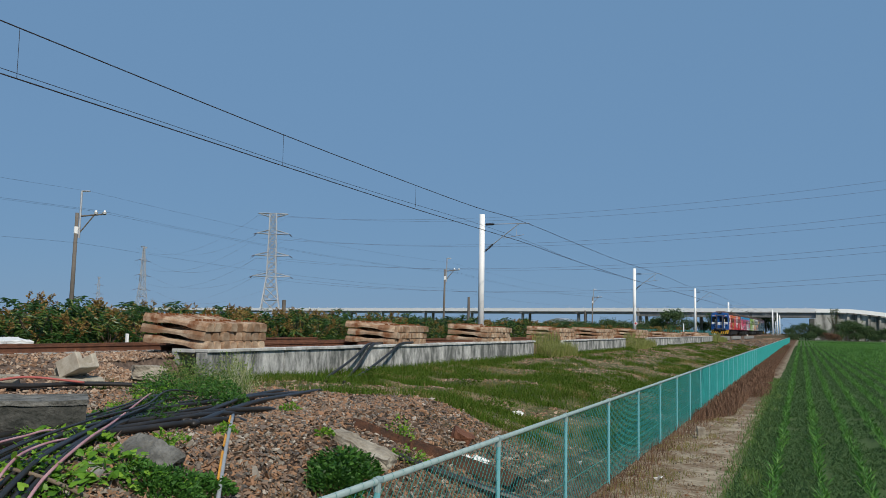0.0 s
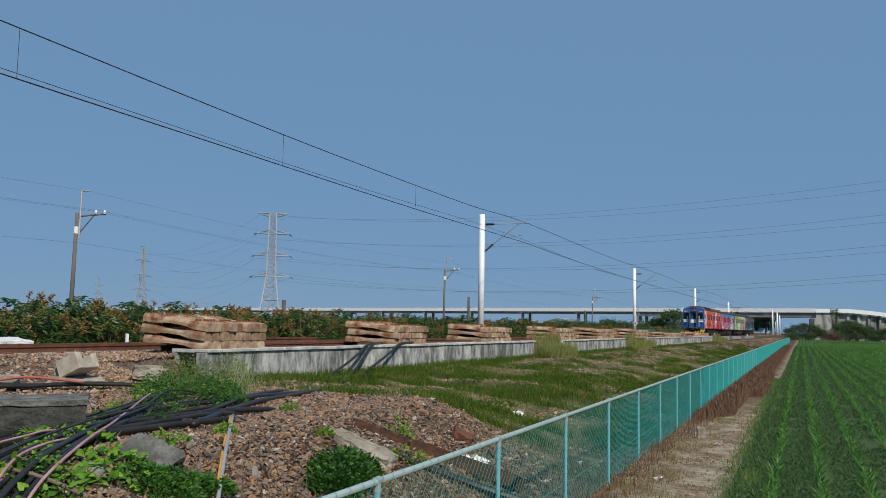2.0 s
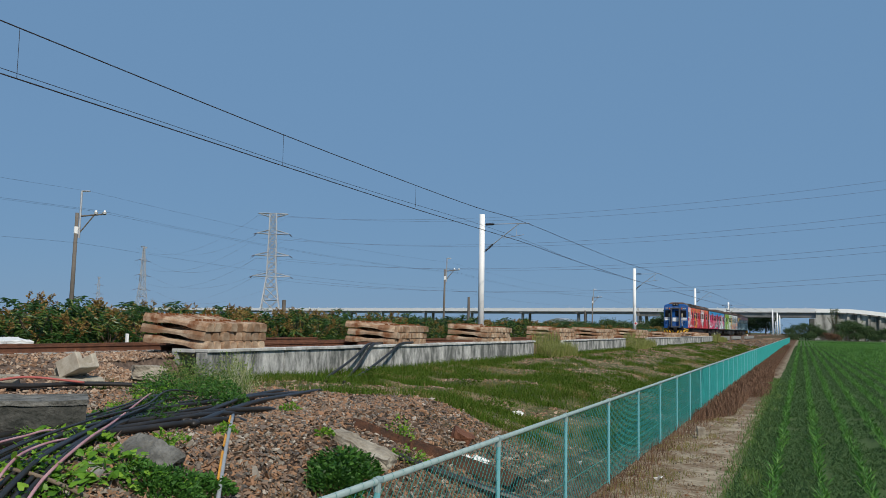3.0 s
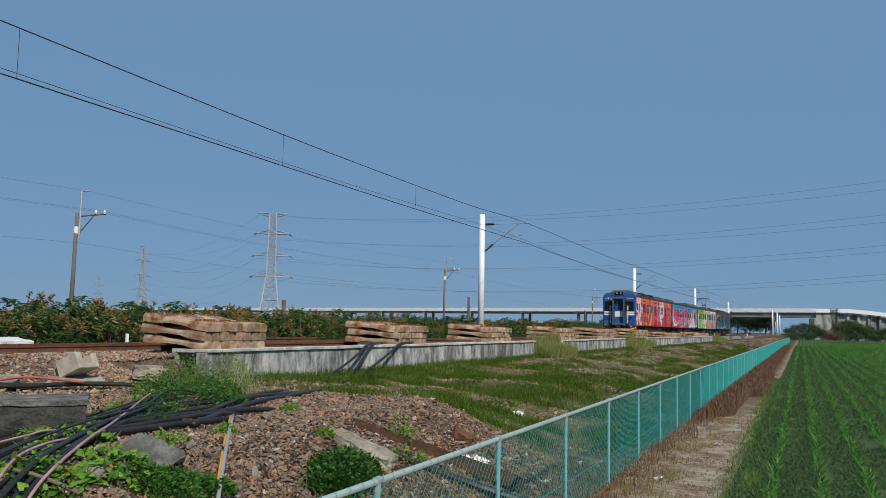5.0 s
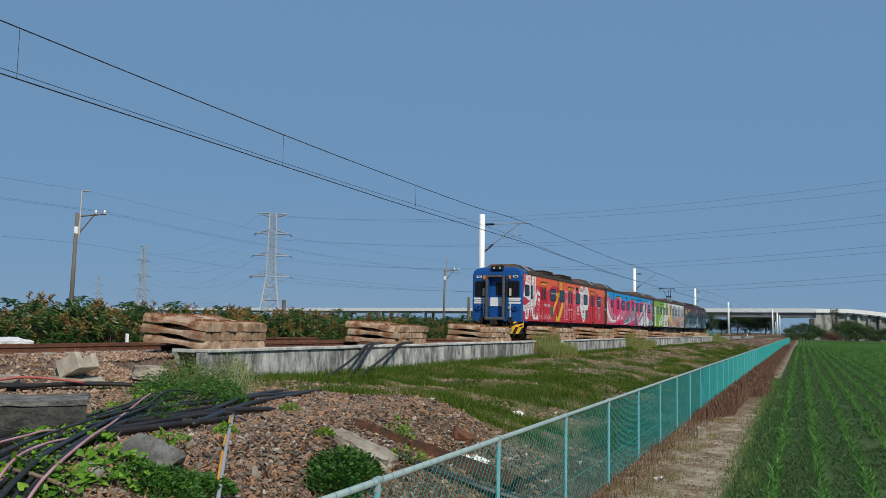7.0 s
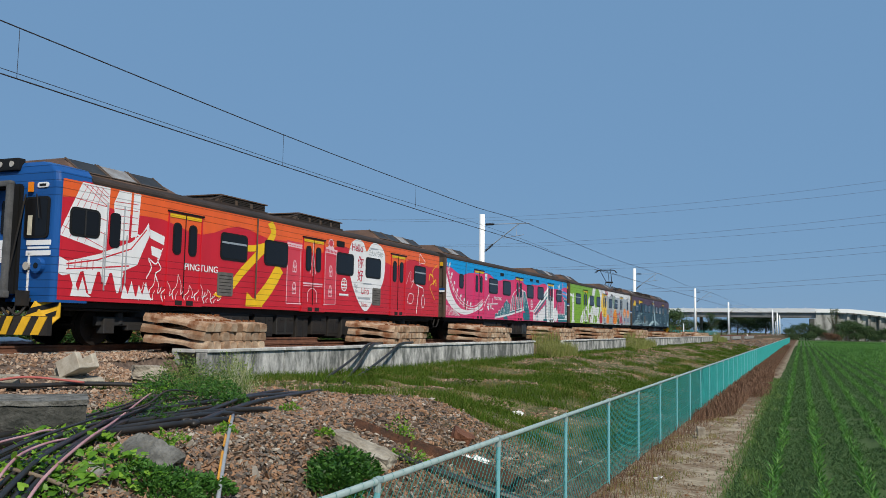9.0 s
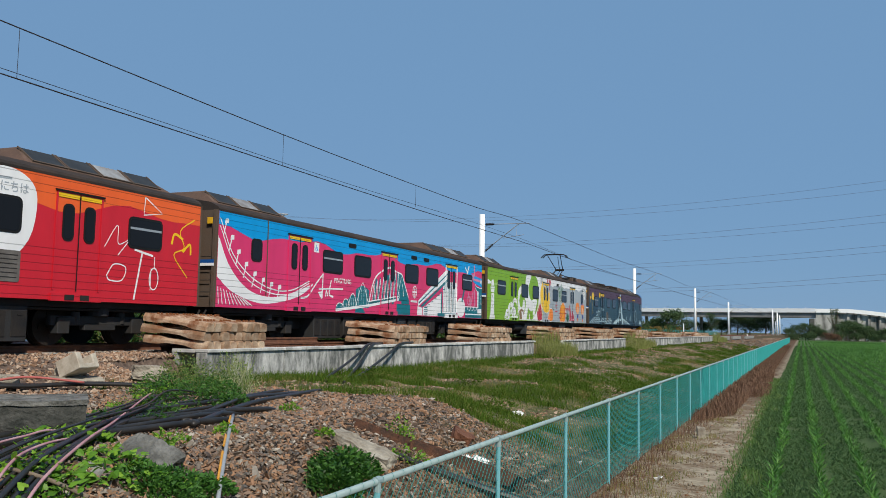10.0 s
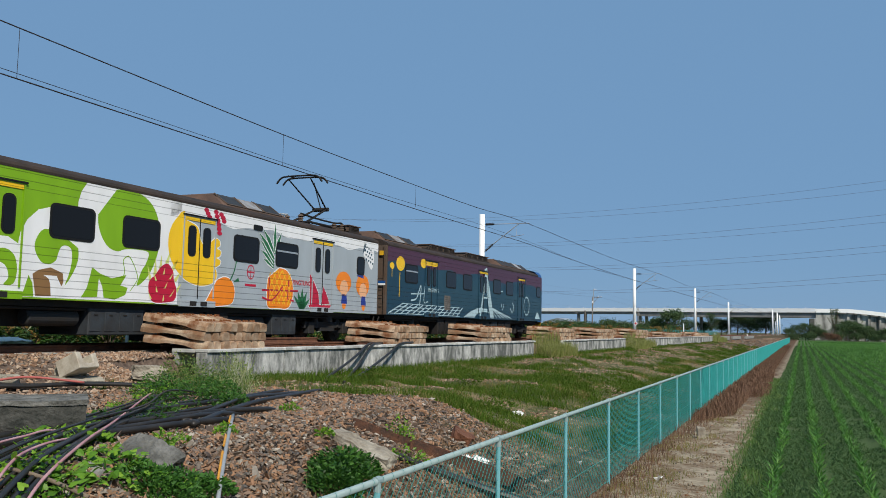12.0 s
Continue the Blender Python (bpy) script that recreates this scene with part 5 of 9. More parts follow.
def build_poles():
    """Old distribution poles with a pipe extension, bracket and lamp-like insulators."""
    for off, y, top, pipe in ((-24.0, 23.1, 6.06, 6.85), (-24.0, 56.9, 6.35, 7.15), (-24.0, 101.0, 6.1, 7.0), (-24.0, 128.0, 5.6, 0), (-24.0, 187.0, 6.5, 0)):
        x = off + bend(y)
        g = ground_z(x, y)
        p = thing("utility_pole", "brown concrete utility pole with bracket and white insulators", "utility pole", "utility poles beyond the track", m=pose(x, y, 0, 0, 0.6, 20))
        bm = bmesh.new()
        rod(bm, (0, 0, g - 0.1), (0, 0, top), 0.088, 0.060, 12)
        part("shaft", bm, OLD_POLE, p, smooth_shade=True)
        if pipe:
            bm = bmesh.new()
            rod(bm, (0.12, 0, top - 0.9), (0.12, 0, pipe), 0.04)
            rod(bm, (0.12, 0, pipe), (0.42, 0.0, pipe), 0.03)
            part("pipe_extension", bm, GALV, p)
            bm = bmesh.new()
            rod(bm, (0.1, 0, top - 0.12), (1.05, 0, top - 0.02), 0.03)
            rod(bm, (0.1, 0, top - 0.75), (0.62, 0, top - 0.08), 0.025)
            part("bracket", bm, OLD_POLE, p)
            for dx in (0.68, 1.0):
                bm = bmesh.new()
                rod(bm, (dx, 0, top - 0.03), (dx, 0, top + 0.04), 0.055, 0.085, 12)
                rod(bm, (dx, 0, top + 0.04), (dx, 0, top + 0.11), 0.05, 0.03, 12)
                part("insulator", bm, PORCELAIN, p, "white porcelain insulator")
            bm = bmesh.new()
            rod(bm, (0, 0, top - 0.75), (0, 0, top - 0.5), 0.078, seg=12)
            part("band", bm, WHITE_POLE, p)
    for off, y, top in ((-22.6, 34.5, 3.35), (-22.5, 58.0, 4.4), (-22.0, 90.0, 4.2)):
        x = off + bend(y)
        bm = bmesh.new()
        rod(bm, (0, 0, ground_z(x, y) - 0.1), (0, 0, top), 0.10, 0.09, 10)
        solid("stub_post", bm, OLD_POLE, "short dark stub of an old pole", "post", "old stub posts", m=pose(x, y, 0))
    # wires between the poles
    w = thing("power_line", "thin sagging wires between the utility poles", "power line")
    ends = [(-24.0, -12.0), (-24.0, 23.3), (-24.0, 56.9), (-24.0, 101.0), (-24.0, 187.0)]
    for dx, z in ((0.4, 6.85), (0.68, 6.12), (1.0, 6.12), (0.0, 5.0)):
        bm = bmesh.new()
        pts = []
        for (o0, y0), (o1, y1) in zip(ends, ends[1:]):
            for k in range(8):
                t = k / 8
                y = mix(y0, y1, t)
                pts.append((o0 + dx + bend(y), y, z - 1.4 * t * (1 - t) * (y1 - y0) / 40))
        tube(bm, pts, 0.003, 4)
        part("wire", bm, CABLE, w)


build_poles()


def pylon(x, y, tall, turn, mat, r=0.16, neck=1.0):
    """A lattice transmission tower with four pairs of arms."""
    p = thing("lattice_pylon", "grey lattice steel transmission tower", "pylon", "transmission towers", m=pose(x, y, 0, 0, 0, turn))
    bm = bmesh.new()
    levels = [(0, 4.4), (0.13, 3.6), (0.25, 2.9), (0.36, 2.25), (0.45, 1.75)] + [(0.45 + 0.061 * k, 1.70 - 0.055 * k - (1 - neck) * 0.11 * k) for k in range(1, 10)]
    rings = [[Vector((sx * h, sy * h, k * tall)) for sx, sy in ((-1, -1), (1, -1), (1, 1), (-1, 1))] for k, h in levels]
    for a, b in zip(rings, rings[1:]):
        for i in range(4):
            j = (i + 1) % 4
            rod(bm, a[i], b[i], r, seg=4)
            rod(bm, a[i], b[j], r * 0.55, seg=4)
            rod(bm, a[j], b[i], r * 0.55, seg=4)
            rod(bm, b[i], b[j], r * 0.55, seg=4)
            if a[i].z < tall * 0.4:
                rod(bm, (a[i] + a[j]) / 2, (a[i] + b[i]) / 2, r * 0.45, seg=4)
                rod(bm, (a[i] + a[j]) / 2, (a[j] + b[j]) / 2, r * 0.45, seg=4)
    part("tower", bm, mat, p)
    for k, half in ((0.45, 6.9), (0.63, 6.4), (0.82, 6.0), (1.0, 5.6)):
        for s in (-1, 1):
            bm = bmesh.new()
            z = k * tall
            tip = Vector((s * half, 0, z + (0.3 if k < 1 else 0)))
            for sy in (-1, 1):
                rod(bm, (s * 1.0, sy * 1.0, z), tip, r * 0.8, seg=4)
                rod(bm, (s * 1.0, sy * 1.0, z + (1.6 if k < 1 else -1.4)), tip, r * 0.7, seg=4)
            for t in (0.35, 0.65):
                q = Vector((s * 1.0, 0, z)).lerp(tip, t)
                rod(bm, q, q + Vector((0, 0, 0.9 * (1 - t) * (1 if k < 1 else -1))), r * 0.6, seg=4)
            a = part("arm", bm, mat, p)
            if k < 1:
                bm = bmesh.new()
                rod(bm, tip, tip + Vector((s * 1.0, -2.4, -0.7)), 0.12, seg=6)
                rod(bm, tip, tip + Vector((s * 1.0, 2.4, -0.7)), 0.12, seg=6)
                part("insulator_string", bm, UTIL_DARK, p)
    return p


UTIL_DARK = material("dark_insulator", (0.10, 0.07, 0.06), 0.4, vary=0.1)


def build_far():
    # places along sight lines: angle to the left of the railway, distance
    def spot(ratio, dist):
        k = dist / math.hypot(1, ratio)
        return (ratio * k, k)
    x1, y1 = spot(-0.6735, 330)
    x2, y2 = spot(-0.898, 560)
    x3, y3 = spot(-0.982, 980)
    pylon(x1, y1, 43.8, 30, LATTICE, 0.21)
    pylon(x2, y2, 48.0, 112, LATTICE, 0.17, 0.2)
    pylon(x3, y3, 48.0, 112, LATTICE, 0.10, 0.2)
    w = thing("transmission_line", "faint sagging high-voltage conductors", "power line")
    for k, half in ((0.45, 6.6), (0.62, 5.8), (0.80, 5.6), (1.0, 5.6)):
        for s in (-1, 1):
            a = Vector((x1 + s * half * 0.86, y1 + s * half * 0.5, 43.0 * k))
            b = Vector((x2 + s * half * 0.82, y2 + s * half * 0.57, 47.5 * k))
            c = Vector((150 + s * half * 0.5, 170 + s * half, 33 * k + 16))
            bm = bmesh.new()
            for p0, p1, sag in ((a, b, 9), (a, c, 12)):
                tube(bm, [p0.lerp(p1, t / 16) - Vector((0, 0, sag * 4 * (t / 16) * (1 - t / 16))) for t in range(17)], 0.022, 4)
            part("conductor", bm, UTIL_DARK, w)


build_far()


def far_tree(x, y, tall, wide, seed, label, name="tree", leaf=None):
    r = random.Random(seed)
    g = ground_z(x, y)
    t = thing(name, label, "tree", m=pose(x, y, g))
    bm = bmesh.new()
    rod(bm, (0, 0, -0.2), (0.1, 0, tall * 0.5), tall * 0.03, tall * 0.018, 7)
    for k in range(6):
        a = k * 1.05
        rod(bm, (0.05, 0, tall * 0.35), (wide * 0.5 * math.cos(a), wide * 0.5 * math.sin(a), tall * r.uniform(0.55, 0.85)), tall * 0.015, tall * 0.006, 5)
    part("trunk", bm, BARK, t)
    c, d, l, w = [], [], [], []
    heads = [(wide * 0.42 * math.cos(a) * q, wide * 0.42 * math.sin(a) * q, tall * h) for a, q, h in ((r.uniform(0, 6.3), math.sqrt(r.random()), 0.16 + 0.76 * math.sqrt(r.random())) for _ in range(46))]
    heads = [(hx * (1.15 - 0.55 * hz / tall), hy * (1.15 - 0.55 * hz / tall), hz) for hx, hy, hz in heads]
    for hx, hy, hz in heads:
        k = wide * 0.085 * r.uniform(0.7, 1.3)
        for _ in range(44):
            c.append((hx + r.gauss(0, k), hy + r.gauss(0, k), hz + r.gauss(0, k * 0.7)))
            d.append((r.gauss(0, 1), r.gauss(0, 1), r.gauss(-0.1, 0.7)))
            s = wide * 0.052 * r.uniform(0.7, 1.3)
            l.append(s)
            w.append(s * 0.6)
    part("crown", leaf_mesh("crown", c, d, l, w, leaf or FAR_LEAF), None, t)


def build_far_trees():
    r = random.Random(51)
    for ratio, dist, tall, wide in ((-0.135, 260, 7.2, 10.5), (-0.155, 262, 5.0, 7.0), (-0.092, 265, 6.8, 5.0), (-0.118, 268, 4.5, 6.0), (-0.036, 345, 8.0, 12.0), (-0.052, 350, 7.5, 12.0), (-0.065, 352, 8.2, 12.0), (-0.082, 350, 6.0, 10.0), (-0.1, 352, 5.0, 9.0)):
        k = dist / math.hypot(1, ratio)
        far_tree(ratio * k, k, tall, wide, r.randrange(999), "dark green broad tree far behind the railway")
    # thicket at the far end of the field and before the ramp
    for x, tall, wide in ((-3.6, 3.2, 4.5), (-1.0, 4.8, 5.5), (1.2, 5.4, 6.0), (3.6, 5.0, 6.0), (5.8, 3.6, 5.0), (11.2, 5.2, 6.0), (13.6, 6.4, 6.5), (16.0, 5.6, 6.5), (18.6, 4.4, 6.0), (21.2, 3.4, 6.0), (24.0, 3.8, 6.5), (27.2, 3.4, 6.5), (30.5, 3.8, 6.5), (34.0, 3.6, 7.0)):
        far_tree(x, 288 + r.uniform(-4, 5), tall, wide, r.randrange(999), "rounded dark green shrub beyond the field", "shrub")
    for x, tall, wide in ((-2.2, 1.8, 4.0), (2.4, 2.2, 4.5), (10.0, 2.6, 4.0), (15.0, 2.4, 5.0), (20.0, 2.0, 5.0), (23.0, 2.0, 5.0), (28.5, 2.2, 5.0)):
        far_tree(x, 281 + r.uniform(-2, 2), tall, wide, r.randrange(999), "low green shrub at the field's end", "shrub")
    for x, tall in ((7.4, 2.4), (9.0, 2.0)):
        far_tree(x, 279, tall, 4.2, r.randrange(999), "dry brown shrub at the field's end", "shrub", DEAD)
    for x, y, tall in ((9.9, 306, 11.0), (13.0, 300, 6.5), (18.5, 302, 5.0), (30.0, 303, 4.5)):
        far_tree(x, y, tall, 4.2 if tall > 10 else 6.5, r.randrange(999), "tree growing against the concrete ramp")
    # scrub and houses along the skyline beyond the orchard
    for i in range(30):
        ratio = -0.62 + 0.0165 * i
        k = (300 + r.uniform(-30, 30)) / math.hypot(1, ratio)
        far_tree(ratio * k, k, r.uniform(2.5, 4.6), r.uniform(7, 11), r.randrange(999), "low scrub along the far plain", "shrub")
    white = material("pale_wall_paint", (0.70, 0.70, 0.68), 0.8, vary=0.08, scale=0.5, fine=4)
    for ratio, dist, w, h in ((-0.19, 420, 14, 4.6), (-0.21, 430, 8, 3.6), (-0.262, 430, 16, 6.0), (-0.30, 440, 12, 5.2), (-0.165, 450, 16, 4.8)):
        k = dist / math.hypot(1, ratio)
        b = thing("farm_building", "pale low building far across the plain", "building", m=pose(ratio * k, k, 0, 0, 0, r.uniform(-20, 20)))
        bm = bmesh.new()
        box(bm, 0, 0, h / 2 - 0.3, w, 8, h)
        part("wall", bm, white, b)
        bm = bmesh.new()
        prism(bm, [(-w / 2 - 0.4, h - 0.35), (w / 2 + 0.4, h - 0.35), (0, h + w * 0.10)], -4.4, 4.4, "y")
        part("roof", bm, GALV, b)
        for j in range(max(2, int(w / 4))):
            bm = bmesh.new()
            box(bm, -w / 2 + (j + 0.5) * 4, -4.02, h * 0.45, 1.4, 0.1, 1.3)
            part("window", bm, DARK_WIN, b)


DARK_WIN = material("dark_opening", (0.03, 0.035, 0.04), 0.3, vary=0.1)
build_far_trees()


def build_lineside():
    # green mesh fence on the far side
    f = thing("green_mesh_fence", "low green mesh fence beyond the railway", "fence")
    pm = bmesh.new()
    box(pm, 0, 0, 0.55, 0.06, 0.06, 1.3)
    me = mesh_of("post", pm, FENCE_GREEN)
    for i in range(22):
        y = 96 + 4.2 * i
        p = part("post", me, None, f)
        p.matrix_basis = beside(-19.5, y, 1.25)
    bm = bmesh.new()
    for i in range(60):
        y = 96 + 1.5 * i
        m = beside(-19.5, y, 1.25)
        box(bm, 0, 0, 0.65, 0.02, 0.5, 0.95, m)
    for z in (0.2, 0.65, 1.1):
        for i in range(21):
            m = beside(-19.5, 98.1 + 4.2 * i, 1.25)
            box(bm, 0, 0, z, 0.03, 4.2, 0.04, m)
    part("mesh_panel", bm, FENCE_GREEN, f)
    # round warning board and small posts
    s = thing("signal_board", "round white board with red disc on a post", "sign", m=beside(-17.2, 92.5, 1.2))
    bm = bmesh.new()
    rod(bm, (0, 0, 0), (0, 0, 1.5), 0.04)
    part("post", bm, GALV, s)
    bm = bmesh.new()
    rod(bm, (0, 0.02, 1.75), (0, -0.02, 1.75), 0.2, seg=20)
    part("board", bm, WHITE_POLE, s)
    bm = bmesh.new()
    rod(bm, (0, -0.03, 1.75), (0, -0.045, 1.75), 0.11, seg=16)
    part("disc", bm, RED_SIGN, s)
    for off, y, h in ((-17.3, 127.0, 1.9), (-12.0, 118.0, 1.0), (-12.0, 165.0, 0.9), (-11.9, 108.3, 0.55)):
        bm = bmesh.new()
        box(bm, 0, 0, h / 2 - 0.1, 0.14, 0.14, h + 0.2)
        bevel(bm, 0.02)
        solid("lineside_post", bm, WHITE_POLE, "short pale lineside post", "post", "lineside posts", m=beside(off, y, 1.4 if off < -13 else 1.0))
    # low broken kerb going on beyond the wall
    for y0, y1 in ((122.0, 131.0), (136.0, 148.0), (156.0, 172.0)):
        bm = bmesh.new()
        box(bm, 0, 0, 1.35, 0.3, y1 - y0, 0.5)
        bevel(bm, 0.03)
        solid("kerb_wall", bm, CONCRETE, "low grey concrete kerb beside the far track", "wall", "far kerbs", "structure", m=beside(WALL_X, (y0 + y1) / 2))


RED_SIGN = material("sign_red", (0.55, 0.03, 0.03), 0.5, vary=0.1)
build_lineside()
# ---- the train: four cars, each of its own livery ----
HALF = 1.425        # half the width of a car
SILL, EAVE = 0.93, 3.40
LONG = 19.31


def paint(name, base, rough=0.38, dirt=0.13):
    """Vinyl film over ribbed steel sheet: pressed beads show as fine lines, their shade darkened into the colour; dust
    gathers in streaks.
    """
    m = bpy.data.materials.new(name)
    m.use_nodes = True
    nt = m.node_tree
    bs = nt.nodes["Principled BSDF"]
    bs.inputs["Roughness"].default_value = rough
    bs.inputs["Specular IOR Level"].default_value = 0.35
    tc, sep = nt.nodes.new("ShaderNodeTexCoord"), nt.nodes.new("ShaderNodeSeparateXYZ")
    nt.links.new(tc.outputs["Object"], sep.inputs[0])

    def op(kind, a, b):
        n = nt.nodes.new("ShaderNodeMath")
        n.operation = kind
        for i, v in enumerate((a, b)):
            if isinstance(v, (int, float)):
                n.inputs[i].default_value = v
            else:
                nt.links.new(v, n.inputs[i])
        return n.outputs[0]
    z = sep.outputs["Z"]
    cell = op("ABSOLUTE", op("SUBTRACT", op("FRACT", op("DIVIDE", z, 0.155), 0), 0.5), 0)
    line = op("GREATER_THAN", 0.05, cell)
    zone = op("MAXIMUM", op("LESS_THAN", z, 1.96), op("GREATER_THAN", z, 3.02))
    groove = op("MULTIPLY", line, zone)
    n = nt.nodes.new("ShaderNodeTexNoise")
    n.inputs["Scale"].default_value, n.inputs["Detail"].default_value = 1.0, 5
    mp = nt.nodes.new("ShaderNodeMapping")
    mp.inputs["Scale"].default_value = (2.0, 2.6, 0.7)
    mp.inputs["Rotation"].default_value = (0.5, 0.35, 0.7)
    nt.links.new(tc.outputs["Object"], mp.inputs[0])
    nt.links.new(mp.outputs[0], n.inputs["Vector"])
    rng = nt.nodes.new("ShaderNodeMapRange")
    rng.inputs["From Min"].default_value, rng.inputs["From Max"].default_value = 0.35, 0.75
    rng.inputs["To Min"].default_value, rng.inputs["To Max"].default_value = 1.05, 1.05 - dirt
    nt.links.new(n.outputs["Fac"], rng.inputs["Value"])
    hue = nt.nodes.new("ShaderNodeHueSaturation")
    hue.inputs["Color"].default_value = (*base, 1)
    # shade in the bead grooves is multiplied into the base colour
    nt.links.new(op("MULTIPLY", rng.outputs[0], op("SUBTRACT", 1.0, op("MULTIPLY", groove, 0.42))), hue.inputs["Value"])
    nt.links.new(hue.outputs[0], bs.inputs["Base Color"])
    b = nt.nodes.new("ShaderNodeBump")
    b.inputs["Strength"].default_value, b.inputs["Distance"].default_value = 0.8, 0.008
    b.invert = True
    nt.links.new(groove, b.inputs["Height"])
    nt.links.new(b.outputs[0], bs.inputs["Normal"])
    return m


def glass_paint(name, base, rough):
    m = bpy.data.materials.new(name)
    m.use_nodes = True
    bs = m.node_tree.nodes["Principled BSDF"]
    bs.inputs["Base Color"].default_value = (*base, 1)
    bs.inputs["Roughness"].default_value = rough
    bs.inputs["Specular IOR Level"].default_value = 0.2
    return m


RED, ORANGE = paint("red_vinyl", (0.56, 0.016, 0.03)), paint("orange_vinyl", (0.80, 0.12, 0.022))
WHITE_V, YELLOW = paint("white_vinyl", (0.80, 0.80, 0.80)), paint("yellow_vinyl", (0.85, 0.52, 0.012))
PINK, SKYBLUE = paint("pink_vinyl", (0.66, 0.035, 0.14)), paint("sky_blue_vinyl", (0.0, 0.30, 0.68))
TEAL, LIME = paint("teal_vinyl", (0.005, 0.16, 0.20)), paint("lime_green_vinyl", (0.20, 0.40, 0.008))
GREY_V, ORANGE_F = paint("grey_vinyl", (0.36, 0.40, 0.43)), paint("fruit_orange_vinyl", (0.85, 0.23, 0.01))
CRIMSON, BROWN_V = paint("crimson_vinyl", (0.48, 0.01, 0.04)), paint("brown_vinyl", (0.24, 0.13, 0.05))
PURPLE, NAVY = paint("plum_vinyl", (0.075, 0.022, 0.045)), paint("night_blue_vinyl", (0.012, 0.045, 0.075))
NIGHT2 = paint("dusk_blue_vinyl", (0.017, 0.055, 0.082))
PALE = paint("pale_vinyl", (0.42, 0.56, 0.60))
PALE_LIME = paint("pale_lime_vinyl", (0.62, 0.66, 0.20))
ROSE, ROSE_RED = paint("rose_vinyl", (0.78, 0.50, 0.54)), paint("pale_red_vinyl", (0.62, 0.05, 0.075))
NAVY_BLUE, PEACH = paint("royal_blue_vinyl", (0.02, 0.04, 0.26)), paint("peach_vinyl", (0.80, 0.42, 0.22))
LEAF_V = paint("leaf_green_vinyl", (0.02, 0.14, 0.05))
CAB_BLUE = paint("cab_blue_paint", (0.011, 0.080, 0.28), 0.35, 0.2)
ROOF = material("sooty_roof", (0.024, 0.020, 0.018), 0.88, vary=0.35, scale=1.6, fine=25, second=(0.048, 0.033, 0.026))
BROWN_CASE = material("rusty_brown_casing", (0.15, 0.09, 0.065), 0.85, vary=0.25, scale=2.2, fine=30, second=(0.085, 0.055, 0.042))
PLATE_GREY = material("dusty_louvre_plate", (0.17, 0.155, 0.14), 0.7, vary=0.2, scale=4, fine=40, second=(0.11, 0.10, 0.09))
BROWN_END = material("dusty_brown_end", (0.10, 0.075, 0.058), 0.75, vary=0.25, scale=2.0, fine=30, second=(0.10, 0.065, 0.045))
UNDER = material("dark_underframe", (0.012, 0.012, 0.013), 0.8, vary=0.4, scale=3, fine=30, second=(0.024, 0.020, 0.017))
UNDER_GREY = material("dusty_grey_casing", (0.026, 0.029, 0.033), 0.75, vary=0.35, scale=2.5, fine=30, second=(0.028, 0.025, 0.022))
BLUE_GREY = material("dusty_blue_grey_casing", (0.040, 0.050, 0.060), 0.7, vary=0.3, scale=2.5, fine=30, second=(0.030, 0.031, 0.033))
WHEEL = material("wheel_steel", (0.045, 0.036, 0.031), 0.6, 0.5, vary=0.3)
DARK_GLASS = glass_paint("dark_tinted_glass", (0.010, 0.010, 0.011), 0.10)
RUBBER = glass_paint("window_rubber", (0.012, 0.012, 0.012), 0.6)
LAMP_GLASS = glass_paint("lamp_lens", (0.42, 0.40, 0.36), 0.15)
GANGWAY = material("grey_gangway_rubber", (0.115, 0.115, 0.115), 0.85, vary=0.3, scale=5, fine=30)
HAZARD = material("hazard_yellow", (0.75, 0.42, 0.02), 0.6, vary=0.15)
AMBER = glass_paint("amber_lens", (0.8, 0.22, 0.01), 0.3)
CREAM = material("cream_curtain", (0.6, 0.55, 0.42), 0.9)


def rounded(u0, u1, v0, v1, r, n=4):
    out = []
    for cu, cv, a in ((u1 - r, v1 - r, 0), (u0 + r, v1 - r, 90), (u0 + r, v0 + r, 180), (u1 - r, v0 + r, 270)):
        for k in range(n + 1):
            t = radians(a + 90 * k / n)
            out.append((cu + r * math.cos(t), cv + r * math.sin(t)))
    return out


def oval(cu, cv, ru, rv, n=20, turn=0.0):
    c, s = math.cos(turn), math.sin(turn)
    out = []
    for k in range(n):
        a = 2 * math.pi * k / n
        x, y = ru * math.cos(a), rv * math.sin(a)
        out.append((cu + c * x - s * y, cv + s * x + c * y))
    return out


def stroke(points, w, n=6, w2=None):
    """A painted line of width w through the points, as an outline."""
    pts = spline([(u, v, 0) for u, v in points], n) if len(points) > 2 and n > 1 else [Vector((u, v, 0)) for u, v in points]
    left, right = [], []
    for i, q in enumerate(pts):
        d = (pts[min(i + 1, len(pts) - 1)] - pts[max(i - 1, 0)]).normalized()
        h = mix(w, w if w2 is None else w2, i / (len(pts) - 1)) / 2
        left.append((q.x - d.y * h, q.y + d.x * h))
        right.append((q.x + d.y * h, q.y - d.x * h))
    return ("strip", left, right)


def line(points, w):
    return stroke(points, w, 1)


def ring(cu, cv, ru, rv, w, n=20):
    return ("strip", oval(cu, cv, ru, rv, n) + [oval(cu, cv, ru, rv, n)[0]], oval(cu, cv, ru - w, rv - w, n) + [oval(cu, cv, ru - w, rv - w, n)[0]])


def hill(u0, u1, base, waves, top=EAVE - 0.005, n=40):
    """A band from a wavy lower edge up to the eave."""
    lo = []
    for k in range(n + 1):
        u = mix(u0, u1, k / n)
        lo.append((u, base + sum(a * math.sin(f * u + ph) for a, f, ph in waves)))
    return ("strip", lo, [(u, top) for u, _ in lo])


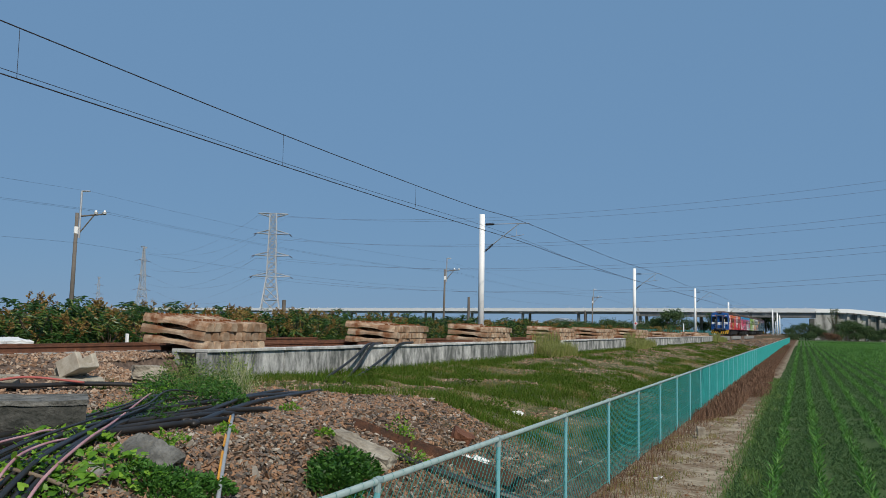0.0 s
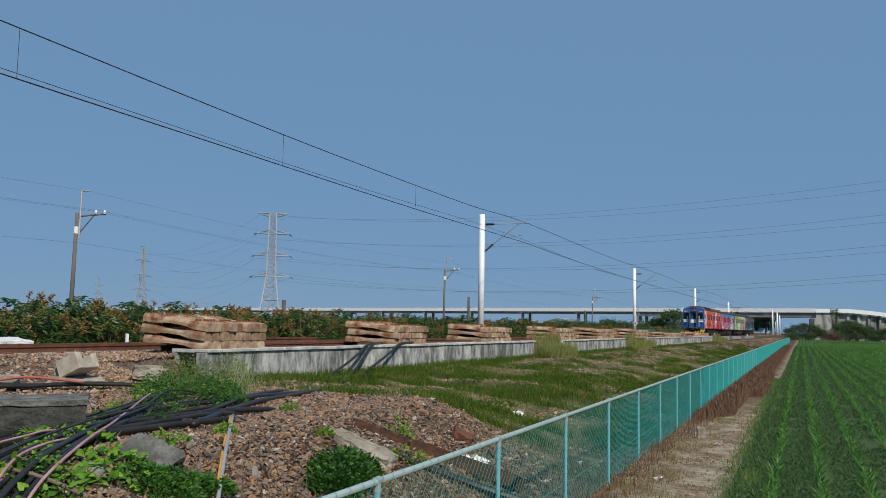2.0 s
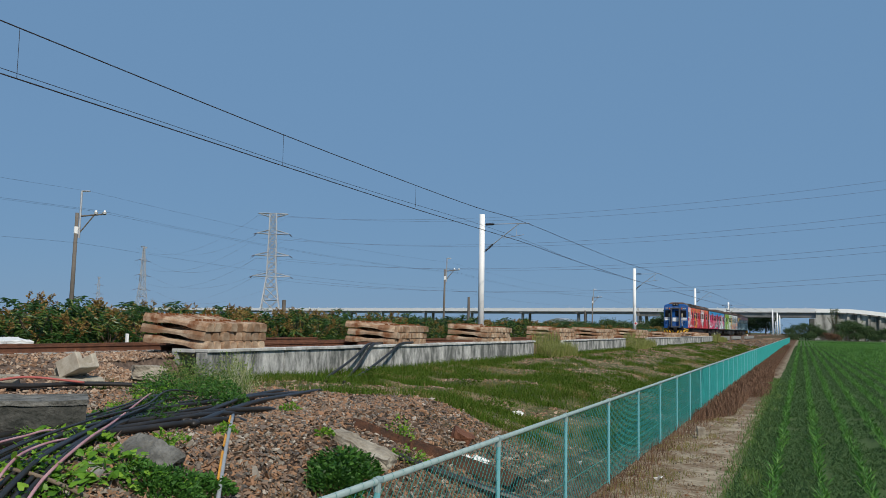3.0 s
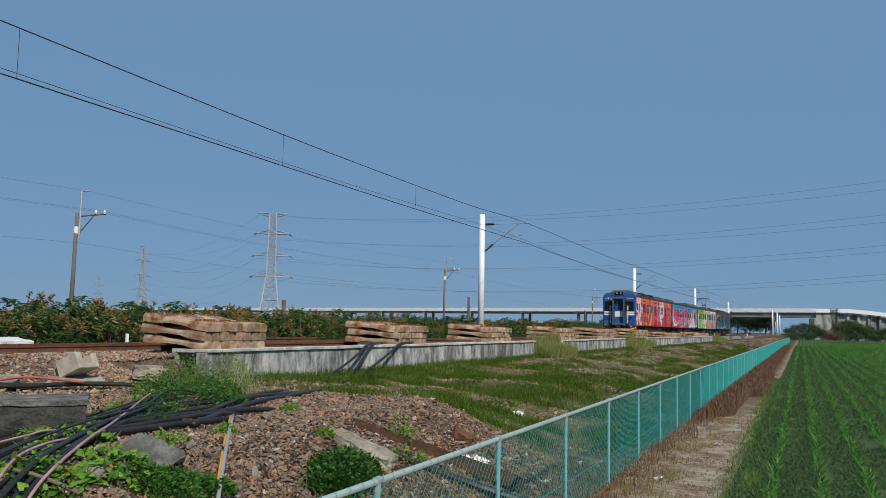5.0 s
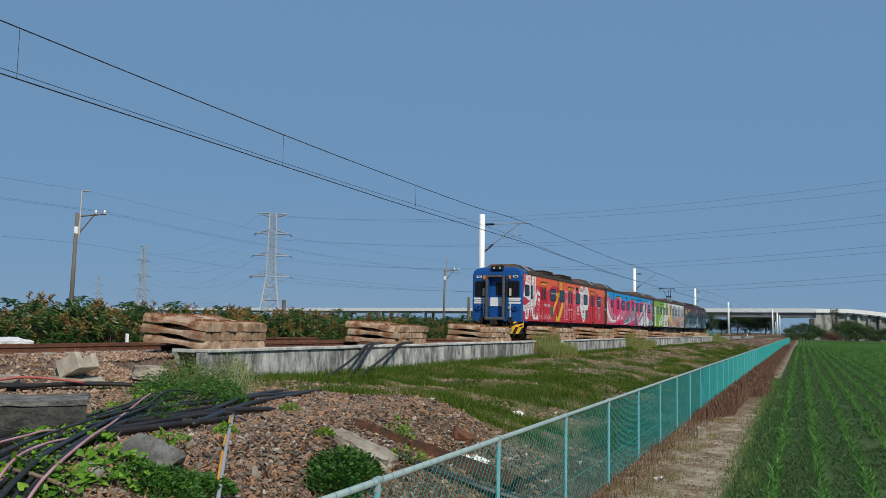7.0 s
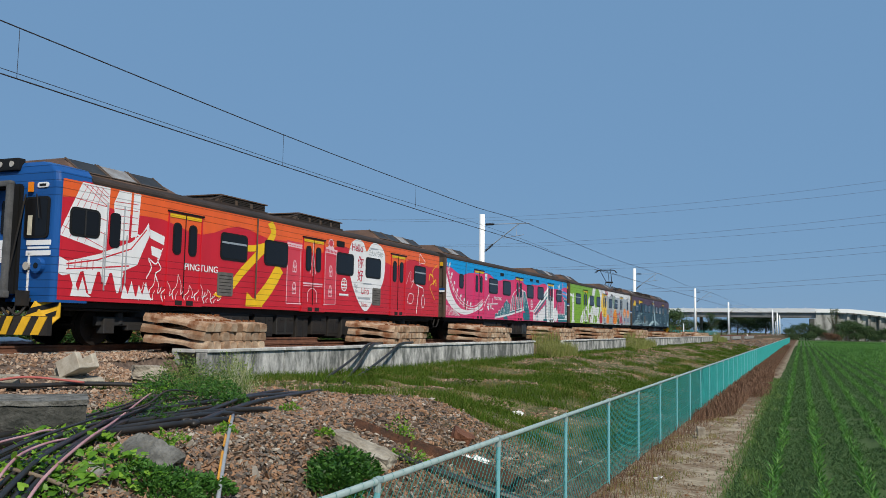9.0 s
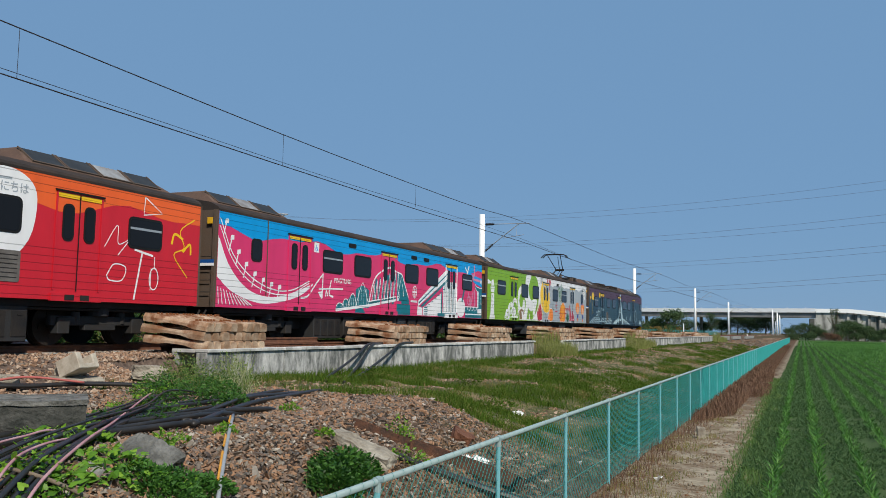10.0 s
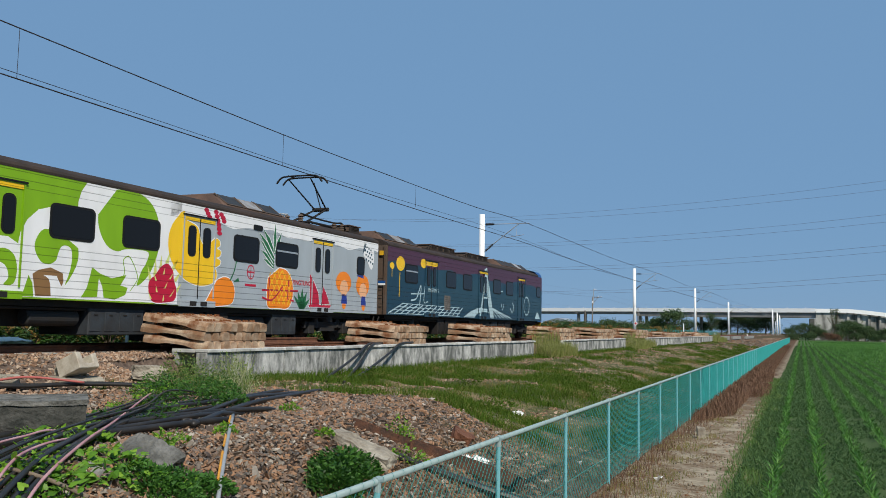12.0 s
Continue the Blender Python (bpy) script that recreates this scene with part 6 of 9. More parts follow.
def film(name, shapes, mat, car, level, label=""):
    """Flat shapes of printed film on the side of a car that faces the field."""
    bm = bmesh.new()
    x = HALF + 0.0015 + 0.0022 * level
    def fit(pts):
        return [(min(LONG, max(-0.03, u)), min(EAVE - 0.022, max(SILL + 0.004, v))) for u, v in pts]

    for k, s in enumerate(shapes):
        x = HALF + 0.0015 + 0.0022 * level + 0.0016 * k / len(shapes)
        if s and s[0] == "strip":
            a = [bm.verts.new((x, u, v)) for u, v in fit(s[1])]
            b = [bm.verts.new((x, u, v)) for u, v in fit(s[2])]
            for i in range(len(a) - 1):
                f = bm.faces.new((a[i], a[i + 1], b[i + 1], b[i]))
                f.normal_update()
                if f.normal.x < 0:
                    f.normal_flip()
        else:
            f = bm.faces.new([bm.verts.new((x, u, v)) for u, v in fit(s)])
            f.normal_update()
            if f.normal.x < 0:
                f.normal_flip()
            bmesh.ops.triangulate(bm, faces=[f])
    return part(name, bm, mat, car, label)


def lettering(text, u, v, size, mat, car, level, label="", wide=1.0):
    cu = bpy.data.curves.new("lettering", "FONT")
    cu.body, cu.size, cu.align_x, cu.extrude, cu.offset = text, size, "LEFT", 0.0008, 0.011 * size
    ob = new("lettering", cu)
    dg = bpy.context.evaluated_depsgraph_get()
    me = bpy.data.meshes.new_from_object(ob.evaluated_get(dg))
    bpy.data.objects.remove(ob)
    me.materials.clear()
    me.materials.append(mat)
    me.transform(Matrix.Translation((HALF + 0.003 + 0.0022 * level, u, v)) @ Matrix(((0, 0, 1, 0), (1, 0, 0, 0), (0, 1, 0, 0), (0, 0, 0, 1))) @ Matrix.Diagonal((wide, 1, 1, 1)))
    return part("lettering", me, None, car, label)


def slab(bm, outline, x0, x1):
    """A plate with the outline (u, v), from x0 to x1 across the car."""
    prism(bm, outline, x0, x1, "x")


def window(car, u0, u1, v0=2.14, v1=2.85, vent=False):
    bm = bmesh.new()
    slab(bm, rounded(u0, u1, v0, v1, 0.13), HALF - 0.02, HALF + 0.014)
    w = part("window", bm, RUBBER, car, "black rubber-framed train window")
    bm = bmesh.new()
    slab(bm, rounded(u0 + 0.05, u1 - 0.05, v0 + 0.05, v1 - 0.05, 0.10), HALF - 0.01, HALF + 0.018)
    part("pane", bm, DARK_GLASS, w)
    if vent:
        bm = bmesh.new()
        box(bm, HALF + 0.018, (u0 + u1) / 2, v1 - 0.26, 0.012, u1 - u0 - 0.10, 0.05)
        part("vent_bar", bm, GALV, w)


def door(car, u0, u1, leaf=None):
    """A double sliding door with its frame, header, leaf windows and footstep."""
    mid = (u0 + u1) / 2
    bm = bmesh.new()
    for u in (u0, u1):
        box(bm, HALF + 0.010, u, 2.12, 0.03, 0.035, 1.98)
    box(bm, HALF + 0.010, mid, 3.10, 0.028, u1 - u0, 0.03)
    d = part("door", bm, leaf or GREY_V, car, "double sliding passenger door")
    bm = bmesh.new()
    box(bm, HALF + 0.02, mid, 3.125, 0.05, u1 - u0 + 0.1, 0.035)
    part("rain_gutter", bm, RUBBER, d)
    bm = bmesh.new()
    box(bm, HALF + 0.012, mid, 2.08, 0.012, 0.022, 1.94)
    part("seam", bm, RUBBER, d)
    for s in (-1, 1):
        bm = bmesh.new()
        box(bm, HALF + 0.011, mid + s * (u1 - u0) / 4, 3.045, 0.012, (u1 - u0) / 2 - 0.05, 0.10)
        part("header_strip", bm, YELLOW, d, "yellow warning strip")
        c = mid + s * (u1 - u0) * 0.235
        bm = bmesh.new()
        slab(bm, rounded(c - 0.15, c + 0.15, 2.12, 2.88, 0.12), HALF - 0.02, HALF + 0.013)
        w = part("leaf_window", bm, RUBBER, d)
        bm = bmesh.new()
        slab(bm, rounded(c - 0.115, c + 0.115, 2.155, 2.845, 0.10), HALF - 0.01, HALF + 0.017)
        part("pane", bm, DARK_GLASS, d)
    bm = bmesh.new()
    box(bm, HALF + 0.015, mid, 0.985, 0.07, u1 - u0 + 0.12, 0.15)
    part("footstep", bm, leaf or GREY_V, d)
    for s in (-1, 1):
        bm = bmesh.new()
        box(bm, HALF + 0.045, mid + s * 0.2, 0.985, 0.025, 0.24, 0.11)
        part("step_hole", bm, UNDER, d)


def roof_unit(car, name, y0, y1, half, z0, z1, slope0, slope1, mat, cut=0.25):
    """A casing on the roof, sloped at its ends and cut off along its upper edges."""
    bm = bmesh.new()
    lower = [(-half, y0), (half, y0), (half, y1), (-half, y1)]
    mids = [(-half, y0 + slope0 * 0.15), (half, y0 + slope0 * 0.15), (half, y1 - slope1 * 0.15), (-half, y1 - slope1 * 0.15)]
    upper = [(-half + cut, y0 + slope0), (half - cut, y0 + slope0), (half - cut, y1 - slope1), (-half + cut, y1 - slope1)]
    levels = []
    for pts, z in ((lower, z0), (mids, mix(z0, z1, 0.2)), (upper, z1)):
        levels.append([bm.verts.new((x, y, z)) for x, y in pts])
    for a, b in zip(levels, levels[1:]):
        for k in range(4):
            bm.faces.new((a[k], a[(k + 1) % 4], b[(k + 1) % 4], b[k]))
    bm.faces.new(levels[-1])
    bm.faces.new(levels[0][::-1])
    bmesh.ops.recalc_face_normals(bm, faces=bm.faces)
    bevel(bm, 0.03)
    u = part(name, bm, mat, car, "sooty brown roof casing")
    # panels on the slanted edge that faces the field
    n = max(3, int((y1 - y0 - slope0 - slope1) / 0.8))
    rise = (z1 - z0) * 0.8
    slant = math.atan2(rise, cut)
    reach = math.hypot(rise, cut)
    for k in range(n):
        bm = bmesh.new()
        y = mix(y0 + slope0 * 0.7, y1 - slope1 * 0.7, (k + 0.5) / n)
        step = (y1 - y0 - 0.7 * (slope0 + slope1)) / n
        m = Matrix.Translation((half - cut * 0.5, y, mix(z0, z1, 0.6))) @ Matrix.Rotation(slant, 4, "Y")
        box(bm, 0, 0, 0, reach * 0.84, step * 0.93, 0.03, m)
        bevel(bm, 0.008)
        grille = part("side_grille", bm, CASING if k == n - 2 else GRILLE, u)
        bm = bmesh.new()
        for e in (-0.46, 0.46):
            box(bm, 0, step * e, 0.012, reach * 0.9, 0.035, 0.03, m)
        box(bm, reach * 0.42, 0, 0.012, 0.04, step * 0.95, 0.03, m)
        part("grille_frame", bm, BROWN_END, grille)
    return u


def bogie(car, y):
    bm = bmesh.new()
    for s in (-1, 1):
        box(bm, s * 1.02, 0, 0.52, 0.14, 2.7, 0.20)
        box(bm, s * 1.02, 0, 0.40, 0.16, 0.9, 0.16)
        for e in (-1.05, 1.05):
            box(bm, s * 1.04, e, 0.42, 0.22, 0.32, 0.34)
            rod(bm, (s * 1.02, e * 0.62, 0.45), (s * 1.02, e * 0.62, 0.72), 0.10, seg=10)
        rod(bm, (s * 0.98, 0, 0.62), (s * 0.98, 0, 0.90), 0.24, seg=14)
    box(bm, 0, 0, 0.55, 2.0, 0.4, 0.22)
    bevel(bm, 0.015)
    b = part("bogie", bm, UNDER_GREY, car)
    b.location = (0, y, 0)
    for e in (-1.05, 1.05):
        bm = bmesh.new()
        rod(bm, (-0.85, 0, 0), (0.85, 0, 0), 0.08, seg=10)
        for s in (-1, 1):
            rod(bm, (s * 0.60, 0, 0), (s * 0.74, 0, 0), 0.43, 0.43, 24)
            rod(bm, (s * 0.52, 0, 0), (s * 0.60, 0, 0), 0.46, 0.45, 24)
            for k in range(4):
                a = math.pi / 2 * k
                box(bm, s * 0.745, 0.25 * math.cos(a), 0.25 * math.sin(a), 0.02, 0.09, 0.09)
        w = part("wheelset", bm, WHEEL, b)
        w.location = (0, e, 0.43)
        wheels.append(w)
    return b


GRILLE = material("dark_roof_grille", (0.038, 0.040, 0.042), 0.6, vary=0.3, scale=3, fine=40)
CASING = material("pale_roof_panel", (0.34, 0.35, 0.355), 0.5, vary=0.25, scale=3, fine=30, second=(0.20, 0.18, 0.165))
wheels = []
SEEDED = random.Random(11)


def under_gear(car, u0, u1):
    """Boxes, tanks and pipes hung under the floor."""
    bm = bmesh.new()
    box(bm, 0, LONG / 2, 0.86, 2.5, LONG - 0.3, 0.13)
    for s in (-1, 1):
        rod(bm, (s * 1.15, 0.4, 0.76), (s * 1.15, LONG - 0.4, 0.76), 0.035, seg=6)
    part("underframe", bm, UNDER, car)
    bm = bmesh.new()
    box(bm, 0, LONG / 2, 0.62, 1.5, 10.6, 0.46)
    for y in (2.75, 16.55):
        box(bm, 0, y, 0.72, 1.1, 3.2, 0.2)
    part("centre_sill", bm, UNDER, car)
    u = u0
    while u < u1 - 0.6:
        w = SEEDED.choice((0.7, 0.95, 1.3, 1.7))
        w = min(w, u1 - u)
        h = SEEDED.choice((0.58, 0.64, 0.70, 0.74))
        kind = SEEDED.random()
        bm = bmesh.new()
        if kind < 0.10:
            rod(bm, (0.98, u, 0.58), (0.98, u + w, 0.58), 0.17, seg=16)
            bevel(bm, 0.03)
            part("air_tank", bm, UNDER_GREY, car, smooth_shade=False)
        else:
            box(bm, 0.55, u + w / 2, 0.8 - h / 2, 1.4, w - 0.06, h)
            bevel(bm, 0.02)
            c = part("equipment_box", bm, BLUE_GREY if kind < 0.22 else UNDER_GREY if kind < 0.6 else UNDER, car)
            bm = bmesh.new()
            k = max(1, round(w / 0.45))
            for i in range(k):
                box(bm, 1.255, u + (i + 0.5) * w / k, 0.8 - h / 2, 0.02, w / k * 0.72, h * 0.72)
            bevel(bm, 0.006)
            part("cover", bm, BLUE_GREY if kind < 0.22 else UNDER, c)
            bm = bmesh.new()
            for i in range(k):
                box(bm, 1.27, u + (i + 0.5) * w / k, 0.8 - h * 0.25, 0.02, 0.10, 0.025)
            part("catch", bm, UNDER, c)
        u += w + SEEDED.uniform(0.04, 0.22)


def car_base(label, base, start=0.0, stop=LONG):
    car = thing("train_car", label, "train car", "cars of the train")
    bm = bmesh.new()
    box(bm, 0, (start + stop) / 2, (SILL + EAVE) / 2, 2 * HALF, stop - start, EAVE - SILL)
    part("body", bm, base, car)
    bm = bmesh.new()
    sec = [(-HALF - 0.008, EAVE - 0.02), (HALF + 0.008, EAVE - 0.02), (HALF + 0.012, EAVE + 0.03), (HALF - 0.03, EAVE + 0.09), (1.15, EAVE + 0.21), (0.7, EAVE + 0.29), (0, EAVE + 0.32), (-0.7, EAVE + 0.29), (-1.15, EAVE + 0.21), (-HALF + 0.03, EAVE + 0.09), (-HALF - 0.012, EAVE + 0.03)]
    prism(bm, sec, start + (0.25 if start else -0.02), stop - (0.25 if stop < LONG else -0.02), "y")
    part("roof", bm, ROOF, car)
    for y in (2.75, 16.55):
        bogie(car, y)
    under_gear(car, 5.0, 14.6)
    return car


def car_end(car, y, side):
    """A plain car end with its corner posts, gangway and hoses. side: -1 towards the front, 1 towards the rear."""
    bm = bmesh.new()
    box(bm, 0, y + side * 0.012, (SILL + EAVE) / 2, 2 * HALF - 0.01, 0.03, EAVE - SILL)
    for x in (-1.36, -0.75, 0.75, 1.36):
        box(bm, x, y + side * 0.05, (SILL + EAVE) / 2, 0.09, 0.08, EAVE - SILL)
    e = part("end_wall", bm, BROWN_END, car, "dusty brown car end")
    bm = bmesh.new()
    for k in range(4):
        w = 0.58 if k % 2 else 0.50
        box(bm, 0, y + side * (0.06 + 0.08 * k), 2.05, 2 * w, 0.06, 2.1 + (0.08 if k % 2 else 0))
    part("gangway", bm, GANGWAY, e)
    for x, sag in ((0.9, 0.35), (1.1, 0.28), (-0.9, 0.3)):
        bm = bmesh.new()
        tube(bm, spline([(x, y - side * 0.05, 0.85), (x, y + side * 0.18, 0.85 - sag), (x, y + side * 0.34, 0.80 - sag)], 5), 0.028)
        part("hose", bm, UNDER, e)
    for v in (1.3, 1.6, 1.9, 2.2):
        bm = bmesh.new()
        rod(bm, (1.0, y + side * 0.11, v), (1.3, y + side * 0.11, v), 0.012, seg=5)
        part("rung", bm, UNDER, e)
    for v, tall, mat in ((2.08, 0.09, CAB_BLUE), (2.00, 0.07, WHITE_V)):
        bm = bmesh.new()
        box(bm, 1.06, y + side * 0.096, v, 0.66, 0.012, tall)
        part("end_band", bm, mat, e)
    bm = bmesh.new()
    box(bm, 1.22, y + side * 0.096, 3.12, 0.16, 0.012, 0.16)
    part("end_plate", bm, HAZARD, e)
    bm = bmesh.new()
    box(bm, 0, y + side * 0.25, 0.62, 0.25, 0.55, 0.25)
    part("coupler", bm, UNDER, e)


def cab(car, y, side):
    """A driver's end: blue front with a deep gangway frame, side windows, lamps, plough. side -1: it looks towards -y."""
    rot = Matrix.Translation((0, y, 0)) @ (Matrix.Rotation(math.pi, 4, "Z") if side > 0 else Matrix())
    # local: front looks to -y, face at y = 0
    bm = bmesh.new()
    out = []
    for a in range(0, 5):
        t = radians(90 * a / 4)
        out.append((HALF - 0.13 * (1 - math.cos(t)), 0.09 - 0.13 * math.sin(t)))
    out = [(x - 0.002, yy) for x, yy in out]
    plan = [(HALF - 0.002, 0.85)] + out + [(-x, yy) for x, yy in out[::-1]] + [(-HALF + 0.002, 0.85)]
    n = len(plan)
    rows = []
    for z, k, back in ((0.88, 1.0, 0), (3.30, 1.0, 0), (3.52, 0.965, 0.015), (3.66, 0.86, 0.05), (3.74, 0.66, 0.10)):
        rows.append([bm.verts.new((x * k, yy + back, z)) for x, yy in plan])
    for a, b in zip(rows, rows[1:]):
        for i in range(n - 1):
            bm.faces.new((a[i], a[i + 1], b[i + 1], b[i]))
    bm.faces.new(rows[-1])
    bm.faces.new(rows[0][::-1])
    bmesh.ops.recalc_face_normals(bm, faces=bm.faces)
    holder = part("cab_front", bm, CAB_BLUE, car, "deep blue cab front")
    holder.matrix_basis = rot
    # gangway frame
    bm = bmesh.new()
    for x in (-0.47, 0.47):
        box(bm, x, -0.36, 2.12, 0.11, 0.12, 2.30)
    box(bm, 0, -0.36, 3.24, 1.05, 0.12, 0.12)
    box(bm, 0, -0.37, 1.02, 1.10, 0.16, 0.14)
    bevel(bm, 0.035, 2)
    part("gangway_frame", bm, GANGWAY, holder, "grey rubber gangway frame")
    for k in range(3):
        bm = bmesh.new()
        d = -0.07 - 0.095 * k
        for x in (-0.43, 0.43):
            box(bm, x, d, 2.14, 0.05 if k % 2 else 0.11, 0.08, 2.2)
        box(bm, 0, d, 3.22, 0.9, 0.078, 0.05 if k % 2 else 0.11)
        part("bellows_fold", bm, RUBBER, holder)
    bm = bmesh.new()
    for x in (-0.385, 0.385):
        box(bm, x, -0.20, 2.12, 0.02, 0.30, 2.2)
    box(bm, 0, -0.20, 1.08, 0.78, 0.30, 0.03)
    box(bm, 0, -0.055, 2.12, 0.82, 0.02, 2.2)
    part("gangway_lining", bm, CAB_BLUE, holder)
    for s in (-1, 1):
        bm = bmesh.new()
        rod(bm, (s * 0.60, -0.09, 3.05), (s * 0.50, -0.33, 1.30), 0.018, seg=6)
        part("bellows_strut", bm, UNDER, holder)
    bm = bmesh.new()
    slab2 = rounded(-0.06, 0.30, 2.25, 2.95, 0.07)
    prism(bm, slab2, -0.085, -0.07, "y")
    part("door_window", bm, DARK_GLASS, holder)
    bm = bmesh.new()
    box(bm, 0.0, -0.08, 1.9, 0.72, 0.012, 0.46)
    part("door_panel", bm, WHITE_V, holder, "white panel on the end door")
    for s in (-1, 1):
        bm = bmesh.new()
        prism(bm, rounded(min(s * 0.58, s * 1.24), max(s * 0.58, s * 1.24), 2.16, 3.0, 0.09), -0.075, 0.0, "y")
        part("windscreen", bm, RUBBER, holder)
        bm = bmesh.new()
        prism(bm, rounded(min(s * 0.62, s * 1.20), max(s * 0.62, s * 1.20), 2.20, 2.96, 0.07), -0.081, -0.01, "y")
        part("windscreen_pane", bm, DARK_GLASS, holder)
        bm = bmesh.new()
        box(bm, s * 0.75, -0.083, 2.42, 0.12, 0.004, 0.40)
        part("curtain", bm, CREAM, holder)
        bm = bmesh.new()
        rod(bm, (s * 0.92, -0.11, 3.05), (s * 1.02, -0.11, 2.55), 0.012, seg=5)
        part("wiper", bm, UNDER, holder)
        bm = bmesh.new()
        for z in (2.07, 1.86):
            box(bm, s * 0.98, -0.045, z, 0.66, 0.012, 0.10)
        box(bm, s * 0.98, -0.045, 1.965, 0.58, 0.012, 0.05)
        for k in range(6):
            box(bm, s * 0.74, -0.045, 1.80 - 0.13 * k, 0.05, 0.012, 0.14)
        part("stripe", bm, WHITE_V, holder, "white cab stripes")
        bm = bmesh.new()
        rod(bm, (s * 0.72, -0.03, 1.60), (s * 0.72, -0.10, 1.60), 0.085, seg=14)
        part("headlamp", bm, LAMP_GLASS, holder, "round headlamp")
        bm = bmesh.new()
        rod(bm, (s * 1.03, -0.03, 1.60), (s * 1.03, -0.13, 1.60), 0.17, 0.15, 16)
        part("tail_lamp_housing", bm, CAB_BLUE, holder)
        bm = bmesh.new()
        rod(bm, (s * 1.03, -0.10, 1.60), (s * 1.03, -0.138, 1.60), 0.06, seg=12)
        part("tail_lamp_lens", bm, DARK_GLASS, holder)
        bm = bmesh.new()
        box(bm, s * 0.72, -0.08, 3.2, 0.11, 0.05, 0.2)
        part("marker_lamp", bm, AMBER, holder, "amber marker lamp")
        bm = bmesh.new()
        prism(bm, rounded(s * 1.02 - 0.15, s * 1.02 + 0.15, 3.18, 3.29, 0.05), -0.06, -0.03, "y")
        plate = part("number_panel", bm, WHITE_V, holder)
        bm = bmesh.new()
        box(bm, s * 1.02, -0.063, 3.235, 0.18, 0.006, 0.05)
        part("number_bar", bm, RUBBER, plate)
        # plough half with slanted hazard stripes
        d = Vector((0.82, 0.24, 0)).normalized()
        for k in range(4):
            bm = bmesh.new()
            q = Vector((0.10 + 0.34 * k, -0.372, 0.40)) if k < 2 else Vector((0.62, -0.372, 0.40)) + d * (0.16 + 0.34 * (k - 2))
            e = Vector((1, 0, 0)) if k < 2 else d
            v = [q + e * 0.0 + Vector((0, 0, -0.17)), q + e * 0.17 + Vector((0, 0, -0.17)), q + e * 0.34 + Vector((0, 0, 0.19)), q + e * 0.17 + Vector((0, 0, 0.19))]
            lo = [bm.verts.new((s * a.x, a.y, a.z)) for a in v]
            hi = [bm.verts.new((s * a.x, a.y + 0.014, a.z)) for a in v]
            bm.faces.new(lo)
            bm.faces.new(hi[::-1])
            for m in range(4):
                bm.faces.new((lo[m], lo[(m + 1) % 4], hi[(m + 1) % 4], hi[m]))
            bmesh.ops.recalc_face_normals(bm, faces=bm.faces)
            part("hazard_stripe", bm, HAZARD, holder, "yellow hazard stripe")
        # slanted wing of the guard under the cab corner
        bm = bmesh.new()
        lo, hi = [(1.42, 0.16, 0.90), (0.98, -0.06, 0.90), (0.70, -0.22, 0.26), (1.30, 0.04, 0.40), (1.42, 0.16, 0.58)], []
        lo = [bm.verts.new((s * x, y, z)) for x, y, z in lo]
        hi = [bm.verts.new((v.co.x, v.co.y + 0.03, v.co.z)) for v in lo]
        bm.faces.new(lo)
        bm.faces.new(hi[::-1])
        for m in range(5):
            bm.faces.new((lo[m], lo[(m + 1) % 5], hi[(m + 1) % 5], hi[m]))
        bmesh.ops.recalc_face_normals(bm, faces=bm.faces)
        wing = part("guard_wing", bm, HAZARD, holder, "yellow hazard wing with black stripes")
        for k0, k1 in ((0.10, 0.32), (0.56, 0.80)):
            bm = bmesh.new()
            left = lambda k: Vector((mix(0.98, 0.70, k), mix(-0.06, -0.22, k), mix(0.90, 0.26, k)))
            right = lambda k: Vector((mix(1.42, 1.36, k), mix(0.16, 0.10, k), mix(0.90, 0.49, k)))
            q = [left(k0 + 0.12), left(k1 + 0.12), right(k1 - 0.12), right(k0 - 0.12 if k0 > 0.2 else 0.0)]
            bm.faces.new([bm.verts.new((s * v.x, v.y - 0.012, v.z)) for v in q])
            part("black_stripe", bm, RUBBER, wing)
    bm = bmesh.new()
    prism(bm, [(-1.42, -0.12), (-0.6, -0.36), (0.6, -0.36), (1.42, -0.12), (1.42, 0.0), (-1.42, 0.0)], 0.22, 0.60, "z")
    part("plough", bm, UNDER, holder, "black snow-plough guard")
    bm = bmesh.new()
    box(bm, 0, -0.35, 0.82, 0.30, 0.7, 0.26)
    for x in (-0.9, -0.6, 0.6, 0.85):
        tube(bm, spline([(x, -0.05, 0.95), (x * 0.95, -0.28, 0.62), (x * 0.7, -0.34, 0.75)], 5), 0.03)
    for x in (0.8, -0.8):
        box(bm, x, -0.2, 0.95, 0.16, 0.2, 0.3)
    part("coupler", bm, UNDER, holder)
    bm = bmesh.new()
    box(bm, 0, -0.0, 3.70, 0.66, 0.2, 0.26)
    bevel(bm, 0.04, 2)
    part("headlight_box", bm, RUBBER, holder)
    for s in (-1, 1):
        bm = bmesh.new()
        rod(bm, (s * 0.165, -0.08, 3.70), (s * 0.165, -0.115, 3.70), 0.062, seg=14)
        part("headlight_lens", bm, LAMP_GLASS, holder)


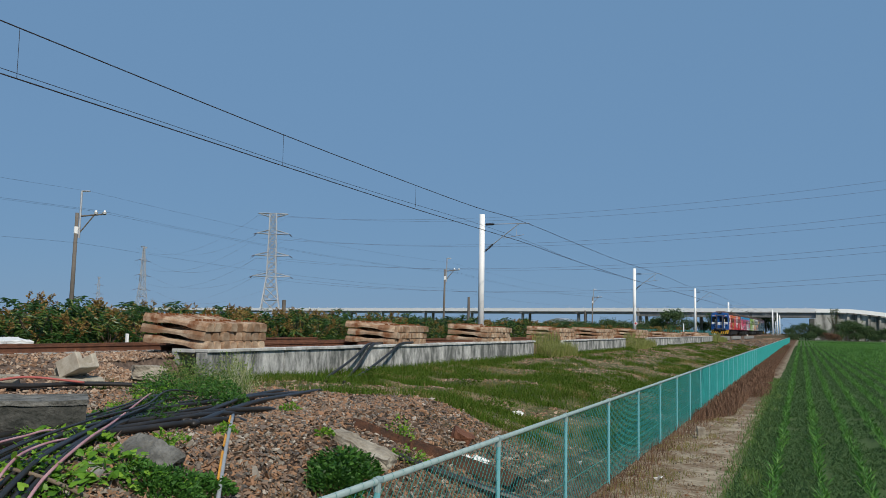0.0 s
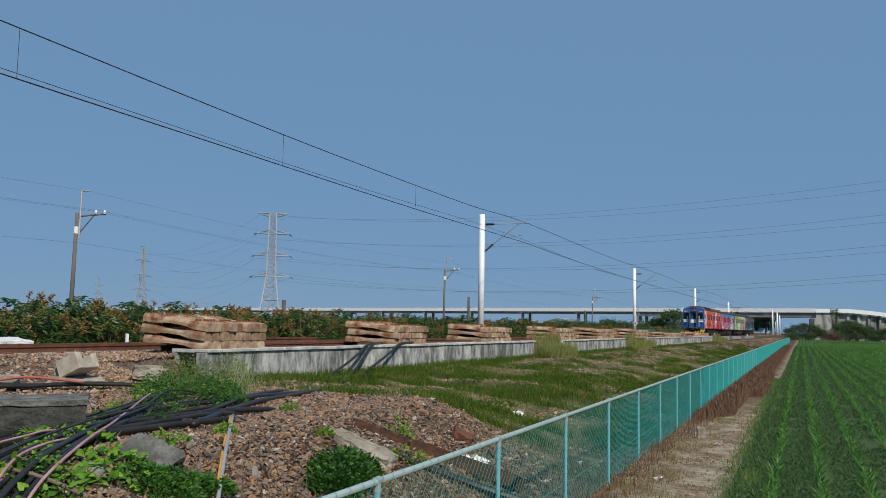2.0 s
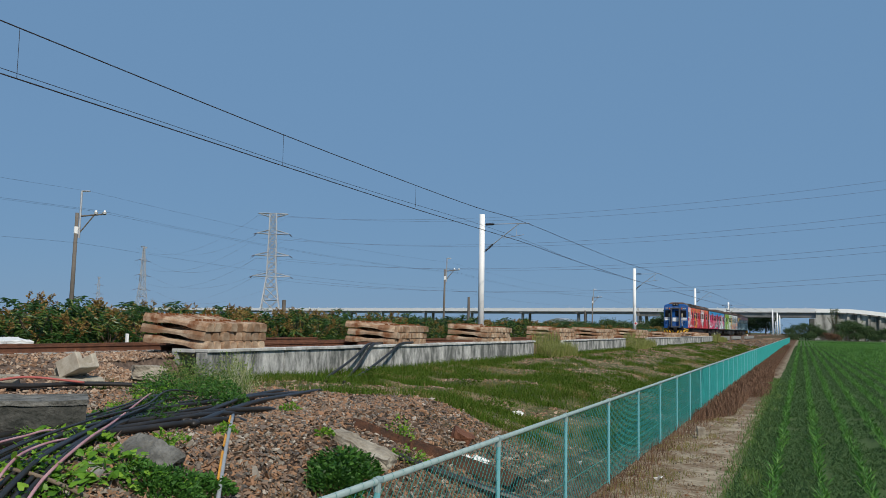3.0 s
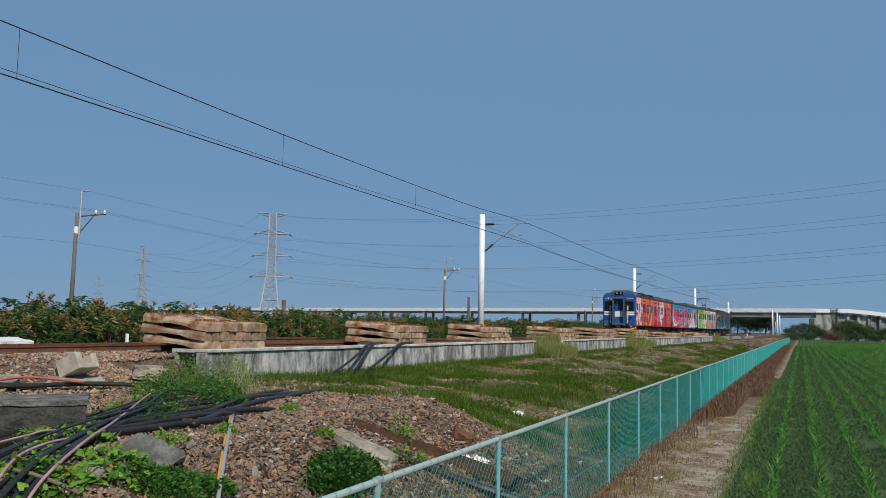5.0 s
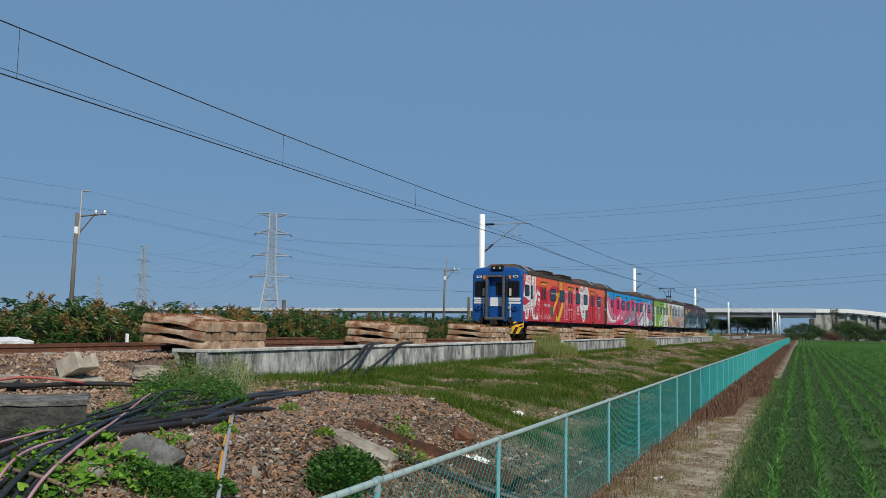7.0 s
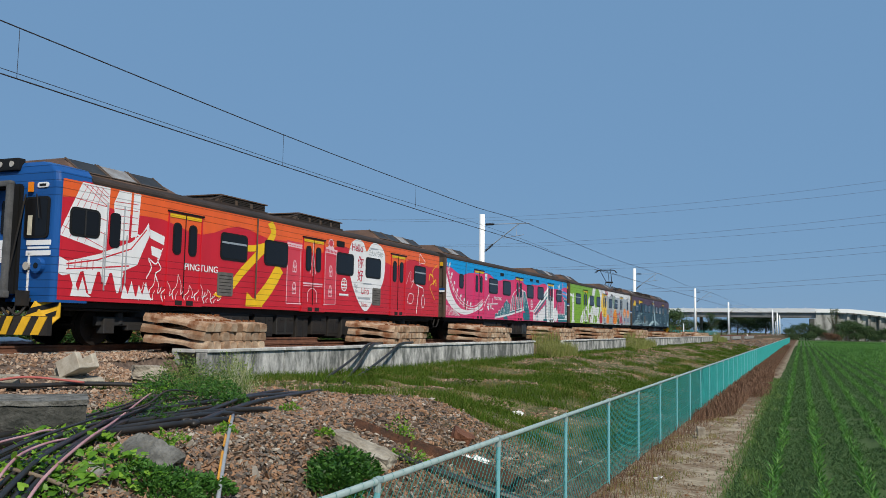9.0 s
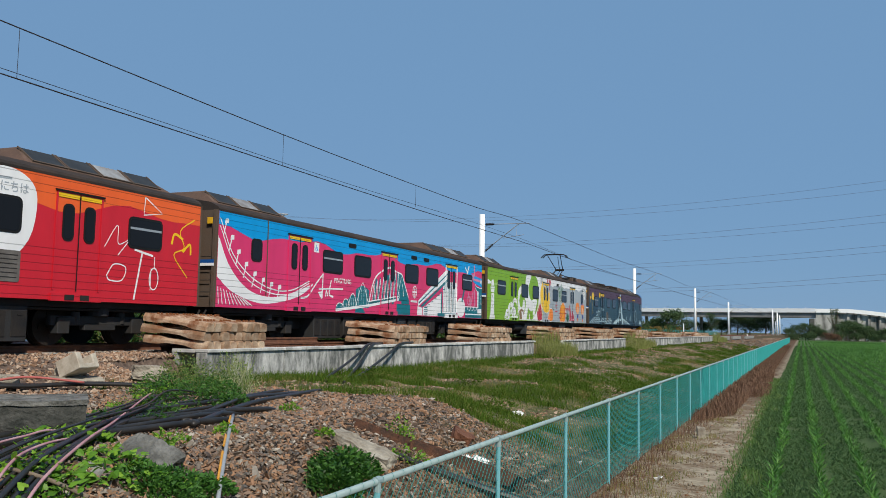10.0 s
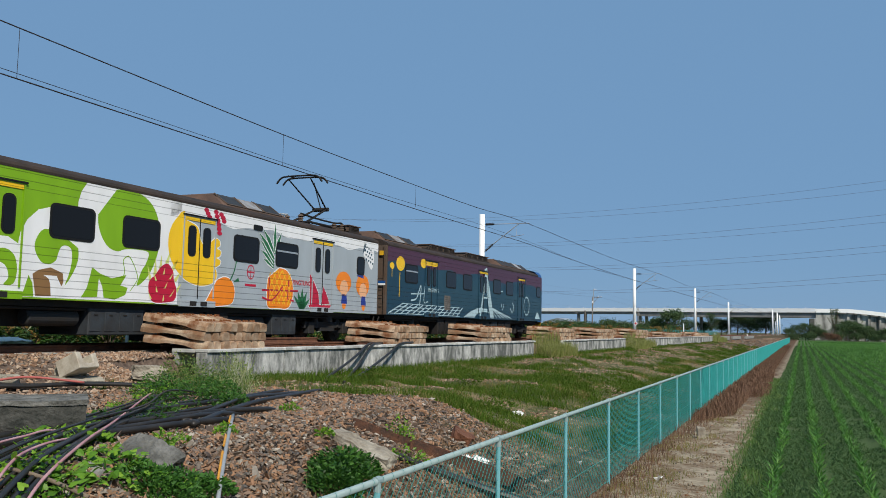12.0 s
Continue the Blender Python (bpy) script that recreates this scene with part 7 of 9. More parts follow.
def pantograph(car, y):
    bm = bmesh.new()
    for s in (-1, 1):
        rod(bm, (s * 0.55, -0.9, 3.80), (s * 0.55, 0.9, 3.80), 0.04)
    for e in (-0.8, 0.8):
        rod(bm, (-0.6, e, 3.80), (0.6, e, 3.80), 0.04)
        for s in (-1, 1):
            rod(bm, (s * 0.5, e, 3.62), (s * 0.5, e, 3.80), 0.07, seg=10)
    p = part("pantograph", bm, UNDER, car, "raised single-arm pantograph")
    p.location = (0, y, 0)
    bars = [((-0.3, 0.78, 4.42), (0.3, 0.78, 4.42), 0.07, 0.07), ((0, -0.1, 3.88), (0, 0.86, 4.38), 0.02, 0.02), ((0, 0.78, 4.46), (0, 0.30, 5.27), 0.02, 0.02)]
    for s in (-1, 1):
        bars += [((s * 0.30, -0.55, 3.85), (s * 0.22, 0.78, 4.42), 0.040, 0.032), ((s * 0.22, 0.78, 4.42), (s * 0.42, -0.62, 5.27), 0.028, 0.022)]
    for a, b, r0, r1 in bars:
        bm = bmesh.new()
        rod(bm, a, b, r0, r1)
        part("arm", bm, UNDER, p)
    bm = bmesh.new()
    for e in (-0.62, -0.25):
        tube(bm, spline([(-0.86, e, 5.13), (-0.7, e, 5.30), (-0.45, e, 5.35), (0.45, e, 5.35), (0.7, e, 5.30), (0.86, e, 5.13)], 4), 0.03)
    for s in (-0.42, 0.42):
        rod(bm, (s, -0.62, 5.37), (s, -0.25, 5.37), 0.025)
    part("contact_head", bm, UNDER, p)


def coolers(car, spots):
    for y0, y1 in spots:
        roof_unit(car, "air_conditioner", y0, y1, 1.18, EAVE + 0.12, EAVE + 0.57, 0.22, 0.60, BROWN_CASE, 0.50)


def vents(car, spots):
    """Braking resistors: a louvred casing behind a low open frame of angle iron."""
    for y0, y1 in spots:
        mid = mix(y0, y1, 0.26 if y1 - y0 > 2 else 0.0)
        bm = bmesh.new()
        for x in (-0.78, 0.78):
            box(bm, x, (y0 + y1) / 2, EAVE + 0.31, 0.06, y1 - y0, 0.06)
            rod(bm, (x, y0, EAVE + 0.25), (x, mid, EAVE + 0.52), 0.03, seg=5)
            for k in range(4):
                y = mix(y0, y1, (k + 0.5) / 4)
                box(bm, x, y, EAVE + 0.25, 0.07, 0.07, 0.14)
        for k in range(3):
            y = mix(y0, mid, (k + 0.5) / 3)
            rod(bm, (-0.78, y, EAVE + 0.30), (0.78, y, EAVE + 0.30), 0.025, seg=5)
            rod(bm, (0.78, y, EAVE + 0.30), (0.78, y + 0.1, EAVE + 0.28 + 0.24 * (k + 0.7) / 3), 0.02, seg=5)
        v = part("resistor_casing", bm, ROOF, car, "sooty brown resistor casing")
        bm = bmesh.new()
        box(bm, 0, (mid + y1) / 2, EAVE + 0.43, 1.46, y1 - mid, 0.22)
        bevel(bm, 0.03)
        part("casing_body", bm, BROWN_END, v)
        n = max(1, round((y1 - mid) / 0.75))
        step = (y1 - mid) / n
        for k in range(n):
            bm = bmesh.new()
            for j in range(4):
                box(bm, 0.735, mid + (k + 0.5) * step, EAVE + 0.36 + 0.045 * j, 0.03, step * 0.8, 0.02)
            part("louvre_slats", bm, ROOF, v)
        bm = bmesh.new()
        box(bm, 0, (mid + y1) / 2, EAVE + 0.555, 1.54, y1 - mid + 0.08, 0.03)
        part("casing_lid", bm, BROWN_CASE, v)


def tall_plate(car, u0, u1, v0, v1):
    bm = bmesh.new()
    slab(bm, rounded(u0, u1, v0, v1, 0.05), HALF - 0.02, HALF + 0.014)
    p = part("louvre", bm, PLATE_GREY, car, "grey louvre panel")
    bm = bmesh.new()
    for k in range(6):
        box(bm, HALF + 0.016, (u0 + u1) / 2, mix(v0, v1, (k + 1) / 7), 0.006, (u1 - u0) * 0.78, 0.014)
    part("louvre_slats", bm, UNDER, p)


def red_car():
    car = car_base("red and orange railcar with white heart, ship and yellow brushwork", RED, 0.5)
    cab(car, -0.10, -1)
    car_end(car, LONG, 1)
    film("livery_base", [[(-0.03, SILL + 0.005), (0.52, SILL + 0.005), (0.52, EAVE - 0.005), (-0.03, EAVE - 0.005)]], RED, car, -0.5)
    film("livery_band", [hill(-0.03, 19.31, 2.88, ((0.13, 1.15, 0.4), (0.09, 2.3, 1.0)))], ORANGE, car, 0, "orange upper band with hilly edge")
    ship = [[(-0.03, 2.34), (0.47, 3.37), (1.24, 3.37), (1.21, 2.04), (1.08, 2.01), (-0.03, 2.22)],
            [(1.36, 3.05), (1.51, 3.36), (1.88, 3.36), (1.84, 2.30), (1.48, 2.26)], [(1.95, 3.36), (2.17, 3.36), (2.11, 2.42), (1.91, 2.36)],
            [(-0.03, 1.80), (0.19, 1.72), (0.97, 1.92), (1.94, 2.27), (2.28, 2.52), (2.45, 2.76), (2.51, 2.49), (2.28, 2.05), (2.15, 1.78), (1.58, 1.55), (0.69, 1.56), (0.08, 1.42), (-0.03, 1.46)],
            [(2.5, 2.62), (3.0, 2.50), (2.98, 2.30), (2.52, 2.42)], [(2.55, 2.25), (2.9, 2.18), (2.85, 1.98), (2.6, 2.04)]]
    drips = [[(u, 1.58), (u + w, 1.58), (u + w * 0.62, 1.58 - h), (u + w * 0.45, 1.58 - h)] for u, w, h in ((0.2, 0.35, 0.35), (0.6, 0.4, 0.5), (1.05, 0.3, 0.3), (1.4, 0.35, 0.45))]
    waves = [[(u, 1.02), (u + 0.08, 1.35), (u + 0.2, 1.12), (u + 0.3, 1.42), (u + 0.42, 1.1), (u + 0.55, 1.02)] for u in (0.3, 1.7, 2.15)]
    film("livery_ship", ship + drips + waves, WHITE_V, car, 1, "white sailing ship picture")
    lines = [line([(0.16, 1.68 - 0.02), (0.97, 1.80), (1.94, 2.12), (2.4, 2.6)], 0.03), line([(0.16, 1.56), (1.0, 1.64), (1.9, 1.74)], 0.03)]
    lines += [line([(0.22 + 0.16 * k, 1.58), (0.22 + 0.16 * k, 1.74 + 0.01 * k)], 0.02) for k in range(5)]
    lines += [line([(0.02 + 0.10 * k, 2.42 + 0.2 * k), (1.2, 2.05 + 0.3 * k)], 0.013) for k in range(4)] + [line([(0.5 + 0.16 * k, 3.34), (1.2, 2.95 + 0.09 * k)], 0.012) for k in range(4)] + [line([(0.0 + 0.2 * k, 2.24 - 0.04 * k), (0.62 + 0.14 * k, 3.34)], 0.010) for k in range(4)]
    lines += [line([(1.4, 2.5 + 0.15 * k), (2.1, 2.52 + 0.15 * k)], 0.012) for k in range(5)]
    film("livery_ship_lines", lines, RED, car, 2)
    flames = []
    for u, tall in ((2.35, 0.40), (2.72, 0.62), (3.12, 0.50), (3.50, 0.66), (3.92, 0.42), (4.30, 0.50), (4.62, 0.36), (4.92, 0.30)):
        flames += [stroke([(u - 0.10, 1.0), (u - 0.16, 1.0 + tall * 0.35), (u - 0.02, 1.0 + tall * 0.6), (u + 0.02, 1.0 + tall)], 0.030, w2=0.012),
                   stroke([(u + 0.02, 1.0 + tall), (u + 0.14, 1.0 + tall * 0.62), (u + 0.12, 1.0 + tall * 0.3), (u + 0.20, 1.0 + tall * 0.38), (u + 0.24, 1.0 + tall * 0.55)], 0.012, w2=0.026),
                   stroke([(u - 0.02, 1.02), (u - 0.04, 1.0 + tall * 0.22), (u + 0.04, 1.0 + tall * 0.40)], 0.022, w2=0.010)]
    flames += [stroke([(2.45, 1.5), (2.6, 1.75), (2.5, 1.95), (2.75, 1.85), (2.9, 2.1)], 0.03), stroke([(1.75, 2.1), (2.0, 2.2), (2.1, 2.45), (2.3, 2.35)], 0.03), stroke([(2.95, 2.22), (2.8, 1.95), (2.92, 1.75), (2.74, 1.62), (2.82, 1.45)], 0.025)]
    for k in range(0, len(flames), 3):
        film("livery_flame", flames[k:k + 3], WHITE_V, car, 1)
    lettering("PINGTUNG", 3.72, 1.78, 0.24, WHITE_V, car, 2, "white place-name lettering", 1.05)
    yellow = [stroke([(7.22, 3.36), (7.42, 3.08), (7.15, 2.72), (6.75, 2.42), (6.05, 1.9), (5.6, 1.5)], 0.24), stroke([(6.0, 2.52), (6.5, 2.55), (7.1, 2.68)], 0.17),
              stroke([(7.8, 2.12), (7.3, 1.55), (6.8, 1.12)], 0.40), [(6.22, 0.98), (7.0, 0.98), (6.9, 1.25), (6.55, 1.2), (6.26, 1.36)], [(5.0, 1.30), (5.2, 1.2), (5.1, 1.16), (4.85, 1.24)]]
    film("livery_brushwork", yellow, YELLOW, car, 2, "yellow brush strokes")
    bld = [line([(8.13, 2.86), (8.93, 2.84)], 0.05), line([(8.13, 2.79), (8.93, 2.77)], 0.035), line([(8.16, 2.72), (8.16, 1.12), (8.95, 1.13)], 0.035), line([(8.86, 2.72), (8.86, 1.14)], 0.025),
           line([(10.3, 2.92), (11.0, 2.86)], 0.06), line([(10.3, 2.78), (10.98, 2.76)], 0.03), line([(10.96, 2.76), (10.95, 1.17), (10.2, 1.15)], 0.035), line([(10.28, 2.8), (10.28, 1.16)], 0.025),
           line([(9.0, 1.75), (10.15, 1.76)], 0.05), line([(9.0, 1.68), (10.15, 1.69)], 0.02), ring(10.6, 3.08, 0.16, 0.14, 0.04), line([(10.42, 2.94), (10.78, 2.94)], 0.08),
           stroke([(9.3, 1.2), (9.32, 1.5), (9.56, 1.62), (9.8, 1.5), (9.82, 1.2)], 0.03), line([(9.4, 2.05), (9.56, 2.75), (9.72, 2.05)], 0.03), line([(9.56, 2.0), (9.56, 3.1)], 0.03)]
    for u in (8.55, 10.62):
        for v in (2.05, 1.42):
            bld += [ring(u, v + 0.22, 0.09, 0.12, 0.03), line([(u - 0.09, v), (u - 0.09, v + 0.2)], 0.025), line([(u + 0.09, v), (u + 0.09, v + 0.2)], 0.025), line([(u - 0.1, v), (u + 0.1, v)], 0.03), line([(u, v), (u, v + 0.3)], 0.02), line([(u - 0.08, v + 0.14), (u + 0.08, v + 0.14)], 0.02)]
    wash = [[(8.12, 2.70), (8.96, 2.70), (9.0, 2.92), (8.10, 2.94)], [(8.16, 1.14), (8.94, 1.14), (8.92, 2.68), (8.18, 2.68)], [(10.26, 2.70), (11.02, 2.70), (11.04, 2.90), (10.24, 2.92)], [(10.30, 1.16), (10.96, 1.16), (10.96, 2.68), (10.30, 2.68)], [(10.44, 2.92), (10.78, 2.92), (10.72, 3.12), (10.60, 3.20), (10.48, 3.12)]]
    for q in wash:
        film("livery_station_wash", [q], ROSE_RED, car, 1)
    film("livery_station", bld, ROSE, car, 2, "rose line drawing of an old station")
    film("livery_cornice", [line([(8.16 + 0.09 * k, 2.76), (8.16 + 0.09 * k, 2.88)], 0.03) for k in range(9)] + [line([(10.30 + 0.09 * k, 2.76), (10.30 + 0.09 * k, 2.86)], 0.03) for k in range(8)], ROSE, car, 3)
    heart = [(11.72, 2.82), (11.91, 3.21), (12.28, 3.38), (12.74, 3.31), (12.99, 3.03), (13.3, 3.3), (13.68, 3.385), (14.18, 3.23), (14.4, 2.85), (14.25, 2.04), (13.56, 1.39), (12.94, 1.0), (12.2, 1.61), (11.8, 2.35)]
    loop = [(q.x, q.y) for q in spline([(u, v, 0) for u, v in heart + heart[:1]], 4)][:-1]
    film("livery_heart", [loop], WHITE_V, car, 3, "big white greeting heart")
    lettering("Hello", 11.93, 2.98, 0.36, CRIMSON, car, 4)
    lettering("你", 12.36, 2.48, 0.42, CRIMSON, car, 4)
    lettering("好", 12.36, 2.03, 0.42, CRIMSON, car, 4)
    lettering("こんにちは", 13.1, 2.93, 0.23, GREY_V, car, 4, wide=0.95)
    lettering("Líhó", 12.66, 1.58, 0.32, CRIMSON, car, 4)
    lettering("Ngi", 12.15, 1.78, 0.17, GREY_V, car, 4)
    lettering("ho", 12.22, 1.62, 0.17, GREY_V, car, 4)
    lettering("Sabau", 12.68, 1.17, 0.19, CRIMSON, car, 4)
    film("livery_small_print", [line([(12.42, 1.43), (13.3, 1.43)], 0.06), line([(13.25, 3.15), (13.8, 3.17)], 0.05), line([(12.8, 1.93), (13.4, 1.94)], 0.05)], GREY_V, car, 4)
    film("livery_emblem", [ring(11.5, 1.83, 0.2, 0.22, 0.035), line([(11.5, 1.63), (11.5, 2.03)], 0.03), line([(11.33, 1.83), (11.67, 1.83)], 0.06), line([(11.36, 1.93), (11.64, 1.93)], 0.03), line([(11.36, 1.73), (11.64, 1.73)], 0.03), line([(11.2, 1.5), (11.8, 1.5)], 0.07)], WHITE_V, car, 2, "round white emblem")
    misc = [line([(17.37, 3.33), (17.95, 3.02), (17.34, 2.92), (17.37, 3.33)], 0.03), line([(17.1, 2.12), (17.7, 2.02)], 0.05), line([(17.35, 2.1), (17.14, 1.0)], 0.05), ring(17.75, 1.5, 0.16, 0.26, 0.03), line([(17.75, 2.0), (17.75, 1.76)], 0.025), line([(17.65, 1.24), (17.65, 1.74)], 0.02),
            stroke([(16.2, 2.1), (16.55, 2.6), (16.6, 2.2), (16.9, 2.3), (16.6, 1.95)], 0.02), stroke([(16.3, 1.5), (16.5, 1.75), (16.85, 1.7), (16.75, 1.42), (16.4, 1.4), (16.3, 1.5)], 0.025)]
    film("livery_lantern_lines", misc, WHITE_V, car, 2)
    film("livery_branch", [stroke([(19.1, 3.02), (18.6, 2.7), (18.75, 2.3), (18.4, 2.1), (18.9, 1.6)], 0.03), stroke([(18.7, 2.5), (18.4, 2.6), (18.3, 2.35)], 0.06), stroke([(18.7, 2.2), (18.95, 2.4), (19.0, 2.15)], 0.06)], YELLOW, car, 2)
    window(car, 0.18, 1.0, 2.24, 2.84)
    bm = bmesh.new()
    box(bm, HALF + 0.018, 0.59, 2.54, 0.014, 0.035, 0.54)
    part("window_bar", bm, UNDER_GREY, car)
    bm = bmesh.new()
    for u in (1.18, 1.68):
        box(bm, HALF + 0.012, u, 2.1, 0.02, 0.025, 1.86)
    rod(bm, (HALF + 0.04, 1.1, 1.35), (HALF + 0.04, 1.1, 2.4), 0.014, seg=6)
    rod(bm, (HALF + 0.04, 1.76, 1.35), (HALF + 0.04, 1.76, 2.4), 0.014, seg=6)
    d = part("cab_door", bm, GALV, car)
    bm = bmesh.new()
    slab(bm, rounded(1.28, 1.58, 2.1, 2.85, 0.1), HALF - 0.02, HALF + 0.018)
    part("pane", bm, DARK_GLASS, d)
    window(car, 5.07, 6.22, vent=True)
    window(car, 7.0, 8.17)
    window(car, 10.96, 12.1)
    window(car, 12.93, 14.07)
    window(car, 16.88, 17.97, vent=True)
    for u in (3.11, 8.98, 14.88):
        door(car, u, u + 1.2, RED)
    tall_plate(car, 5.0, 5.64, 1.22, 1.82)
    tall_plate(car, 13.47, 14.09, 1.23, 1.82)
    for u, v in ((10.95, 3.12),):
        bm = bmesh.new()
        slab(bm, rounded(u, u + 0.5, v - 0.09, v + 0.09, 0.05), HALF - 0.01, HALF + 0.015)
        part("destination_box", bm, RUBBER, car)
    bm = bmesh.new()
    rod(bm, (HALF + 0.03, 6.62, 1.2), (HALF + 0.03, 6.62, 3.38), 0.022, seg=6)
    part("rain_pipe", bm, BROWN_END, car)
    coolers(car, ((0.45, 3.75), (14.3, 18.6)))
    vents(car, ((5.15, 8.0), (8.8, 12.4)))
    return car


def pink_car():
    car = car_base("pink railcar with sky-blue top, teal bridge and white sweep", PINK)
    car_end(car, 0.0, -1)
    car_end(car, LONG, 1)
    film("livery_band", [hill(0.0, LONG, 2.93, ((0.10, 1.3, 2.2), (0.06, 2.7, 0.5)))], SKYBLUE, car, 0, "sky-blue upper band with hilly edge")
    film("livery_sky", [[(17.3, 2.95), (19.31, 2.75), (19.31, 2.35), (18.4, 2.5)]], SKYBLUE, car, 1)
    sweep_lo = spline([(0.0, 1.7, 0), (0.7, 1.32, 0), (1.9, 1.08, 0), (3.1, 1.18, 0), (4.0, 1.4, 0), (4.6, 1.7, 0)], 6)
    sweep_hi = spline([(0.0, 2.75, 0), (0.5, 2.0, 0), (1.3, 1.45, 0), (2.3, 1.27, 0), (3.4, 1.4, 0), (4.6, 1.75, 0)], 6)
    n = min(len(sweep_lo), len(sweep_hi))
    film("livery_sweep", [("strip", [(q.x, q.y) for q in sweep_lo[:n]], [(q.x, q.y) for q in sweep_hi[:n]])], WHITE_V, car, 1, "white curved sweep")
    rails = [stroke([(0.05, 3.2), (0.6, 2.35), (1.4, 1.8), (2.4, 1.5), (3.4, 1.5), (4.4, 1.82)], 0.035), stroke([(0.05, 3.0), (0.6, 2.2), (1.4, 1.65), (2.4, 1.38), (3.4, 1.4), (4.4, 1.76)], 0.03)]
    for u, v in ((0.2, 3.1), (0.45, 2.7), (0.75, 2.35), (1.1, 2.05), (1.5, 1.82), (1.9, 1.68), (2.3, 1.58), (2.7, 1.52)):
        rails += [line([(u, v - 0.32), (u + 0.1, v)], 0.04), [(u + 0.04, v - 0.02), (u + 0.2, v), (u + 0.2, v + 0.12), (u + 0.06, v + 0.1)]]
    film("livery_coaster", rails, WHITE_V, car, 2, "white rail line with posts")
    film("livery_hatching", [line([(0.1 + 0.16 * k, 1.0), (0.05 + 0.12 * k, 1.45 - 0.03 * k)], 0.03) for k in range(10)], WHITE_V, car, 2)
    art = [stroke([(3.94, 1.3), (4.34, 1.38), (4.8, 1.78), (5.2, 2.1)], 0.06, w2=0.05), line([(5.18, 2.08), (5.16, 1.34)], 0.06), [(4.9, 1.52), (5.2, 1.56), (5.14, 1.30)], line([(4.95, 1.62), (6.44, 1.68)], 0.05), stroke([(5.69, 1.92), (5.58, 1.5), (5.84, 1.4)], 0.06), stroke([(5.36, 1.4), (5.4, 1.58), (5.5, 1.42)], 0.05)]
    film("livery_script", art, WHITE_V, car, 2, "white brush script")
    lettering("PINGTUNG", 5.86, 1.86, 0.22, WHITE_V, car, 2, "white place-name lettering")
    arches = ((6.02, 6.5, 1.22), (6.4, 6.9, 1.35), (6.8, 7.4, 1.52), (7.3, 8.25, 1.86))
    teal = []
    for a, b, top in arches:
        m = (a + b) / 2
        base = 1.02 + (a - 6) * 0.06
        teal.append([(a, base), (b, base + 0.03), (b, top - 0.15), (m + 0.1, top), (m - 0.1, top), (a, top - 0.15)])
    teal += [[(8.2, 1.2), (10.6, 1.45), (10.6, 1.6), (8.2, 1.32)], [(10.3, 2.46), (10.79, 2.43), (11.45, 1.5), (10.35, 1.42)], [(10.41, 0.95), (11.58, 0.95), (11.58, 1.32), (10.41, 1.34)], [(7.3, 0.95), (8.0, 0.95), (7.8, 1.12), (7.3, 1.1)],
             [(10.8, 1.34), (11.5, 1.34), (11.45, 1.5), (10.8, 1.48)]]
    for k in range(6):
        u = 8.5 + 0.3 * k
        teal.append([(u, 1.3), (u + 0.16, 1.32), (u + 0.35, 2.15 + 0.06 * k), (u + 0.22, 2.15 + 0.06 * k)])
    for q in teal:
        film("livery_bridge", [q], TEAL, car, 2, "teal girder bridge picture")
    truss = [stroke([(8.25, 1.3), (8.5, 1.95), (8.9, 2.32), (9.76, 2.6), (10.3, 2.5)], 0.06), line([(10.3, 2.5), (10.8, 2.43), (11.4, 1.6)], 0.05), line([(6.0, 1.0), (8.2, 1.2), (10.58, 1.5)], 0.09), line([(8.2, 1.34), (10.58, 1.62)], 0.035)]
    for k in range(9):
        u = 8.45 + 0.24 * k
        truss += [line([(u, 1.36 + 0.02 * k), (u + 0.14, min(2.5, 2.0 + 0.08 * k))], 0.03), line([(u + 0.14, min(2.5, 2.0 + 0.08 * k)), (u + 0.24, 1.38 + 0.02 * k)], 0.03)]
    for a, b, top in arches:
        m = (a + b) / 2
        truss += [stroke([(a, 1.12), (m - 0.1, top), (m + 0.1, top), (b, 1.16)], 0.03)]
        truss += [line([(mix(a, b, k / 5), 1.1), (mix(a, b, k / 5), top - 0.1)], 0.012) for k in range(1, 5)]
    truss += [line([(10.45, 1.5), (10.75, 2.35), (11.0, 1.6)], 0.04)]
    film("livery_bridge_lines", truss, WHITE_V, car, 3)
    house = [[(12.27, 1.5), (15.0, 2.86), (15.5, 2.86), (15.48, 2.6), (12.3, 1.3)], [(12.75, 0.96), (12.75, 1.25), (14.6, 1.9), (14.75, 0.96)], [(14.75, 1.1), (14.75, 2.4), (16.2, 2.4), (16.25, 1.05)], oval(16.74, 1.37, 0.50, 0.42, 24), [(12.2, 0.96), (12.25, 1.3), (12.7, 1.25), (12.7, 0.96)]]
    film("livery_temple", house, WHITE_V, car, 1, "white and teal temple picture")
    roof = [line([(12.35, 1.42), (15.2, 2.72)], 0.06), line([(12.6, 1.3), (15.3, 2.5)], 0.10)] + [line([(12.9 + 0.3 * k, 1.28 + 0.13 * k), (13.15 + 0.3 * k, 1.28 + 0.13 * k)], 0.03) for k in range(7)]
    roof += [line([(12.85, 0.98 + 0.07 * k), (13.2, 0.98 + 0.07 * k)], 0.025) for k in range(6)] + [line([(14.85 + 0.16 * k, 1.15), (14.85 + 0.14 * k, 2.35)], 0.04) for k in range(9)]
    roof += [line([(14.6, 1.9), (14.62, 0.98)], 0.12), [(14.2, 0.95), (16.3, 0.95), (16.3, 1.1), (14.2, 1.08)], line([(16.86, 1.62), (17.26, 2.46)], 0.13)]
    film("livery_temple_lines", roof, TEAL, car, 2)
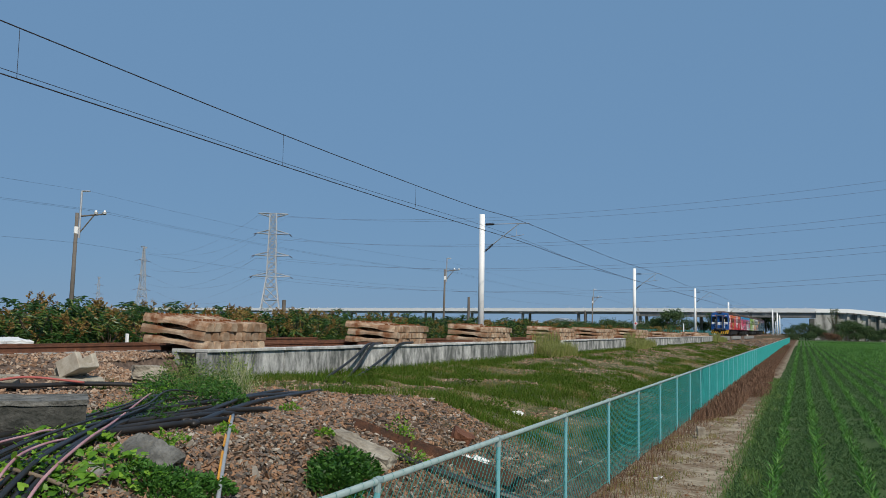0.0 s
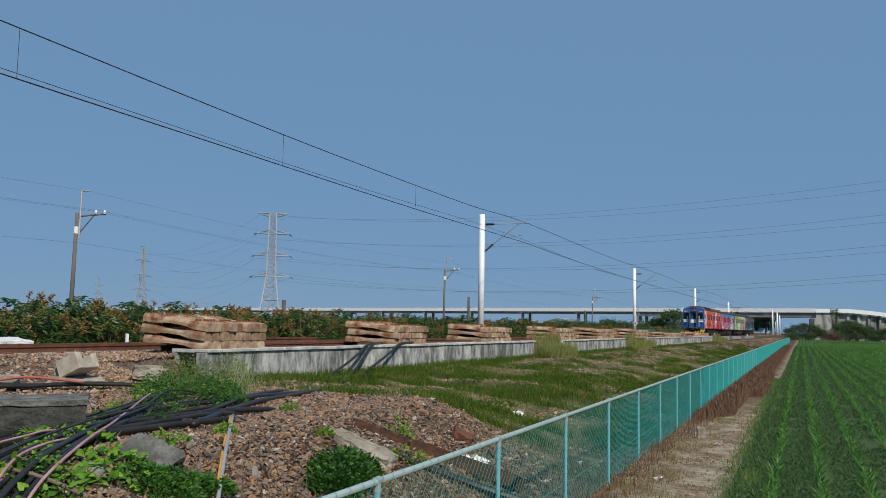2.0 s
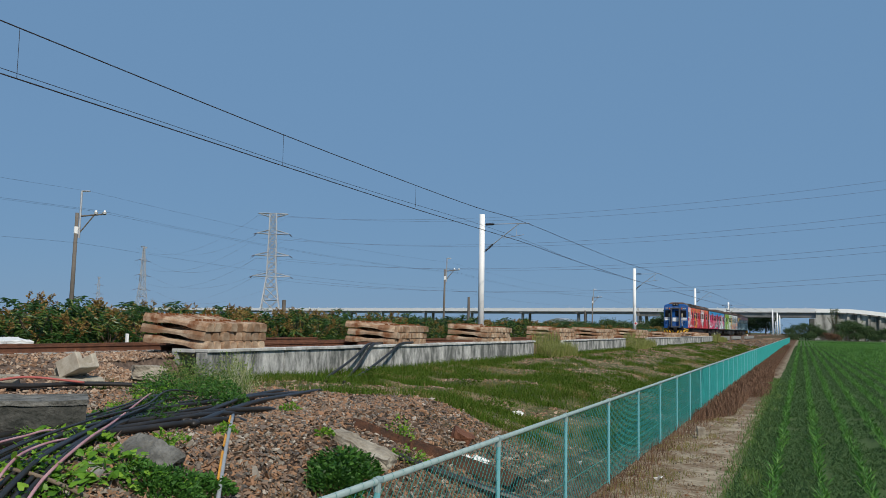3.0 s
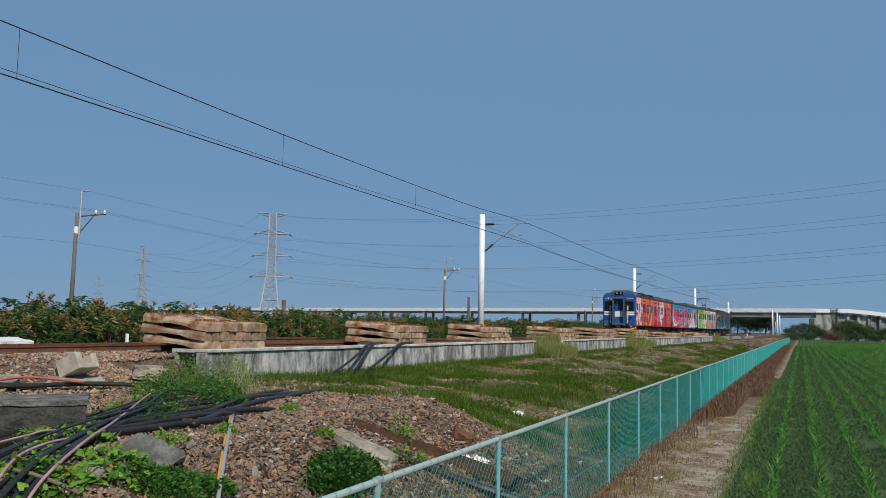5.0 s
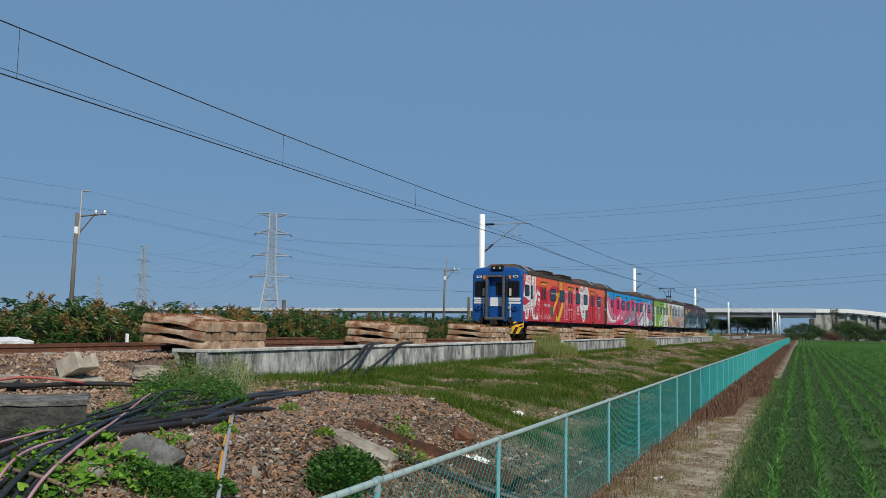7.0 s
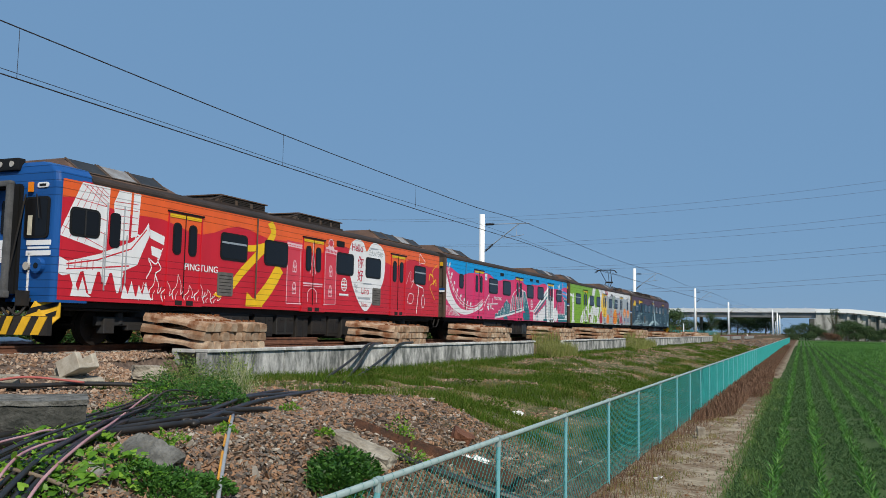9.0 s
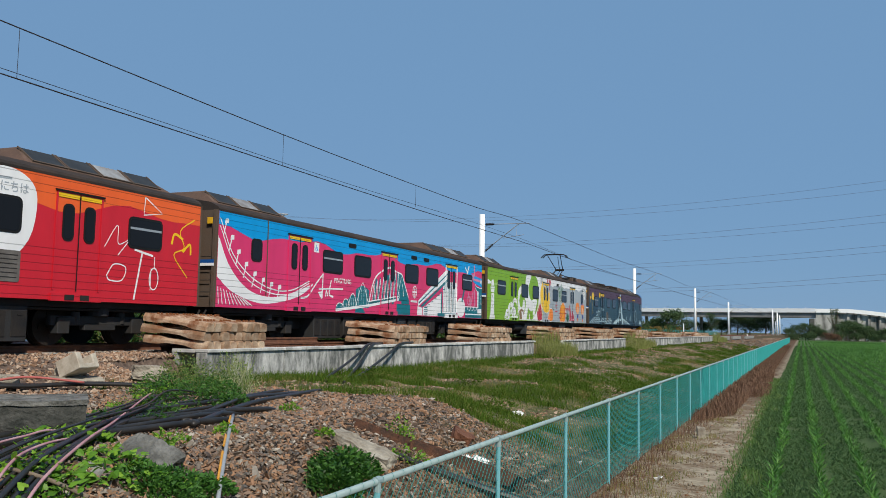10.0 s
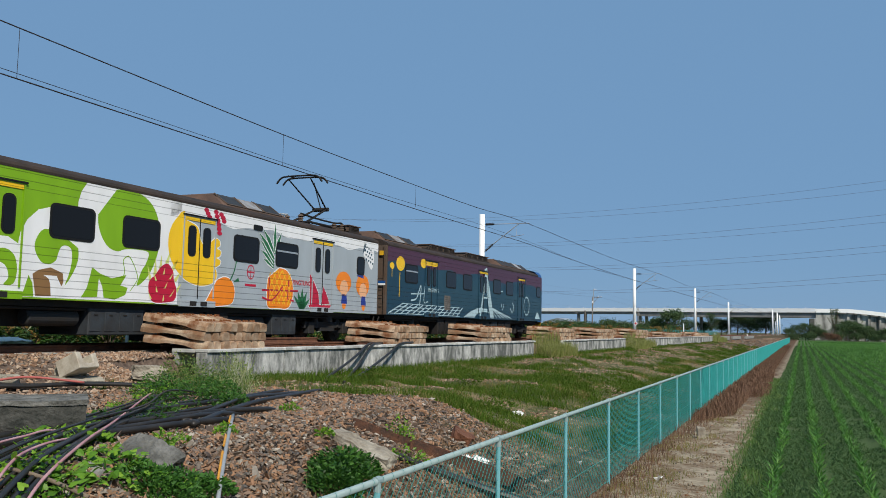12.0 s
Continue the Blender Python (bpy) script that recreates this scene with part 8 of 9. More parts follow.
    wallt = ([(17.25, 0.95), (19.31, 0.95), (19.31, 1.40), (17.25, 1.40)], [(18.90, 1.40), (19.31, 1.40), (19.31, 2.16), (18.90, 2.16)])
    for q in wallt:
        film("livery_gate", [q], TEAL, car, 2, "teal gate picture")
    film("livery_gate_roof", [("strip", [(18.42, 2.34), (18.62, 2.20), (18.95, 2.15), (19.31, 2.16)], [(18.47, 2.44), (18.66, 2.34), (19.0, 2.29), (19.31, 2.30)])], TEAL, car, 3)
    film("livery_gate_outline", [line([(17.25, 1.10), (19.30, 1.11)], 0.05), line([(17.25, 1.42), (18.72, 1.44)], 0.04), line([(18.40, 2.47), (18.64, 2.36), (19.0, 2.31), (19.30, 2.32)], 0.035), line([(18.44, 2.30), (18.66, 2.17), (18.9, 2.13)], 0.03), line([(19.12, 2.0), (19.12, 1.6), (19.30, 1.6)], 0.035)]
         + [line([(17.55 + 0.36 * k, 1.42), (17.55 + 0.36 * k, 1.30)], 0.05) for k in range(4)] + [[(17.70 + 0.36 * k, 1.25), (17.78 + 0.36 * k, 1.25), (17.78 + 0.36 * k, 1.33), (17.70 + 0.36 * k, 1.33)] for k in range(3)], WHITE_V, car, 4)
    film("livery_gate_pillar", [[(18.73, 1.40), (18.90, 1.40), (18.90, 2.15), (18.73, 2.15)], [(18.78, 1.16), (19.28, 1.17), (19.28, 1.37), (18.78, 1.36)], line([(19.10, 2.52), (19.18, 2.72), (19.26, 2.50), (19.30, 2.66)], 0.07)], WHITE_V, car, 3)
    film("livery_tuning_head", [line([(17.16, 3.14), (17.42, 2.96)], 0.07), line([(17.66, 3.22), (17.40, 2.84)], 0.11)], WHITE_V, car, 3)
    film("livery_figure", [stroke([(17.6, 2.05), (17.9, 1.5), (18.2, 2.1)], 0.10), stroke([(18.35, 2.2), (18.45, 1.5)], 0.14), ring(17.7, 1.7, 0.25, 0.22, 0.07), stroke([(18.3, 3.3), (18.35, 2.9), (18.1, 2.8)], 0.14), line([(18.1, 2.68), (19.2, 2.62)], 0.10)], paint("faint_film", (0.62, 0.22, 0.34)), car, 2)
    film("livery_emblem", [ring(11.95, 1.83, 0.2, 0.24, 0.035), line([(11.95, 1.6), (11.95, 2.06)], 0.03), line([(11.78, 1.83), (12.12, 1.83)], 0.06), line([(11.82, 1.94), (12.08, 1.94)], 0.03), line([(11.82, 1.72), (12.08, 1.72)], 0.03), line([(11.6, 1.47), (12.2, 1.47)], 0.07)], WHITE_V, car, 3, "round white emblem")
    film("accessible_sign", [[(4.62, 2.72), (4.9, 2.72), (4.9, 3.02), (4.62, 3.02)]], WHITE_V, car, 2)
    film("accessible_mark", [ring(4.75, 2.82, 0.07, 0.07, 0.02), line([(4.74, 2.95), (4.74, 2.84), (4.84, 2.78)], 0.02)], SKYBLUE, car, 3)
    window(car, 1.42, 1.92, 2.2, 2.82)
    window(car, 5.15, 6.39, vent=True)
    window(car, 7.16, 8.36)
    window(car, 11.07, 12.27)
    window(car, 13.02, 14.21)
    window(car, 16.86, 18.07, vent=True)
    for u, m in ((3.22, PINK), (9.13, PINK), (15.01, WHITE_V)):
        door(car, u, u + 1.22, m)
    for u in (6.75, 11.6, 12.75):
        bm = bmesh.new()
        slab(bm, rounded(u, u + 0.5, 3.06, 3.2, 0.05), HALF - 0.01, HALF + 0.015)
        part("destination_box", bm, RUBBER, car)
    bm = bmesh.new()
    rod(bm, (HALF + 0.02, 2.15, 1.3), (HALF + 0.02, 2.15, 3.38), 0.014, seg=6)
    part("rain_pipe", bm, BROWN_END, car)
    coolers(car, ((0.1, 3.6), (14.0, 18.7)))
    return car


def green_car():
    car = car_base("lime-green and grey railcar with white swirls and fruit pictures", LIME)
    car_end(car, 0.0, -1)
    car_end(car, LONG, 1)
    film("livery_grey_half", [[(8.6, SILL + 0.005), (LONG, SILL + 0.005), (LONG, EAVE - 0.005), (8.6, EAVE - 0.005)]], GREY_V, car, 0, "grey rear half")
    cap = hill(8.6, LONG, 3.06, ((0.06, 2.1, 0.3), (0.03, 5.0, 0.0)))
    film("livery_cloud_edge", [cap], WHITE_V, car, 1, "white wavy edge")
    tower = [[(0.41, 1.11), (0.95, 1.13), (0.90, 2.20), (0.53, 2.17)], [(0.27, 0.95), (1.05, 0.96), (1.02, 1.12), (0.36, 1.11)], [(0.46, 2.19), (0.92, 2.21), (0.98, 2.49), (0.39, 2.46)], [(0.50, 2.48), (0.88, 2.50), (0.88, 2.62), (0.82, 2.81), (0.57, 2.79), (0.50, 2.62)]]
    film("livery_lighthouse", tower + [[(0.0, 2.58), (0.5, 2.62), (0.5, 2.70), (0.0, 2.80)]], WHITE_V, car, 1, "white lighthouse picture")
    film("livery_lighthouse_lines", [line([(0.46, 2.19), (0.93, 2.22)], 0.02), line([(0.41, 2.36), (0.97, 2.39)], 0.018), line([(0.5, 2.5), (0.88, 2.52)], 0.018)] + [[(u, v), (u + 0.06, v), (u + 0.06, v + 0.09), (u, v + 0.09)] for u, v in ((0.68, 1.98), (0.56, 1.76), (0.70, 1.52))], LIME, car, 2)
    film("livery_beam", [[(0.84, 2.62), (2.3, 2.86), (2.5, 2.6), (0.84, 2.58)]], paint("light_lime_film", (0.36, 0.55, 0.16)), car, 1)
    def loop(pts, n=4):
        """A smooth closed outline through the points."""
        q = spline([(u, v, 0) for u, v in pts[-2:] + pts + pts[:2]], n)
        return [(w.x, w.y) for w in q[2 * n:-3 * n]]

    def halo(name, pts, k=0.05, level=2):
        """White rim round a picture."""
        ring_ = pts + pts[:1]
        film(name, [line(ring_, k)], WHITE_V, car, level)
    white = [(6.02, 3.39), (5.88, 3.18), (5.81, 2.96), (5.81, 2.83), (5.15, 2.76), (4.83, 2.66), (4.59, 2.44), (4.45, 2.19), (4.41, 1.96), (4.18, 2.07), (3.9, 2.07), (3.7, 1.9), (3.72, 1.5), (3.98, 0.96), (8.95, 0.96), (9.01, 2.86), (8.98, 3.39), (6.85, 3.40)]
    film("livery_swirl", [white], WHITE_V, car, 1, "white cloud swirls")
    curls = ([(6.85, 3.36), (7.36, 3.39), (7.66, 3.35), (7.99, 3.16), (8.2, 2.83), (8.27, 2.39), (8.16, 1.93), (7.91, 1.53), (7.6, 1.32), (7.71, 1.63), (7.86, 1.85), (7.91, 2.09), (7.5, 2.12), (7.16, 2.09), (6.95, 2.03), (6.66, 2.12), (6.43, 2.41), (6.36, 2.76), (6.52, 3.14)],
             [(5.87, 2.0), (5.88, 1.75), (5.78, 1.5), (5.58, 1.22), (5.66, 1.44), (5.72, 1.69), (5.7, 1.94), (5.59, 2.02), (5.45, 2.0), (5.37, 1.86), (5.32, 1.71), (5.16, 1.62), (4.96, 1.66), (4.81, 1.86), (4.81, 2.07), (5.0, 2.3), (5.42, 2.25), (5.75, 2.2)],
             [(6.27, 1.64), (6.5, 1.52), (6.85, 1.44), (7.27, 1.54), (7.1, 1.3), (7.32, 1.26), (7.26, 1.1), (6.95, 0.99), (6.63, 1.02), (6.58, 1.25), (6.47, 1.42), (6.45, 1.03), (6.01, 1.0), (6.15, 1.2), (6.22, 1.43)],
             [(4.69, 1.38), (4.79, 1.23), (4.83, 0.97), (4.56, 0.97)],
             [(3.94, 1.83), (4.2, 1.83), (4.37, 1.68), (4.42, 1.41), (4.35, 1.19), (4.14, 1.17), (4.24, 1.31), (4.17, 1.51), (4.01, 1.59), (3.8, 1.6), (3.75, 1.75)])
    for i, pts in enumerate(curls):
        film("livery_curl", [loop(pts) if i < 2 or i == 4 else pts], LIME, car, 2, "lime-green curl")
    for cu, cv, ru in ((3.42, 1.42, 0.46), (2.86, 1.22, 0.27), (2.60, 1.06, 0.14)):
        film("livery_cloud", [oval(cu, cv, ru, ru * 0.92, 24)], WHITE_V, car, 2, "white spiral cloud")
        turn_line = [(cu + ru * (0.74 - 0.13 * k) * math.cos(-2.2 + 1.0 * k), cv + ru * (0.70 - 0.12 * k) * math.sin(-2.2 + 1.0 * k)) for k in range(6)]
        film("livery_cloud_curl", [stroke(turn_line, ru * 0.24, 6, ru * 0.12)], LIME, car, 3)
    film("livery_cloud", [[(3.3, 0.96), (4.1, 0.96), (4.0, 1.4), (3.6, 1.5)], [(2.5, 0.96), (3.3, 0.96), (3.2, 1.15), (2.7, 1.1)]], WHITE_V, car, 1.5)
    film("livery_rock", [[(4.78, 1.41), (4.91, 1.49), (5.2, 1.56), (5.51, 1.46), (5.54, 1.29), (5.39, 1.0), (4.87, 0.99)]], BROWN_V, car, 3)
    film("livery_rock_light", [[(5.04, 1.4), (5.36, 1.4), (5.46, 1.24), (5.66, 1.01), (5.24, 0.98), (5.21, 1.23), (5.16, 1.34)]], WHITE_V, car, 4)
    film("livery_outline", [stroke([(7.1, 1.35), (7.2, 1.6), (7.15, 1.85), (7.3, 1.95), (7.42, 1.85), (7.55, 1.65), (7.6, 1.45), (7.4, 1.2)], 0.02)], LIME, car, 3)
    fruit = [(8.33, 1.78), (8.57, 1.88), (8.76, 1.72), (8.8, 1.53), (8.9, 1.3), (8.86, 1.05), (8.55, 0.98), (8.14, 0.98), (7.99, 1.15), (7.97, 1.42), (8.14, 1.57), (8.26, 1.55)]
    fruit = loop(fruit)
    film("livery_dragonfruit", [fruit], CRIMSON, car, 4, "red dragon fruit picture")
    halo("livery_dragonfruit_edge", fruit, 0.05, 3)
    spikes = [[(u0, v0), (u0 + 0.13, v0 - 0.03), (u1, v1)] for u0, v0, u1, v1 in ((7.98, 1.42, 7.90, 1.82), (8.10, 1.58, 8.16, 2.00), (8.26, 1.66, 8.36, 2.10), (8.46, 1.86, 8.66, 2.22), (8.66, 1.76, 8.93, 2.02), (8.76, 1.5, 9.06, 1.74), (8.82, 1.25, 9.08, 1.45))]
    for q in spikes:
        film("livery_spike", [q], PALE_LIME, car, 3)
    for u, v, lean in ((8.06, 1.04, -0.10), (8.24, 1.20, -0.04), (8.20, 1.46, -0.08), (8.46, 1.00, 0.02), (8.50, 1.30, 0.10), (8.70, 1.12, 0.14), (8.44, 1.62, 0.04), (8.66, 1.52, 0.12)):
        film("livery_scale", [[(u - 0.03, v), (u + 0.03, v + 0.01), (u + lean, v + 0.17)]], PALE_LIME, car, 5)
    ban = loop([(8.96, 3.15), (8.67, 2.83), (8.55, 2.47), (8.62, 2.08), (8.87, 1.76), (9.27, 1.52), (9.77, 1.43), (10.22, 1.51), (10.40, 1.68), (10.36, 1.86), (10.30, 1.90), (10.50, 2.0), (10.52, 2.11), (10.36, 2.16), (10.50, 2.22), (10.53, 2.34), (10.37, 2.41), (10.48, 2.48), (10.46, 2.60), (10.26, 2.64), (9.94, 2.40), (9.72, 2.55), (9.6, 2.85), (9.3, 2.95), (9.14, 3.0), (9.09, 3.2), (9.0, 3.28)], 3)
    film("livery_banana", [ban], YELLOW, car, 3, "yellow banana bunch picture round the door")
    halo("livery_banana_edge", ban, 0.05, 2)
    orange = loop([(10.4, 1.59), (10.74, 1.7), (11.03, 1.61), (11.17, 1.34), (11.07, 1.05), (10.67, 0.97), (9.95, 0.97), (10.03, 1.29)])
    film("livery_orange", [orange], ORANGE_F, car, 3, "orange fruit picture")
    halo("livery_orange_edge", orange, 0.05, 2)
    film("livery_stem", [stroke([(10.95, 1.62), (11.1, 1.85), (11.2, 2.15)], 0.04), [(11.1, 1.6), (11.35, 1.62), (11.3, 1.72)]], LEAF_V, car, 4)
    pine = loop([(13.2, 2.1), (13.63, 2.03), (13.9, 1.71), (13.93, 1.3), (13.7, 0.99), (13.2, 0.98), (12.72, 0.99), (12.63, 1.33), (12.67, 1.8), (12.86, 2.0)])
    film("livery_pineapple", [pine], ORANGE_F, car, 3, "pineapple picture")
    halo("livery_pineapple_edge", pine, 0.06, 2)
    net = []
    for k in range(-3, 8):
        a, b = 12.35 + 0.25 * k, 12.35 + 0.25 * k + 0.75
        for p, q in (((a, 1.0), (b, 2.05)), ((b, 1.0), (a, 2.05))):
            seg = [(mix(p[0], q[0], t / 12), mix(p[1], q[1], t / 12)) for t in range(13)]
            seg = [w for w in seg if ((w[0] - 13.28) / 0.62) ** 4 + ((w[1] - 1.53) / 0.54) ** 4 < 0.9]
            if len(seg) > 1:
                net.append(line(seg, 0.03))
    film("livery_pineapple_net", net, YELLOW, car, 4)
    tuft = ((12.92, 2.10, 12.40, 2.30), (12.92, 2.16, 12.28, 2.55), (12.92, 2.24, 12.22, 2.82), (12.92, 2.34, 12.12, 3.04), (12.92, 2.5, 12.34, 3.14), (12.95, 2.5, 12.94, 3.36), (12.98, 2.5, 13.26, 3.14))
    for k, (u0, v0, u1, v1) in enumerate(tuft):
        way = Vector((u1 - u0, v1 - v0))
        side = Vector((-way.y, way.x)).normalized() * 0.10
        mid = Vector((mix(u0, u1, 0.5), mix(v0, v1, 0.5)))
        bend = Vector((0, 0.05 if u1 < u0 else 0))
        blade = [(u0 + side.x * 0.5, v0 + side.y * 0.5), tuple(mid - side * -0.9 + bend), (u1, v1), tuple(mid - side * 0.7 + bend), (u0 - side.x * 0.5, v0 - side.y * 0.5)]
        film("livery_leaf", [blade], LEAF_V, car, 3 + 0.3 * k)
        film("livery_leaf_edge", [line(blade, 0.028)], WHITE_V, car, 3.1 + 0.3 * k)
    for u1, v1 in ((13.98, 1.38), (14.2, 1.5), (14.45, 1.6), (14.7, 1.5), (14.88, 1.3)):
        film("livery_leaf", [[(14.32, 0.98), (14.58, 0.98), (mix(14.5, u1, 0.6) + 0.06, mix(1.0, v1, 0.6)), (u1, v1), (mix(14.4, u1, 0.6) - 0.06, mix(1.0, v1, 0.6))]], LEAF_V, car, 3)
    film("livery_script", [line([(12.4, 1.45), (14.2, 1.5)], 0.05), line([(12.75, 1.9), (12.7, 1.2)], 0.04), stroke([(12.4, 1.25), (12.9, 1.2), (13.4, 1.6)], 0.05), line([(13.7, 1.8), (13.66, 1.25), (14.0, 1.2)], 0.05)], CRIMSON, car, 4)
    film("livery_emblem", [ring(11.85, 1.9, 0.17, 0.2, 0.03), line([(11.85, 1.72), (11.85, 2.08)], 0.025), line([(11.7, 1.9), (12.0, 1.9)], 0.04), line([(11.6, 1.55), (12.1, 1.55)], 0.06)], CRIMSON, car, 2)
    lettering("PINGTUNG", 13.9, 1.68, 0.2, RED, car, 4)
    for q in ([(14.9, 1.11), (14.85, 2.05), (15.14, 1.77), (15.37, 1.48), (15.44, 1.13)], [(15.55, 1.15), (15.65, 1.71), (15.87, 1.46), (16.05, 1.18)], [(14.79, 1.12), (16.14, 1.14), (16.01, 0.98), (14.96, 0.98)]):
        film("livery_sail", [q], CRIMSON, car, 3)
        halo("livery_sail_edge", q, 0.04)
    film("livery_berry_spray", [oval(9.9 + 0.42 * a, 3.32 - 0.13 * b, 0.10, 0.06, 8) for a, b in ((0.0, 0), (0.15, 0.6), (0.3, 1.2), (0.9, 0), (1.0, 0.8), (1.1, 1.6), (1.2, 2.4), (1.25, 3.2), (1.3, 4.0), (1.4, 0.3), (1.6, 0.9), (1.7, 1.5))], CRIMSON, car, 3)
    film("livery_round_fruit", [oval(16.92, 1.90, 0.50, 0.35), oval(18.22, 1.86, 0.46, 0.37), oval(16.98, 1.16, 0.12, 0.12, 10), oval(18.3, 1.14, 0.12, 0.12, 10), line([(18.0, 2.1), (18.1, 2.34)], 0.34)], ORANGE_F, car, 2, "plain orange shapes")
    film("livery_round_fruit_base", [[(16.78, 1.22), (17.18, 1.22), (17.12, 1.52), (16.84, 1.52)], [(18.12, 1.20), (18.48, 1.20), (18.42, 1.50), (18.16, 1.50)], [(17.82, 2.16), (18.28, 2.10), (18.24, 2.34), (17.86, 2.38)]], NAVY_BLUE, car, 3)
    for cu, cv in ((16.95, 1.72), (18.25, 1.68)):
        film("livery_round_fruit_spot", [oval(cu, cv, 0.265, 0.26)], PEACH, car, 3)
    film("livery_feather", [loop([(18.40, 3.36), (18.80, 3.32), (18.98, 3.05), (18.98, 2.72), (18.86, 2.46), (18.70, 2.50), (18.50, 2.72), (18.22, 2.90), (18.14, 3.14)])], WHITE_V, car, 3, "white feather picture with dark spots")
    film("livery_feather_marks", [oval(18.3 + 0.15 * (k % 4) + 0.05 * (k // 4), 3.22 - 0.15 * (k // 4) - 0.04 * (k % 4), 0.045, 0.04, 8) for k in range(16)] + [line([(18.16 + 0.05 * k, 2.95 + 0.04 * k), (18.30 + 0.05 * k, 3.30)], 0.03) for k in range(3)], NAVY, car, 4)
    window(car, 1.38, 2.58, vent=True)
    window(car, 5.11, 6.29)
    window(car, 7.08, 8.27)
    window(car, 11.05, 12.2)
    window(car, 13.0, 14.17, vent=True)
    window(car, 17.78, 18.32, 2.2, 2.82)
    for u, m in ((3.28, LIME), (9.08, GREY_V), (14.98, GREY_V)):
        door(car, u, u + 1.2, m)
    for u in (11.9,):
        bm = bmesh.new()
        slab(bm, rounded(u, u + 0.42, 3.05, 3.2, 0.05), HALF - 0.01, HALF + 0.015)
        part("destination_box", bm, RUBBER, car)
    coolers(car, ((0.02, 3.0), (10.9, 14.1)))
    vents(car, ((18.4, 19.2),))
    pantograph(car, 16.95)
    for x, y, tall in ((0.75, 15.3, 0.30), (0.2, 15.4, 0.30), (0.85, 17.2, 0.22), (0.85, 17.7, 0.26), (0.3, 17.9, 0.20)):
        bm = bmesh.new()
        for k in range(4):
            rod(bm, (x, y, EAVE + 0.24 + tall * k / 4), (x, y, EAVE + 0.24 + tall * (k + 0.8) / 4), 0.10, 0.06, 10)
        part("roof_insulator", bm, BROWN_END, car, "brown ribbed roof insulator")
    bm = bmesh.new()
    tube(bm, spline([(0.75, 15.3, EAVE + 0.56), (0.8, 16.2, EAVE + 0.50), (0.85, 17.2, EAVE + 0.48), (0.85, 17.7, EAVE + 0.52), (0.6, 18.4, EAVE + 0.40)], 5), 0.03)
    part("roof_cable", bm, UNDER, car)
    return car


